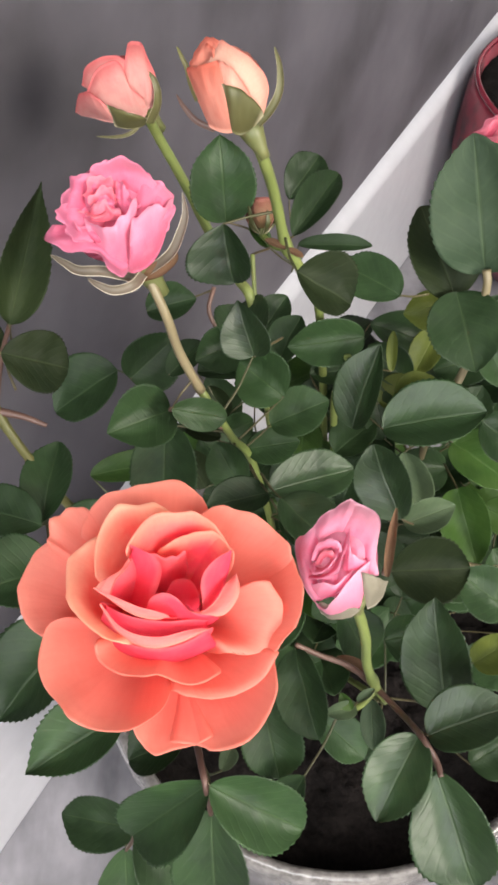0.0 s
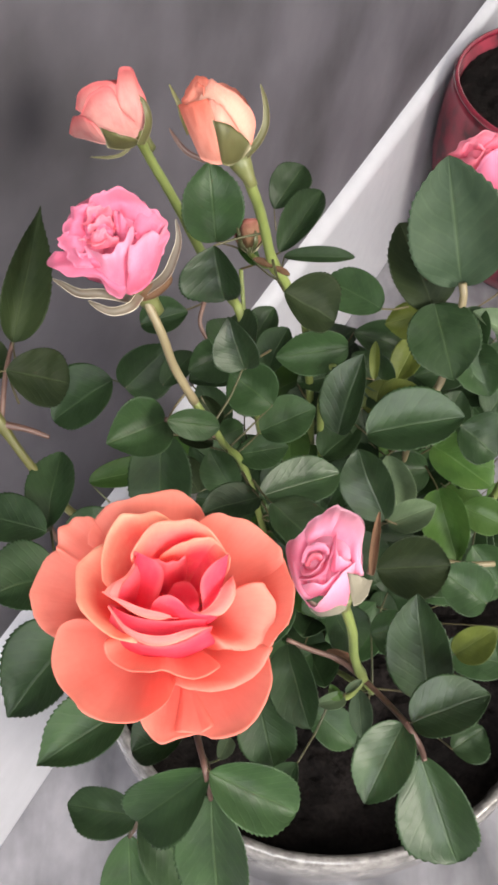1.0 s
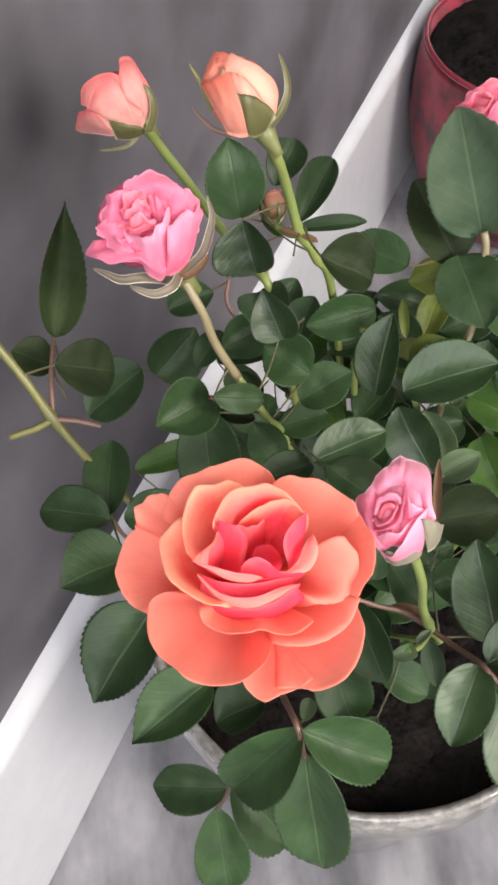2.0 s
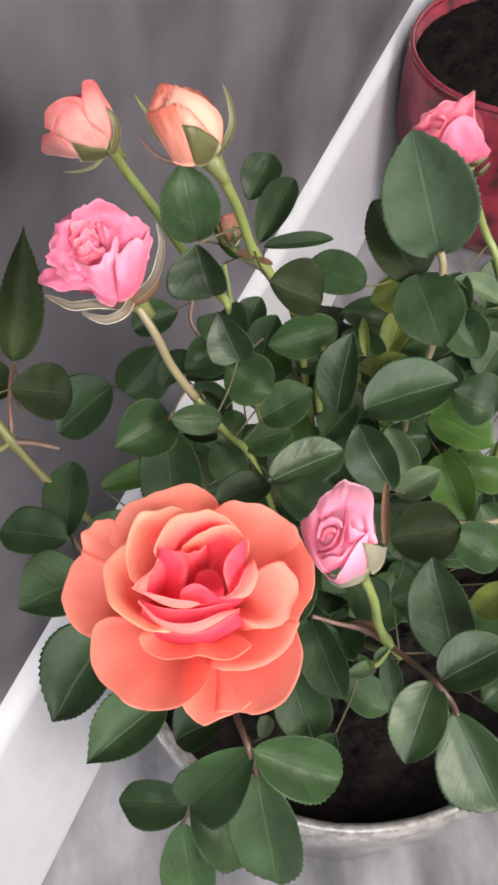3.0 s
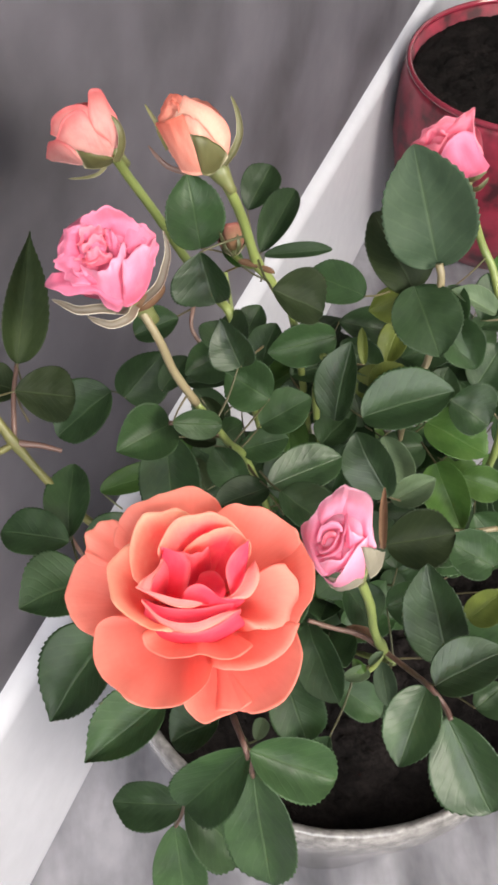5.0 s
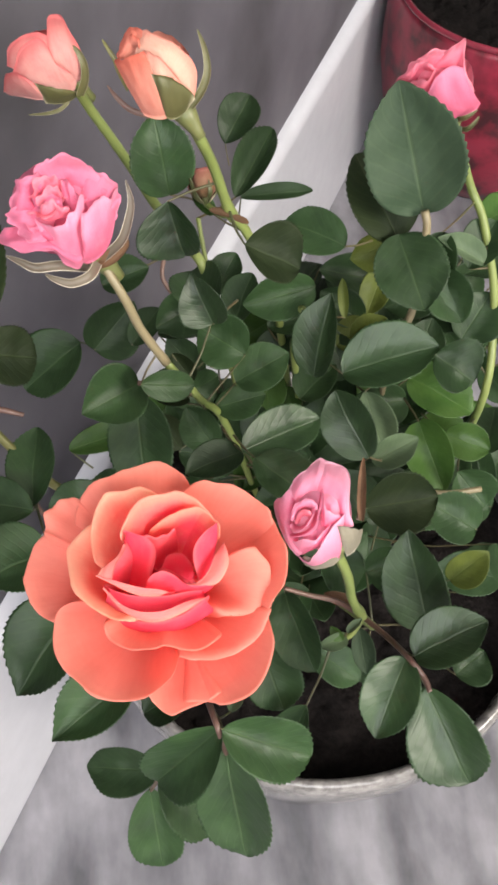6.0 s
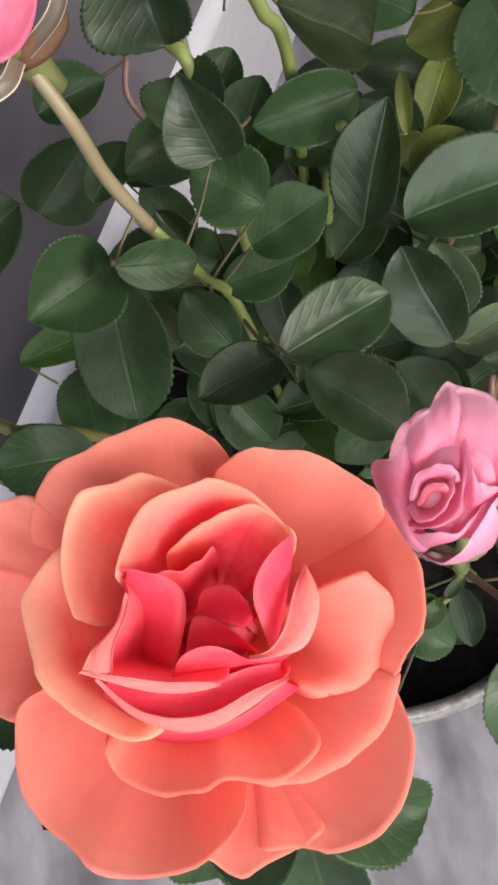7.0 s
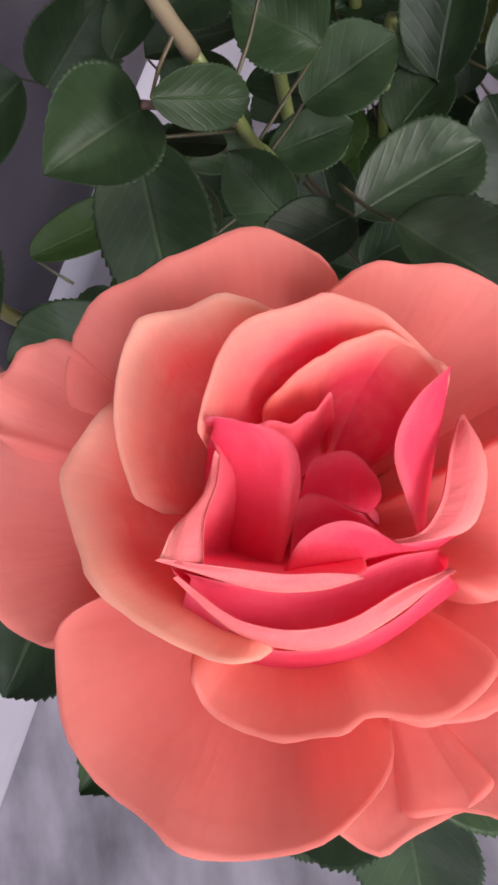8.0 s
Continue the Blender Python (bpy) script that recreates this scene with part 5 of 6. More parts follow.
bush_part("stem", tube("stem", ((0.0239, 0.2399, 0.4433), (0.0244, 0.2405, 0.4408), (0.0278, 0.2359, 0.4413), (0.0301, 0.2344, 0.4427)), 0.0008, 0.0008, STEM, knots=()))
bush_part("stem", tube("stem", ((-0.0116, 0.3080, 0.4318), (-0.0061, 0.2929, 0.4326), (-0.0012, 0.2838, 0.4301), (0.0037, 0.2736, 0.4281), (0.0096, 0.2593, 0.4265), (0.0178, 0.2441, 0.4233), (0.0220, 0.2361, 0.4211), (0.0264, 0.2330, 0.3900), (0.0520, 0.2400, 0.2110)), 0.0016, 0.0013, STEM, knots=()))
bush_part("stem", tube("stem", ((0.0205, 0.2258, 0.4813), (0.0234, 0.2262, 0.4736), (0.0262, 0.2312, 0.4613), (0.0301, 0.2344, 0.4427), (0.0347, 0.2366, 0.4321), (0.0436, 0.2441, 0.3945), (0.0600, 0.2450, 0.2110)), 0.0013, 0.0013, STEM, knots=((0.5, 0.35),)))
bush_part("stem", tube("stem", ((-0.0034, 0.2132, 0.4561), (0.0019, 0.2073, 0.4455), (0.0045, 0.2072, 0.4330), (0.0094, 0.2062, 0.4200)), 0.0011, 0.0012, STEM_PALE, knots=((0.97, 0.12),)))
bush_part("stem", tube("stem", ((0.0094, 0.2062, 0.4200), (0.0170, 0.2102, 0.3960), (0.0264, 0.2166, 0.3614), (0.0500, 0.2250, 0.2110)), 0.0011, 0.0012, STEM, knots=()))
bush_part("stem", tube("stem", ((0.0439, 0.1470, 0.4236), (0.0480, 0.1464, 0.4075), (0.0509, 0.1477, 0.3887), (0.0557, 0.1489, 0.3709), (0.0608, 0.1545, 0.3481), (0.0700, 0.2150, 0.2110)), 0.0012, 0.0012, STEM, knots=((0.52, 0.35),)))
bush_part("stem", tube("stem", ((-0.0500, 0.2062, 0.4440), (-0.0437, 0.2002, 0.4337), (-0.0392, 0.1955, 0.4239), (-0.0319, 0.1896, 0.4115), (-0.0241, 0.1874, 0.3940), (-0.0165, 0.1837, 0.3979), (-0.0065, 0.1930, 0.3633), (0.0450, 0.2220, 0.2110)), 0.0012, 0.0012, STEM_DARK, knots=((0.28, 0.4),)))
bush_part("stem", tube("stem", ((-0.0392, 0.1955, 0.4239), (-0.0429, 0.1933, 0.4237), (-0.0501, 0.1908, 0.4241)), 0.001, 0.0009, STEM_DARK, knots=()))
bush_part("stem", tube("stem", ((0.0054, 0.1337, 0.4280), (0.0085, 0.1460, 0.4000), (0.0180, 0.1680, 0.3400), (0.0500, 0.2050, 0.2110)), 0.0019, 0.0018, STEM_PALE, knots=()))
bush_part("twig", tube("twig", ((0.0557, 0.1489, 0.3709), (0.0602, 0.1412, 0.3755), (0.0620, 0.1311, 0.3886), (0.0650, 0.1258, 0.3880), (0.0658, 0.1221, 0.3878)), 0.0008, 0.0007, TWIG, knots=()))
bush_part("twig", tube("twig", ((0.0557, 0.1489, 0.3709), (0.0483, 0.1513, 0.3788), (0.0403, 0.1529, 0.3821), (0.0341, 0.1542, 0.3854)), 0.0008, 0.0006, TWIG, knots=()))
bush_part("twig", tube("twig", ((0.0113, 0.1252, 0.3993), (0.0135, 0.1158, 0.4047), (0.0147, 0.1122, 0.3936)), 0.0008, 0.0006, TWIG, knots=()))
bush_part("twig", tube("twig", ((-0.0033, 0.1158, 0.3672), (-0.0066, 0.1176, 0.3436), (-0.0097, 0.1185, 0.3279)), 0.0006, 0.0005, TWIG, knots=()))
bush_part("twig", tube("twig", ((-0.0392, 0.1955, 0.4239), (-0.0383, 0.2061, 0.4307), (-0.0373, 0.2148, 0.4334)), 0.0008, 0.0006, TWIG, knots=()))
bush_part("twig", tube("twig", ((-0.0392, 0.1955, 0.4239), (-0.0327, 0.1948, 0.4227), (-0.0272, 0.1937, 0.4208)), 0.0011, 0.0006, TWIG, knots=()))
bush_part("twig", tube("twig", ((-0.0285, 0.1794, 0.4004), (-0.0267, 0.1779, 0.3931), (-0.0231, 0.1777, 0.3807)), 0.0007, 0.0005, TWIG, knots=()))
bush_part("twig", tube("twig", ((0.0013, 0.2050, 0.4140), (0.0086, 0.2073, 0.4085), (0.0146, 0.2082, 0.4020)), 0.0007, 0.0005, TWIG, knots=()))
bush_part("twig", tube("twig", ((0.0109, 0.2560, 0.4083), (0.0096, 0.2502, 0.4040), (0.0135, 0.2459, 0.3972), (0.0168, 0.2441, 0.3874)), 0.0007, 0.0006, TWIG, knots=()))
bush_part("twig", tube("twig", ((0.0220, 0.2600, 0.4178), (0.0233, 0.2518, 0.4056), (0.0252, 0.2494, 0.3915)), 0.0007, 0.0006, STEM, knots=()))
bush_part("stem", tube("stem", ((0.0495, 0.2326, 0.4049), (0.0492, 0.2312, 0.3914), (0.0485, 0.2331, 0.3742), (0.0660, 0.2400, 0.2110)), 0.0012, 0.0012, STEM, knots=()))
bush_part("stem", tube("stem", ((0.1036, 0.2850, 0.4251), (0.1050, 0.2641, 0.4175), (0.1095, 0.2555, 0.4076), (0.1142, 0.2404, 0.3819), (0.1096, 0.2225, 0.3438), (0.1000, 0.2450, 0.2110)), 0.0013, 0.0014, STEM, knots=()))
bush_part("stem", tube("stem", ((0.0846, 0.2425, 0.4294), (0.0852, 0.2394, 0.4235), (0.0837, 0.2331, 0.4003), (0.0762, 0.2255, 0.3697), (0.0820, 0.2400, 0.2110)), 0.0012, 0.0012, STEM_PALE, knots=()))
bush_part("twig", tube("twig", ((0.0557, 0.1489, 0.3709), (0.0510, 0.1441, 0.3711), (0.0451, 0.1417, 0.3754)), 0.0009, 0.0008, STEM, knots=()))
bush_part("twig", tube("twig", ((0.0528, 0.1641, 0.4293), (0.0516, 0.1575, 0.4244), (0.0503, 0.1538, 0.4228)), 0.0006, 0.0004, TWIG, knots=()))
bush_part("twig", tube("twig", ((0.0794, 0.1805, 0.3802), (0.0870, 0.1810, 0.3771), (0.0963, 0.1820, 0.3757)), 0.0009, 0.0009, STEM_PALE, knots=()))
leaf((0.0926, 0.2460, 0.4168), (0.0898, 0.2335, 0.4063), 0.0110, 10, 26, 0.13, stalk=(0.1066, 0.2600, 0.4143), face=(-0.23, -0.56, 0.80))
leaf((0.0949, 0.2223, 0.4039), (0.0930, 0.2342, 0.4126), 0.0094, 0, 14, 0.08, mat=LEAF_GLOSS, stalk=(0.0841, 0.2337, 0.4025), face=(-0.46, -0.57, 0.68))
leaf((0.0104, 0.2203, 0.4054), (0.0157, 0.2156, 0.3978), 0.0069, 6, 29, 0.03, mat=LEAF_DULL, stalk=(0.0170, 0.2102, 0.3960), face=(0.00, -0.52, 0.86))
leaf((0.0036, 0.2166, 0.3914), (0.0140, 0.2142, 0.3903), 0.0060, -10, 21, 0.09, mat=LEAF_DULL, stalk=(0.0207, 0.2131, 0.3866), face=(0.01, -0.50, 0.87))
leaf((0.0496, 0.1434, 0.3731), (0.0417, 0.1395, 0.3786), 0.0041, -11, 27, 0.13, mat=LEAF_UNDER, stalk=(0.0506, 0.1438, 0.3713), face=(-0.10, -0.29, 0.95))
leaf((0.0499, 0.1435, 0.3757), (0.0541, 0.1461, 0.3776), 0.0020, -14, 34, 0.04, mat=LEAF_UNDER, stalk=(0.0482, 0.1427, 0.3730), face=(-0.12, -0.30, 0.95))
leaf((0.0484, 0.1418, 0.3749), (0.0456, 0.1450, 0.3773), 0.0028, -15, 24, 0.12, mat=LEAF_YOUNG, face=(-0.11, -0.30, 0.95))
# stipules at the stem joints
leaf((0.0543, 0.1515, 0.3750), (0.0453, 0.1547, 0.3772), 0.0034, 0, 14, 0.08, mat=LEAF_DRY)
leaf((0.0298, 0.2319, 0.4444), (0.0246, 0.2336, 0.4458), 0.0018, 10, 14, 0.10, mat=LEAF_DRY)
leaf((0.0300, 0.2311, 0.4451), (0.0339, 0.2282, 0.4453), 0.0016, -10, 14, 0.10, mat=LEAF_DRY)
leaf((0.0165, 0.1256, 0.3779), (0.0190, 0.1317, 0.3769), 0.0040, 0, 14, 0.05, mat=LEAF_UNDER, stalk=(0.0130, 0.1177, 0.4045))
leaf((0.0511, 0.1531, 0.4234), (0.0515, 0.1611, 0.4371), 0.0017, -11, 46, 0.12, mat=LEAF_DRY, stalk=(0.0512, 0.1561, 0.4236), face=(-0.14, -0.41, 0.90))
leaf((0.0258, 0.2390, 0.4387), (0.0209, 0.2422, 0.4429), 0.0042, 18, 20, 0.10, mat=LEAF_YOUNG, stalk=(0.0341, 0.2362, 0.4339), face=(-0.03, -0.63, 0.78))
leaf((0.1045, 0.2388, 0.4099), (0.0909, 0.2424, 0.4187), 0.0070, 18, 26, 0.14, mat=LEAF_UNDER, stalk=(0.1109, 0.2522, 0.4026), face=(-0.25, -0.56, 0.79))
leaf((0.0616, 0.2281, 0.4040), (0.0620, 0.2375, 0.4106), 0.0028, -8, 22, 0.04, mat=LEAF_YELLOW, stalk=(0.0494, 0.2323, 0.4027), face=(-0.14, -0.55, 0.82))
leaf((0.0654, 0.2280, 0.3891), (0.0752, 0.2315, 0.3980), 0.0095, -17, 22, 0.09, mat=LEAF_YELLOW, stalk=(0.0768, 0.2256, 0.3823), face=(-0.16, -0.52, 0.84))
leaf((0.0149, 0.2419, 0.4440), (0.0132, 0.2491, 0.4640), 0.0162, 7, 18, 0.06, stalk=(0.0240, 0.2407, 0.4414), face=(-0.00, -0.66, 0.75))
leaf((0.0226, 0.2116, 0.4271), (0.0180, 0.2181, 0.4397), 0.0125, -10, 24, 0.06, mat=LEAF_GLOSS, stalk=(0.0301, 0.2250, 0.4200), face=(-0.02, -0.92, 0.39), point=0.8)
leaf((0.0144, 0.2281, 0.4547), (0.0170, 0.2223, 0.4411), 0.0157, 16, 26, 0.08, mat=LEAF_GLOSS, stalk=(0.0274, 0.2325, 0.4553), face=(-0.02, -0.92, 0.39), point=0.62)
leaf((0.0308, 0.2058, 0.4608), (0.0431, 0.2036, 0.4535), 0.0136, -13, 24, 0.02, mat=LEAF_DULL, stalk=(0.0285, 0.2161, 0.4610), face=(-0.09, -0.59, 0.80))
leaf((0.0607, 0.2326, 0.4288), (0.0454, 0.2443, 0.4294), 0.0137, 14, 14, 0.11, stalk=(0.0693, 0.2377, 0.4247), face=(-0.13, -0.60, 0.79))
leaf((0.0512, 0.2171, 0.3917), (0.0572, 0.2309, 0.4120), 0.0147, -12, 20, 0.03, mat=LEAF_GLOSS, stalk=(0.0491, 0.2312, 0.3906), face=(-0.47, -0.66, 0.59))
leaf((0.0598, 0.2168, 0.3921), (0.0873, 0.2173, 0.4016), 0.0197, -18, 20, 0.11, mat=LEAF_GLOSS, stalk=(0.0492, 0.2312, 0.3914), face=(-0.27, -0.53, 0.80))
leaf((0.0264, 0.1828, 0.4100), (0.0488, 0.1936, 0.4058), 0.0130, -12, 18, 0.06, mat=LEAF_GLOSS, stalk=(0.0221, 0.1930, 0.4069), face=(0.33, -0.35, 0.88))
leaf((0.0266, 0.1850, 0.4066), (0.0117, 0.1786, 0.4098), 0.0103, 19, 19, 0.11, stalk=(0.0225, 0.1952, 0.4020), face=(-0.02, -0.45, 0.89))
leaf((0.0026, 0.1984, 0.4223), (0.0164, 0.2009, 0.4158), 0.0081, 14, 14, 0.13, stalk=(0.0077, 0.2066, 0.4244), face=(0.01, -0.51, 0.86))
leaf((0.0013, 0.2059, 0.4123), (-0.0129, 0.1953, 0.4162), 0.0156, -6, 27, 0.13, stalk=(0.0057, 0.2064, 0.4108), face=(0.07, -0.50, 0.86))
leaf((-0.0168, 0.2519, 0.3709), (-0.0015, 0.2607, 0.3827), 0.0184, 17, 21, 0.06, stalk=(-0.0078, 0.2535, 0.3665), face=(0.06, -0.55, 0.83))
leaf((-0.0021, 0.2355, 0.3919), (0.0072, 0.2462, 0.3956), 0.0089, -13, 15, 0.04, stalk=(0.0141, 0.2454, 0.3958), face=(0.03, -0.55, 0.84))
leaf((-0.0218, 0.2581, 0.3681), (-0.0435, 0.2498, 0.3556), 0.0231, 20, 16, 0.03, stalk=(-0.0133, 0.2586, 0.3621), face=(0.12, -0.52, 0.85))
leaf((-0.0354, 0.1998, 0.4397), (-0.0220, 0.2047, 0.4292), 0.0143, 1, 15, 0.05, mat=LEAF_DULL, stalk=(-0.0446, 0.2011, 0.4354), face=(0.15, -0.54, 0.83))
leaf((-0.0370, 0.2138, 0.4344), (-0.0305, 0.2453, 0.4530), 0.0117, 13, 31, 0.07, mat=LEAF_DULL, stalk=(-0.0361, 0.2092, 0.4255), face=(0.16, -0.61, 0.78), point=1.15)
leaf((-0.0385, 0.2091, 0.4295), (-0.0474, 0.2091, 0.4361), 0.0109, 17, 12, 0.08, mat=LEAF_DULL, stalk=(-0.0365, 0.2047, 0.4207), face=(0.19, -0.54, 0.82))
leaf((-0.0279, 0.1749, 0.4071), (-0.0263, 0.1959, 0.4125), 0.0124, -15, 21, 0.13, stalk=(-0.0285, 0.1794, 0.4004), face=(0.14, -0.45, 0.88))
leaf((-0.0269, 0.1720, 0.4106), (-0.0452, 0.1776, 0.4102), 0.0127, 12, 15, 0.07, stalk=(-0.0285, 0.1794, 0.4004), face=(0.17, -0.42, 0.89))
leaf((-0.0236, 0.1631, 0.4057), (-0.0392, 0.1549, 0.4096), 0.0178, 14, 22, 0.07, stalk=(-0.0285, 0.1794, 0.4004), face=(0.16, -0.38, 0.91))
leaf((-0.0175, 0.1504, 0.4017), (-0.0359, 0.1330, 0.3878), 0.0205, 20, 18, 0.05, stalk=(-0.0071, 0.1478, 0.4057), point=0.85, face=(0.14, -0.31, 0.94))
leaf((-0.0049, 0.1303, 0.4012), (-0.0247, 0.1185, 0.3982), 0.0143, 9, 24, 0.05, stalk=(0.0076, 0.1434, 0.4065), point=0.85, face=(0.10, -0.27, 0.96))
leaf((-0.0059, 0.1219, 0.3376), (-0.0285, 0.1259, 0.3332), 0.0140, -14, 17, 0.14, stalk=(-0.0087, 0.1182, 0.3329), face=(0.09, -0.21, 0.97))
leaf((-0.0100, 0.1191, 0.3282), (-0.0094, 0.0996, 0.3069), 0.0161, 5, 18, 0.06, stalk=(-0.0057, 0.1288, 0.3280), face=(0.06, -0.16, 0.99))
leaf((0.0146, 0.1160, 0.4031), (-0.0037, 0.1096, 0.3807), 0.0154, -9, 27, 0.12, stalk=(0.0125, 0.1201, 0.4030), face=(0.03, -0.22, 0.97))
leaf((-0.0033, 0.1166, 0.3633), (0.0106, 0.1034, 0.3456), 0.0148, 11, 23, 0.10, stalk=(-0.0042, 0.1163, 0.3611), face=(0.03, -0.18, 0.98))
leaf((0.0145, 0.1149, 0.4051), (0.0346, 0.1089, 0.3936), 0.0139, 10, 24, 0.10, stalk=(0.0130, 0.1177, 0.4045), face=(-0.04, -0.22, 0.97))
leaf((0.0148, 0.1130, 0.3944), (0.0162, 0.0918, 0.3662), 0.0176, 0, 14, 0.10, mat=LEAF_GLOSS, stalk=(0.0115, 0.1244, 0.3998), face=(-0.28, -0.77, 0.57))
leaf((0.0342, 0.1545, 0.3821), (0.0392, 0.1336, 0.3764), 0.0135, 0, 20, 0.09, stalk=(0.0495, 0.1510, 0.3778), face=(-0.50, -0.34, 0.80))
leaf((0.0412, 0.1466, 0.3578), (0.0540, 0.1364, 0.3532), 0.0111, 2, 17, 0.10, stalk=(0.0597, 0.1504, 0.3586), face=(-0.10, -0.27, 0.96))
leaf((0.0618, 0.1312, 0.3879), (0.0513, 0.1141, 0.3812), 0.0139, 2, 22, 0.12, mat=LEAF_GLOSS, stalk=(0.0616, 0.1334, 0.3861), face=(0.05, 0.19, 0.98))
leaf((0.0638, 0.1314, 0.3876), (0.0815, 0.1356, 0.3965), 0.0144, -22, 20, 0.12, mat=LEAF_GLOSS, stalk=(0.0616, 0.1334, 0.3861), face=(-0.32, -0.44, 0.84))
leaf((0.0651, 0.1239, 0.3871), (0.0733, 0.1015, 0.3738), 0.0186, -18, 20, 0.10, mat=LEAF_GLOSS, stalk=(0.0625, 0.1300, 0.3893), face=(-0.65, -0.20, 0.73))
leaf((0.0725, 0.1426, 0.3732), (0.0668, 0.1610, 0.3966), 0.0176, 0, 18, 0.08, mat=LEAF_GLOSS, stalk=(0.0577, 0.1458, 0.3724), face=(-0.42, -0.76, 0.49))
leaf((0.0583, 0.1606, 0.3744), (0.0704, 0.1617, 0.3789), 0.0129, 13, 23, 0.08, stalk=(0.0592, 0.1492, 0.3620), face=(-0.16, -0.34, 0.93))
leaf((0.0597, 0.1751, 0.3852), (0.0802, 0.1755, 0.3867), 0.0172, 9, 23, 0.04, mat=LEAF_DULL, stalk=(0.0794, 0.1805, 0.3802), face=(-0.17, -0.39, 0.90))
leaf((0.0914, 0.1686, 0.3770), (0.0774, 0.1759, 0.3840), 0.0141, 3, 22, 0.07, stalk=(0.0907, 0.1814, 0.3764), face=(-0.21, -0.37, 0.90))
leaf((0.0811, 0.2027, 0.3835), (0.0851, 0.1820, 0.3771), 0.0137, 11, 26, 0.11, mat=LEAF_YOUNG, stalk=(0.0795, 0.2139, 0.3798), face=(-0.20, -0.42, 0.89))
leaf((0.0822, 0.2200, 0.3821), (0.0981, 0.2049, 0.3825), 0.0167, -14, 19, 0.10, mat=LEAF_YOUNG, stalk=(0.0768, 0.2256, 0.3823), face=(-0.22, -0.46, 0.86))
leaf((0.0654, 0.1922, 0.3807), (0.0790, 0.1954, 0.3863), 0.0090, 7, 28, 0.03, mat=LEAF_UNDER, stalk=(0.0683, 0.2030, 0.3764), face=(-0.17, -0.43, 0.89))
leaf((0.0639, 0.1914, 0.3847), (0.0556, 0.2075, 0.3971), 0.0158, 0, 18, 0.04, mat=LEAF_GLOSS, stalk=(0.0721, 0.1907, 0.3790), face=(-0.44, -0.68, 0.59))
leaf((0.0318, 0.1909, 0.3815), (0.0462, 0.1905, 0.3909), 0.0106, -13, 16, 0.02, stalk=(0.0285, 0.2015, 0.3784), face=(-0.08, -0.43, 0.90))
leaf((0.0851, 0.2442, 0.4269), (0.0761, 0.2565, 0.4607), 0.0263, -5, 17, 0.09, mat=LEAF_GREY, stalk=(0.0852, 0.2386, 0.4207), face=(-0.21, -0.63, 0.74), point=0.48)
leaf((0.0792, 0.2443, 0.4169), (0.0680, 0.2605, 0.4359), 0.0205, 16, 14, 0.07, mat=LEAF_DULL, stalk=(0.0846, 0.2349, 0.4070), face=(-0.18, -0.61, 0.77))
leaf((0.0783, 0.2427, 0.4209), (0.0820, 0.2202, 0.4142), 0.0205, -4, 13, 0.12, stalk=(0.0850, 0.2366, 0.4134), face=(-0.20, -0.56, 0.81))
leaf((0.0808, 0.2528, 0.4078), (0.0667, 0.2491, 0.4058), 0.0114, -19, 21, 0.03, mat=LEAF_YELLOW, stalk=(0.0898, 0.2563, 0.4049), face=(-0.17, -0.58, 0.80))
leaf((0.0394, 0.3864, 0.3393), (0.0531, 0.4039, 0.3512), 0.0178, -6, 23, 0.13, stalk=(0.0405, 0.3818, 0.3305), face=(-0.06, -0.68, 0.73))
leaf((0.0332, 0.2564, 0.4277), (0.0466, 0.2776, 0.4342), 0.0099, -3, 28, 0.10, stalk=(0.0220, 0.2600, 0.4178), face=(-0.08, -0.65, 0.75))
leaf((0.0380, 0.2962, 0.3908), (0.0625, 0.2936, 0.3937), 0.0058, -14, 21, 0.09, stalk=(0.0361, 0.2917, 0.3822), face=(-0.09, -0.63, 0.77))
leaf((0.0224, 0.2202, 0.4178), (0.0184, 0.2395, 0.4182), 0.0142, 0, 28, 0.06, mat=LEAF_GLOSS, stalk=(0.0137, 0.2084, 0.4068), face=(-0.19, -0.06, 0.98))
leaf((0.0295, 0.2359, 0.3962), (0.0361, 0.2468, 0.4067), 0.0113, -20, 17, 0.09, stalk=(0.0250, 0.2496, 0.3927), face=(-0.06, -0.56, 0.83))
leaf((0.0547, 0.2402, 0.4050), (0.0329, 0.2351, 0.4055), 0.0132, -14, 24, 0.13, stalk=(0.0425, 0.2437, 0.4028), face=(-0.09, -0.56, 0.82))
leaf((0.0280, 0.2174, 0.3924), (0.0440, 0.2204, 0.4001), 0.0137, -3, 17, 0.05, stalk=(0.0207, 0.2131, 0.3866), face=(-0.07, -0.51, 0.86))
leaf((0.0313, 0.2203, 0.4013), (0.0187, 0.2281, 0.4068), 0.0156, -5, 26, 0.13, stalk=(0.0183, 0.2111, 0.3922), face=(-0.03, -0.53, 0.84))
leaf((0.0197, 0.2429, 0.3995), (0.0063, 0.2356, 0.3989), 0.0135, -10, 26, 0.08, stalk=(0.0242, 0.2502, 0.3987), face=(0.00, -0.56, 0.83))
leaf((-0.0089, 0.2506, 0.4032), (0.0056, 0.2533, 0.4066), 0.0114, -7, 26, 0.08, stalk=(0.0112, 0.2571, 0.4065), face=(0.04, -0.59, 0.81))
leaf((0.0095, 0.2087, 0.3725), (0.0033, 0.2168, 0.3804), 0.0092, -1, 15, 0.09, mat=LEAF_DULL, stalk=(0.0240, 0.2154, 0.3740), face=(0.02, -0.47, 0.88))
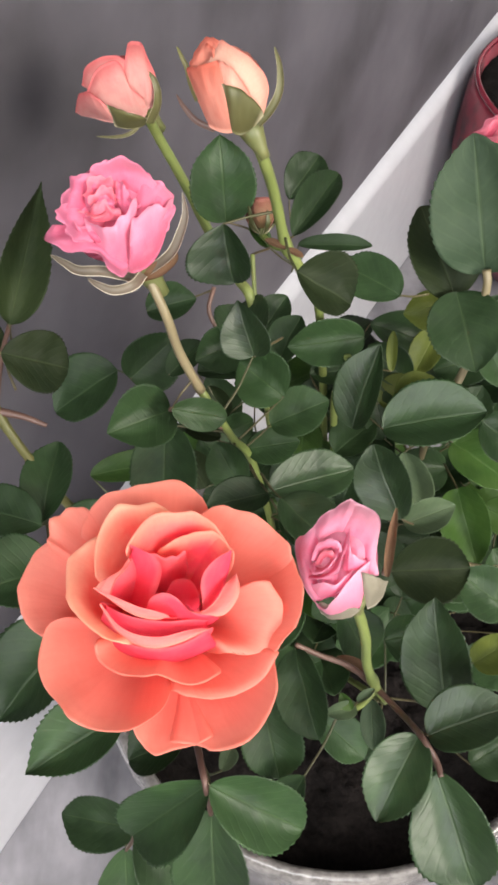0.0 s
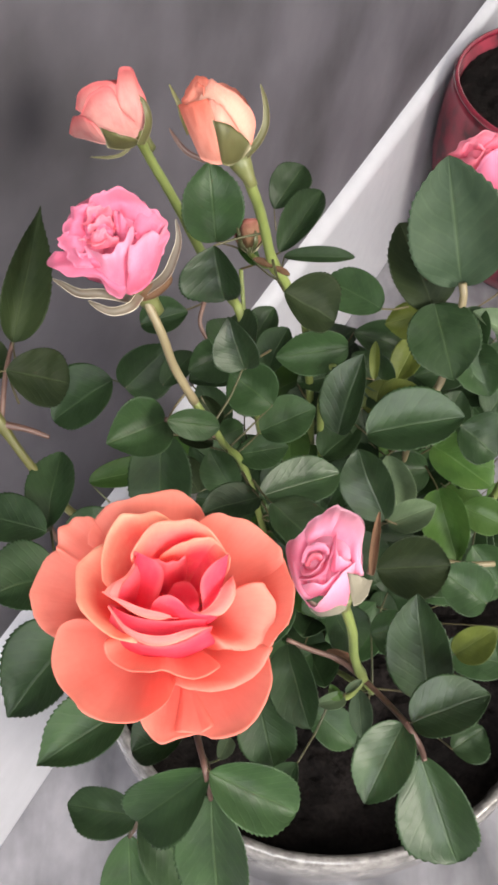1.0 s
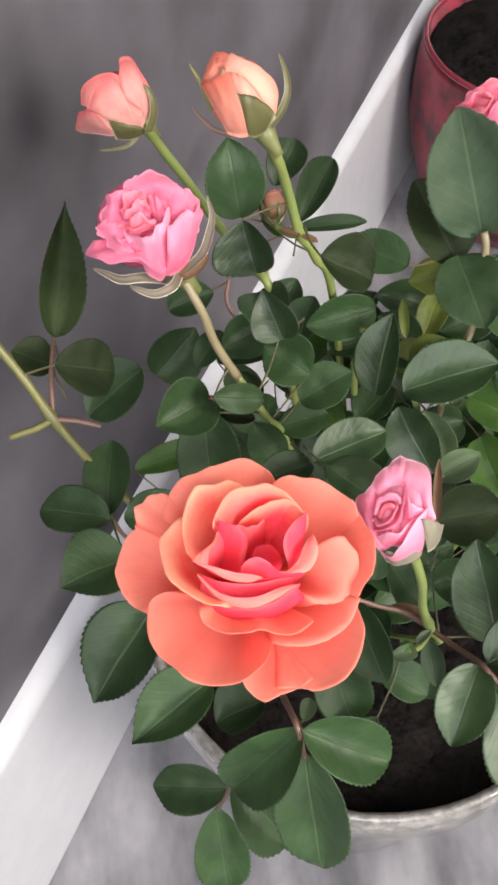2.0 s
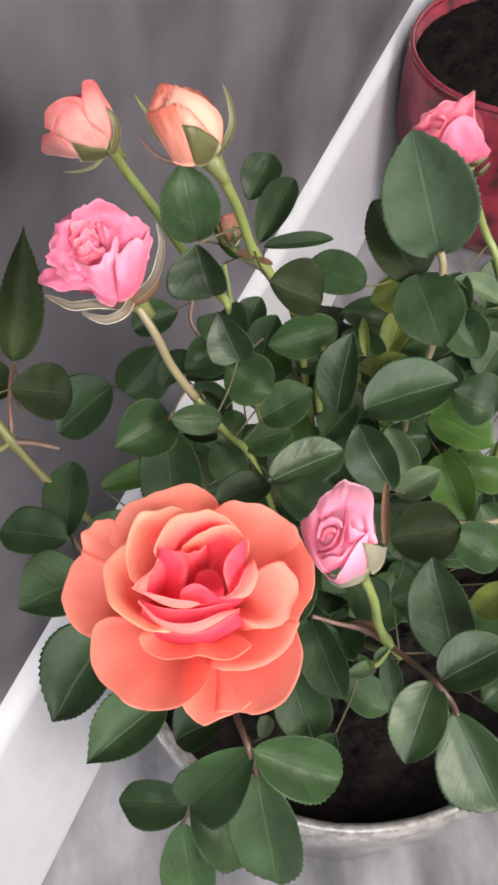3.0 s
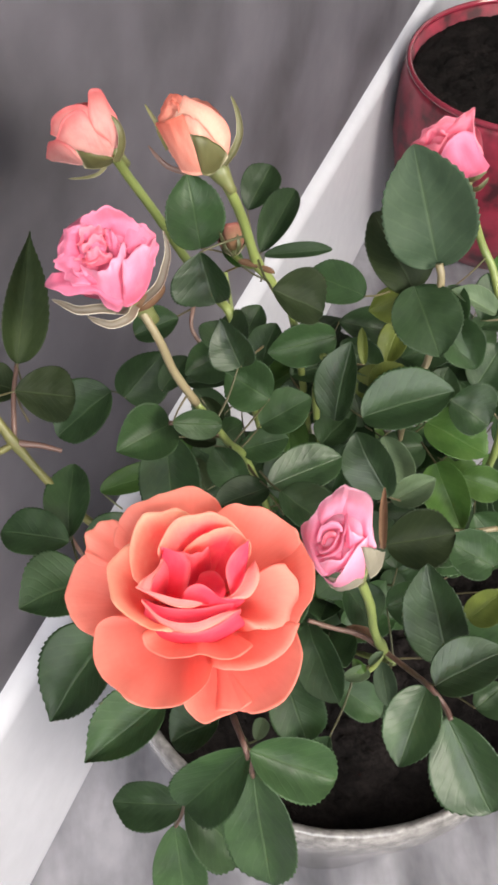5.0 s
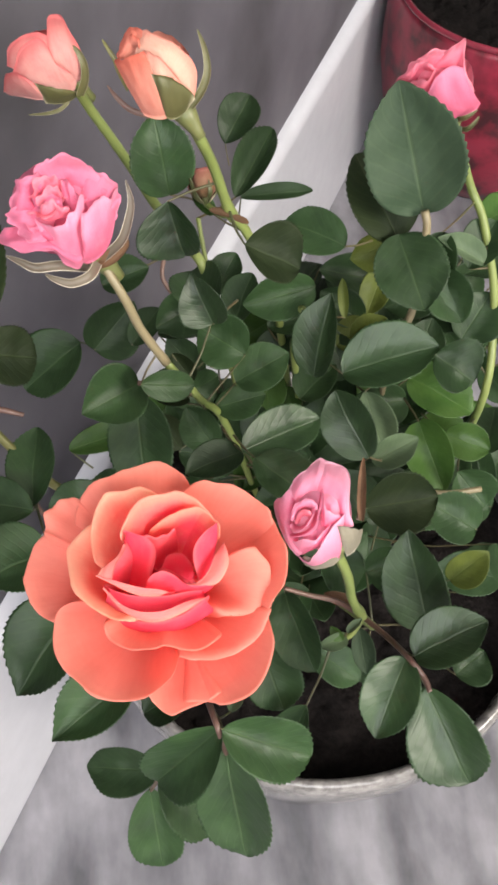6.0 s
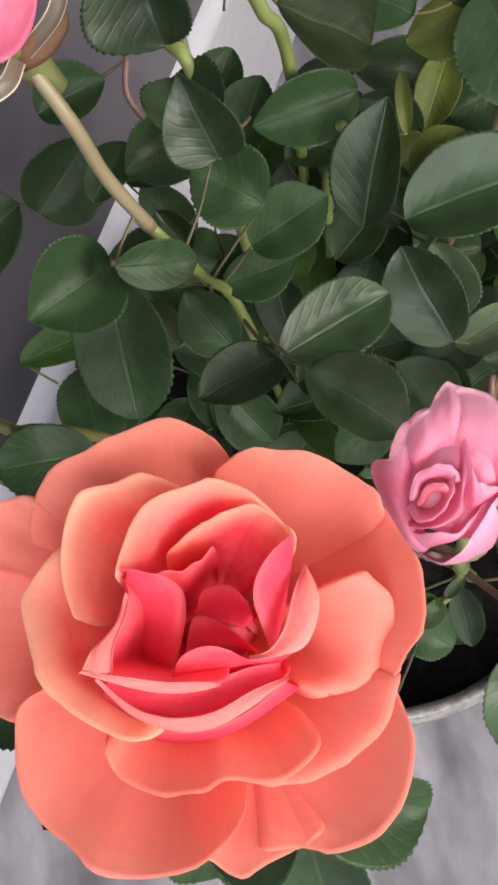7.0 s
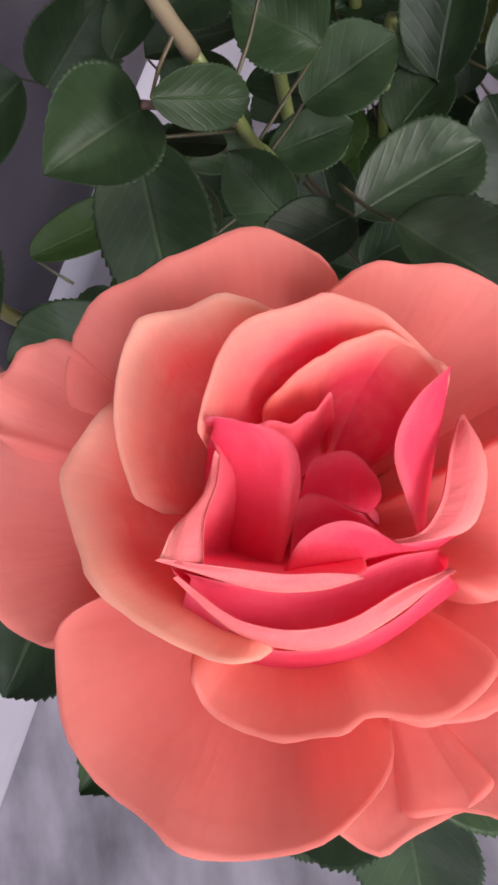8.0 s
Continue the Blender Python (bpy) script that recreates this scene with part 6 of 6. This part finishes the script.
leaf((0.0200, 0.1955, 0.3925), (0.0128, 0.2051, 0.3999), 0.0108, -8, 23, 0.12, stalk=(0.0177, 0.2107, 0.3939), face=(-0.01, -0.47, 0.88))
leaf((0.0213, 0.2156, 0.3828), (0.0363, 0.2152, 0.3879), 0.0105, 1, 17, 0.13, stalk=(0.0230, 0.2148, 0.3784), face=(-0.04, -0.49, 0.87))
leaf((-0.0252, 0.2134, 0.3710), (0.0001, 0.2187, 0.3729), 0.0093, -10, 17, 0.04, mat=LEAF_YOUNG, stalk=(-0.0192, 0.2106, 0.3633), face=(0.07, -0.47, 0.88))
leaf((0.0871, 0.2166, 0.3969), (0.0976, 0.2085, 0.3927), 0.0168, -8, 21, 0.08, stalk=(0.0795, 0.2280, 0.3934), face=(-0.23, -0.48, 0.85))
leaf((0.0888, 0.2374, 0.4105), (0.0951, 0.2220, 0.4042), 0.0133, 4, 23, 0.03, stalk=(0.0844, 0.2343, 0.4048), face=(-0.23, -0.53, 0.81))
leaf((0.0683, 0.2189, 0.3782), (0.0727, 0.2050, 0.3656), 0.0116, -8, 26, 0.06, mat=LEAF_UNDER, stalk=(0.0764, 0.2254, 0.3767), face=(-0.16, -0.45, 0.88))
leaf((0.0256, 0.2527, 0.3930), (0.0329, 0.2607, 0.4011), 0.0099, 1, 20, 0.06, stalk=(0.0173, 0.2505, 0.3859), face=(-0.04, -0.58, 0.81))
leaf((0.0262, 0.1452, 0.3723), (0.0312, 0.1291, 0.3582), 0.0155, 4, 14, 0.05, stalk=(0.0114, 0.1555, 0.3763), face=(-0.05, -0.27, 0.96))
leaf((0.0071, 0.1321, 0.3780), (-0.0060, 0.1287, 0.3754), 0.0137, 17, 25, 0.09, stalk=(0.0104, 0.1521, 0.3849), face=(0.04, -0.26, 0.96))
leaf((0.0882, 0.1655, 0.3485), (0.0978, 0.1678, 0.3615), 0.0107, 11, 19, 0.09, mat=LEAF_YELLOW, stalk=(0.0807, 0.1667, 0.3405), face=(-0.22, -0.32, 0.92))
leaf((0.0906, 0.2033, 0.3735), (0.1035, 0.1961, 0.3729), 0.0113, 5, 20, 0.13, mat=LEAF_YOUNG, stalk=(0.0859, 0.2132, 0.3714), face=(-0.23, -0.42, 0.88))
leaf((0.1043, 0.2472, 0.3983), (0.1139, 0.2577, 0.4075), 0.0131, -4, 24, 0.04, stalk=(0.1125, 0.2485, 0.3965), face=(-0.26, -0.56, 0.79))
leaf((-0.0008, 0.2099, 0.4012), (-0.0011, 0.1879, 0.3847), 0.0188, 13, 13, 0.12, stalk=(0.0163, 0.2098, 0.3984), face=(0.02, -0.39, 0.92))
leaf((-0.0065, 0.1733, 0.4083), (-0.0242, 0.1744, 0.4063), 0.0120, -3, 15, 0.11, stalk=(-0.0172, 0.1836, 0.3989), face=(0.07, -0.34, 0.94))
leaf((0.0292, 0.1763, 0.4173), (0.0426, 0.1639, 0.4140), 0.0127, -14, 22, 0.09, stalk=(0.0247, 0.1859, 0.4135), face=(-0.12, -0.34, 0.93))
leaf((0.0541, 0.1460, 0.3705), (0.0545, 0.1346, 0.3660), 0.0062, 10, 16, 0.05, mat=LEAF_GREY, stalk=(0.0534, 0.1463, 0.3708), face=(-0.12, -0.29, 0.95))
leaf((0.0473, 0.1680, 0.3752), (0.0557, 0.1587, 0.3655), 0.0135, -17, 17, 0.12, stalk=(0.0516, 0.1645, 0.3665), face=(-0.11, -0.34, 0.93))
leaf((0.0573, 0.1449, 0.3548), (0.0549, 0.1377, 0.3466), 0.0085, 7, 14, 0.11, stalk=(0.0602, 0.1521, 0.3541), face=(-0.12, -0.26, 0.96))
leaf((0.0368, 0.1278, 0.3673), (0.0295, 0.1183, 0.3492), 0.0112, 20, 22, 0.03, stalk=(0.0456, 0.1419, 0.3750), face=(-0.06, -0.22, 0.97))
leaf((0.0408, 0.2440, 0.3836), (0.0549, 0.2475, 0.3833), 0.0116, -11, 22, 0.13, stalk=(0.0459, 0.2446, 0.3724), face=(-0.09, -0.54, 0.84))
leaf((0.0559, 0.2445, 0.3715), (0.0453, 0.2548, 0.3766), 0.0140, -15, 18, 0.13, stalk=(0.0471, 0.2448, 0.3589), face=(-0.10, -0.53, 0.84))
leaf((0.0626, 0.2388, 0.3772), (0.0744, 0.2421, 0.3834), 0.0116, 4, 19, 0.04, mat=LEAF_YELLOW, stalk=(0.0493, 0.2335, 0.3658), face=(-0.15, -0.52, 0.84))
leaf((0.0489, 0.2250, 0.3689), (0.0618, 0.2336, 0.3745), 0.0135, -18, 15, 0.07, stalk=(0.0493, 0.2335, 0.3658), face=(-0.11, -0.49, 0.86))
leaf((0.0780, 0.2075, 0.3544), (0.0891, 0.2076, 0.3591), 0.0155, -18, 21, 0.11, stalk=(0.0764, 0.2267, 0.3506), face=(-0.19, -0.42, 0.89))
leaf((0.0555, 0.1970, 0.3685), (0.0654, 0.1856, 0.3567), 0.0147, -15, 19, 0.06, stalk=(0.0480, 0.2041, 0.3652), face=(-0.13, -0.40, 0.91))
leaf((0.0954, 0.1961, 0.3617), (0.1037, 0.1865, 0.3540), 0.0149, -0, 25, 0.06, stalk=(0.0998, 0.2061, 0.3568), face=(-0.23, -0.38, 0.89))
leaf((0.1034, 0.2364, 0.3764), (0.1135, 0.2455, 0.3878), 0.0174, 8, 16, 0.10, stalk=(0.1123, 0.2272, 0.3670), face=(-0.25, -0.51, 0.82))
leaf((0.0791, 0.1322, 0.3635), (0.0878, 0.1366, 0.3669), 0.0113, 16, 21, 0.09, stalk=(0.0722, 0.1402, 0.3606), face=(-0.21, -0.25, 0.94))
leaf((0.0806, 0.2571, 0.3918), (0.0728, 0.2441, 0.3843), 0.0097, 2, 17, 0.11, mat=LEAF_YELLOW, stalk=(0.0732, 0.2568, 0.3843), face=(-0.17, -0.55, 0.82))
leaf((0.0473, 0.2608, 0.3732), (0.0628, 0.2738, 0.3788), 0.0137, -28, 17, 0.06, stalk=(0.0471, 0.2448, 0.3589), face=(-0.11, -0.56, 0.82))
leaf((0.0605, 0.2636, 0.3868), (0.0820, 0.2624, 0.3789), 0.0145, -1, 23, 0.10, stalk=(0.0573, 0.2613, 0.3766), face=(-0.15, -0.56, 0.81))
leaf((0.0857, 0.2624, 0.3663), (0.0950, 0.2800, 0.3742), 0.0138, -5, 15, 0.03, stalk=(0.0786, 0.2614, 0.3588), face=(-0.19, -0.55, 0.81))
leaf((0.0989, 0.2526, 0.3857), (0.0803, 0.2489, 0.3813), 0.0134, -14, 25, 0.08, stalk=(0.1022, 0.2484, 0.3772), face=(-0.20, -0.54, 0.82))
leaf((0.1022, 0.2611, 0.3674), (0.1228, 0.2728, 0.3696), 0.0146, 27, 14, 0.11, stalk=(0.0978, 0.2575, 0.3591), face=(-0.24, -0.54, 0.81))
leaf((0.0044, 0.2629, 0.3622), (0.0269, 0.2651, 0.3638), 0.0154, -23, 25, 0.10, stalk=(0.0101, 0.2613, 0.3532), face=(-0.00, -0.54, 0.84))
leaf((0.0483, 0.2599, 0.3709), (0.0322, 0.2557, 0.3634), 0.0124, -4, 26, 0.10, mat=LEAF_YOUNG, stalk=(0.0485, 0.2578, 0.3599), face=(-0.07, -0.54, 0.84))
leaf((0.0601, 0.2545, 0.3653), (0.0600, 0.2783, 0.3677), 0.0133, -14, 21, 0.06, stalk=(0.0562, 0.2535, 0.3548), face=(-0.12, -0.55, 0.83))
leaf((0.0718, 0.2444, 0.3809), (0.0588, 0.2510, 0.3901), 0.0113, -3, 21, 0.06, stalk=(0.0734, 0.2407, 0.3711), face=(-0.14, -0.54, 0.83))
leaf((0.0838, 0.2627, 0.3694), (0.0722, 0.2449, 0.3601), 0.0153, -16, 24, 0.10, stalk=(0.0771, 0.2616, 0.3613), face=(-0.16, -0.52, 0.84))
leaf((0.1067, 0.2509, 0.3620), (0.0888, 0.2606, 0.3653), 0.0142, -5, 24, 0.08, stalk=(0.1074, 0.2466, 0.3526), face=(-0.21, -0.52, 0.83))
leaf((0.0935, 0.2493, 0.3739), (0.1102, 0.2438, 0.3816), 0.0132, 0, 23, 0.07, stalk=(0.0894, 0.2461, 0.3650), face=(-0.23, -0.52, 0.82))
leaf((0.0184, 0.2504, 0.3520), (0.0077, 0.2599, 0.3634), 0.0123, -13, 16, 0.02, stalk=(0.0269, 0.2469, 0.3390), face=(0.00, -0.52, 0.85))
leaf((0.0242, 0.2540, 0.3572), (0.0428, 0.2577, 0.3453), 0.0126, -8, 23, 0.02, stalk=(0.0269, 0.2469, 0.3390), face=(-0.05, -0.51, 0.86))
leaf((0.0500, 0.2472, 0.3769), (0.0367, 0.2384, 0.3680), 0.0125, 10, 21, 0.07, stalk=(0.0459, 0.2446, 0.3724), face=(-0.08, -0.52, 0.85))
leaf((0.0659, 0.2377, 0.3727), (0.0479, 0.2427, 0.3829), 0.0136, -7, 16, 0.04, stalk=(0.0763, 0.2260, 0.3609), face=(-0.12, -0.52, 0.85))
leaf((0.0652, 0.2319, 0.3675), (0.0607, 0.2427, 0.3806), 0.0116, 5, 25, 0.04, stalk=(0.0763, 0.2260, 0.3609), face=(-0.13, -0.51, 0.85))
leaf((0.0925, 0.2562, 0.3647), (0.0791, 0.2412, 0.3569), 0.0142, -17, 16, 0.05, stalk=(0.0892, 0.2524, 0.3559), face=(-0.18, -0.50, 0.84))
leaf((0.0856, 0.2282, 0.3700), (0.0930, 0.2387, 0.3860), 0.0138, 8, 14, 0.13, stalk=(0.0763, 0.2260, 0.3609), face=(-0.21, -0.50, 0.84))
leaf((0.1043, 0.2498, 0.3644), (0.1140, 0.2341, 0.3602), 0.0128, 13, 22, 0.10, stalk=(0.1055, 0.2460, 0.3547), face=(-0.24, -0.49, 0.84))
leaf((0.0077, 0.2344, 0.3610), (0.0244, 0.2449, 0.3586), 0.0122, 29, 15, 0.10, stalk=(0.0215, 0.2486, 0.3656), face=(-0.01, -0.50, 0.87))
leaf((0.0196, 0.2401, 0.3418), (0.0380, 0.2481, 0.3420), 0.0132, 12, 23, 0.04, stalk=(0.0269, 0.2469, 0.3390), face=(-0.04, -0.48, 0.88))
leaf((0.0393, 0.2443, 0.3649), (0.0393, 0.2264, 0.3600), 0.0118, -10, 17, 0.03, mat=LEAF_YOUNG, stalk=(0.0471, 0.2448, 0.3589), face=(-0.07, -0.49, 0.87))
leaf((0.0487, 0.2343, 0.3474), (0.0695, 0.2410, 0.3520), 0.0152, 4, 18, 0.06, stalk=(0.0516, 0.2345, 0.3437), face=(-0.12, -0.48, 0.87))
leaf((0.0665, 0.2242, 0.3590), (0.0594, 0.2438, 0.3625), 0.0134, -5, 23, 0.11, stalk=(0.0764, 0.2267, 0.3506), face=(-0.13, -0.48, 0.87))
leaf((0.0850, 0.2254, 0.3613), (0.0629, 0.2201, 0.3675), 0.0138, -9, 22, 0.13, stalk=(0.0764, 0.2267, 0.3506), face=(-0.16, -0.46, 0.87))
leaf((0.0790, 0.2284, 0.3482), (0.0966, 0.2297, 0.3604), 0.0145, 1, 26, 0.02, stalk=(0.0767, 0.2276, 0.3390), face=(-0.19, -0.46, 0.87))
leaf((0.1005, 0.2367, 0.3670), (0.0951, 0.2191, 0.3590), 0.0132, 19, 19, 0.03, mat=LEAF_YOUNG, stalk=(0.1042, 0.2337, 0.3575), face=(-0.22, -0.47, 0.86))
leaf((0.0052, 0.2495, 0.3423), (0.0170, 0.2418, 0.3278), 0.0128, 7, 20, 0.06, stalk=(0.0141, 0.2508, 0.3377), face=(0.01, -0.48, 0.88))
leaf((0.0338, 0.2420, 0.3476), (0.0193, 0.2263, 0.3431), 0.0143, -26, 25, 0.08, stalk=(0.0269, 0.2469, 0.3390), face=(-0.03, -0.47, 0.88))
leaf((0.0371, 0.2161, 0.3486), (0.0349, 0.2295, 0.3621), 0.0128, -22, 17, 0.03, stalk=(0.0295, 0.2179, 0.3430), face=(-0.06, -0.46, 0.89))
leaf((0.0508, 0.2148, 0.3505), (0.0585, 0.2273, 0.3642), 0.0135, -18, 17, 0.07, stalk=(0.0503, 0.2340, 0.3555), face=(-0.11, -0.46, 0.88))
leaf((0.0728, 0.2214, 0.3518), (0.0550, 0.2209, 0.3479), 0.0125, -31, 14, 0.14, stalk=(0.0764, 0.2267, 0.3506), face=(-0.13, -0.44, 0.89))
leaf((0.0689, 0.2217, 0.3378), (0.0884, 0.2278, 0.3389), 0.0134, -7, 19, 0.08, stalk=(0.0767, 0.2276, 0.3390), face=(-0.16, -0.43, 0.89))
leaf((0.0921, 0.2138, 0.3363), (0.0826, 0.2301, 0.3478), 0.0150, -0, 15, 0.09, stalk=(0.1089, 0.2230, 0.3361), face=(-0.19, -0.43, 0.88))
leaf((0.0902, 0.2216, 0.3467), (0.1063, 0.2162, 0.3505), 0.0122, -8, 24, 0.05, mat=LEAF_YOUNG, stalk=(0.0767, 0.2276, 0.3390), face=(-0.22, -0.43, 0.88))
leaf((0.0077, 0.2234, 0.3472), (0.0287, 0.2203, 0.3419), 0.0147, 7, 20, 0.09, stalk=(0.0153, 0.2243, 0.3391), face=(-0.01, -0.44, 0.90))
leaf((0.0281, 0.2175, 0.3253), (0.0353, 0.2305, 0.3360), 0.0124, 11, 23, 0.13, mat=LEAF_YOUNG, stalk=(0.0332, 0.2193, 0.3198), face=(-0.04, -0.43, 0.90))
leaf((0.0325, 0.2150, 0.3447), (0.0496, 0.2101, 0.3355), 0.0128, -10, 24, 0.05, stalk=(0.0295, 0.2179, 0.3430), face=(-0.07, -0.42, 0.91))
leaf((0.0468, 0.2029, 0.3427), (0.0486, 0.2151, 0.3581), 0.0127, -12, 15, 0.11, stalk=(0.0401, 0.2112, 0.3396), face=(-0.09, -0.42, 0.90))
leaf((0.0502, 0.2144, 0.3406), (0.0688, 0.2129, 0.3454), 0.0131, -2, 16, 0.03, stalk=(0.0313, 0.2186, 0.3319), face=(-0.12, -0.42, 0.90))
leaf((0.0903, 0.2159, 0.3347), (0.0677, 0.2117, 0.3420), 0.0141, -29, 19, 0.09, stalk=(0.1089, 0.2230, 0.3361), face=(-0.17, -0.41, 0.90))
leaf((0.0994, 0.2056, 0.3539), (0.0786, 0.1985, 0.3563), 0.0134, -27, 22, 0.03, stalk=(0.1102, 0.2226, 0.3503), face=(-0.20, -0.41, 0.89))
leaf((0.0999, 0.1987, 0.3445), (0.0948, 0.2164, 0.3552), 0.0146, -11, 18, 0.03, stalk=(0.1034, 0.2094, 0.3411), face=(-0.22, -0.41, 0.89))
leaf((0.0129, 0.2215, 0.3368), (0.0146, 0.2057, 0.3291), 0.0120, -17, 23, 0.09, stalk=(0.0313, 0.2186, 0.3319), face=(0.00, -0.41, 0.91))
leaf((0.0171, 0.2160, 0.3353), (0.0294, 0.2027, 0.3196), 0.0155, 5, 23, 0.09, stalk=(0.0313, 0.2186, 0.3319), face=(-0.02, -0.40, 0.92))
leaf((0.0519, 0.2083, 0.3302), (0.0305, 0.2072, 0.3317), 0.0144, 20, 22, 0.13, stalk=(0.0440, 0.2146, 0.3277), face=(-0.07, -0.40, 0.91))
leaf((0.0501, 0.2152, 0.3434), (0.0511, 0.2036, 0.3213), 0.0144, 19, 17, 0.12, stalk=(0.0516, 0.2345, 0.3437), face=(-0.09, -0.40, 0.91))
leaf((0.0576, 0.2173, 0.3366), (0.0647, 0.2040, 0.3185), 0.0146, -22, 15, 0.04, stalk=(0.0516, 0.2345, 0.3437), face=(-0.12, -0.40, 0.91))
leaf((0.0704, 0.1885, 0.3439), (0.0709, 0.2044, 0.3497), 0.0115, 1, 17, 0.03, stalk=(0.0684, 0.1846, 0.3346), face=(-0.15, -0.39, 0.91))
leaf((0.0772, 0.1970, 0.3401), (0.0959, 0.1953, 0.3373), 0.0126, -6, 14, 0.03, stalk=(0.0772, 0.2084, 0.3365), face=(-0.19, -0.38, 0.91))
leaf((0.1098, 0.1925, 0.3408), (0.0939, 0.1982, 0.3440), 0.0117, -17, 24, 0.13, stalk=(0.1098, 0.2038, 0.3385), face=(-0.23, -0.37, 0.90))


def inner_leaves(count):
    """Lower leaves in the shade of the bush, over the soil."""
    rng = random.Random(11)
    for k in range(count):
        a, q = rng.uniform(0, 2 * math.pi), rng.uniform(0.015, 0.085)
        z = rng.uniform(0.245, 0.335) - 0.35 * max(0, q - 0.05)
        c = POT_AT + Vector((q * math.cos(a), q * math.sin(a), z))
        if c.y < 0.185 and c.z > 0.2:
            continue
        b = rng.uniform(0, 2 * math.pi)
        d = Vector((math.cos(b), math.sin(b), rng.uniform(-0.5, 0.25))).normalized() * rng.uniform(0.020, 0.030)
        leaf(c - d * 0.5, c + d * 0.5, d.length * rng.uniform(0.6, 0.75), rng.uniform(-25, 25), 12, 0.1, mat=LEAF_YOUNG if k % 9 == 0 else LEAF, face=(rng.uniform(-0.3, 0.3), -0.4, 0.8), stalk=c.lerp(POT_AT + Vector((0, 0, c.z - 0.04)), 0.75))


inner_leaves(70)


def back_leaves(count):
    """Leaves on the far side of the bush, behind the flower stems."""
    rng = random.Random(23)
    for k in range(count):
        c = POT_AT + Vector((rng.uniform(-0.055, 0.085), rng.uniform(-0.01, 0.075), rng.uniform(0.285, 0.375)))
        if c.x < 0.03:
            c.z -= 0.03
        b = rng.uniform(0, 2 * math.pi)
        d = Vector((math.cos(b), math.sin(b), rng.uniform(-0.4, 0.3))).normalized() * rng.uniform(0.018, 0.027)
        leaf(c - d * 0.5, c + d * 0.5, d.length * rng.uniform(0.6, 0.75), rng.uniform(-30, 30), 14, 0.1, mat=LEAF_YOUNG if k % 6 == 0 else LEAF, face=(rng.uniform(-0.3, 0.3), -0.45, 0.8), stalk=c.lerp(POT_AT + Vector((0, 0, c.z - 0.05)), 0.8))


back_leaves(35)
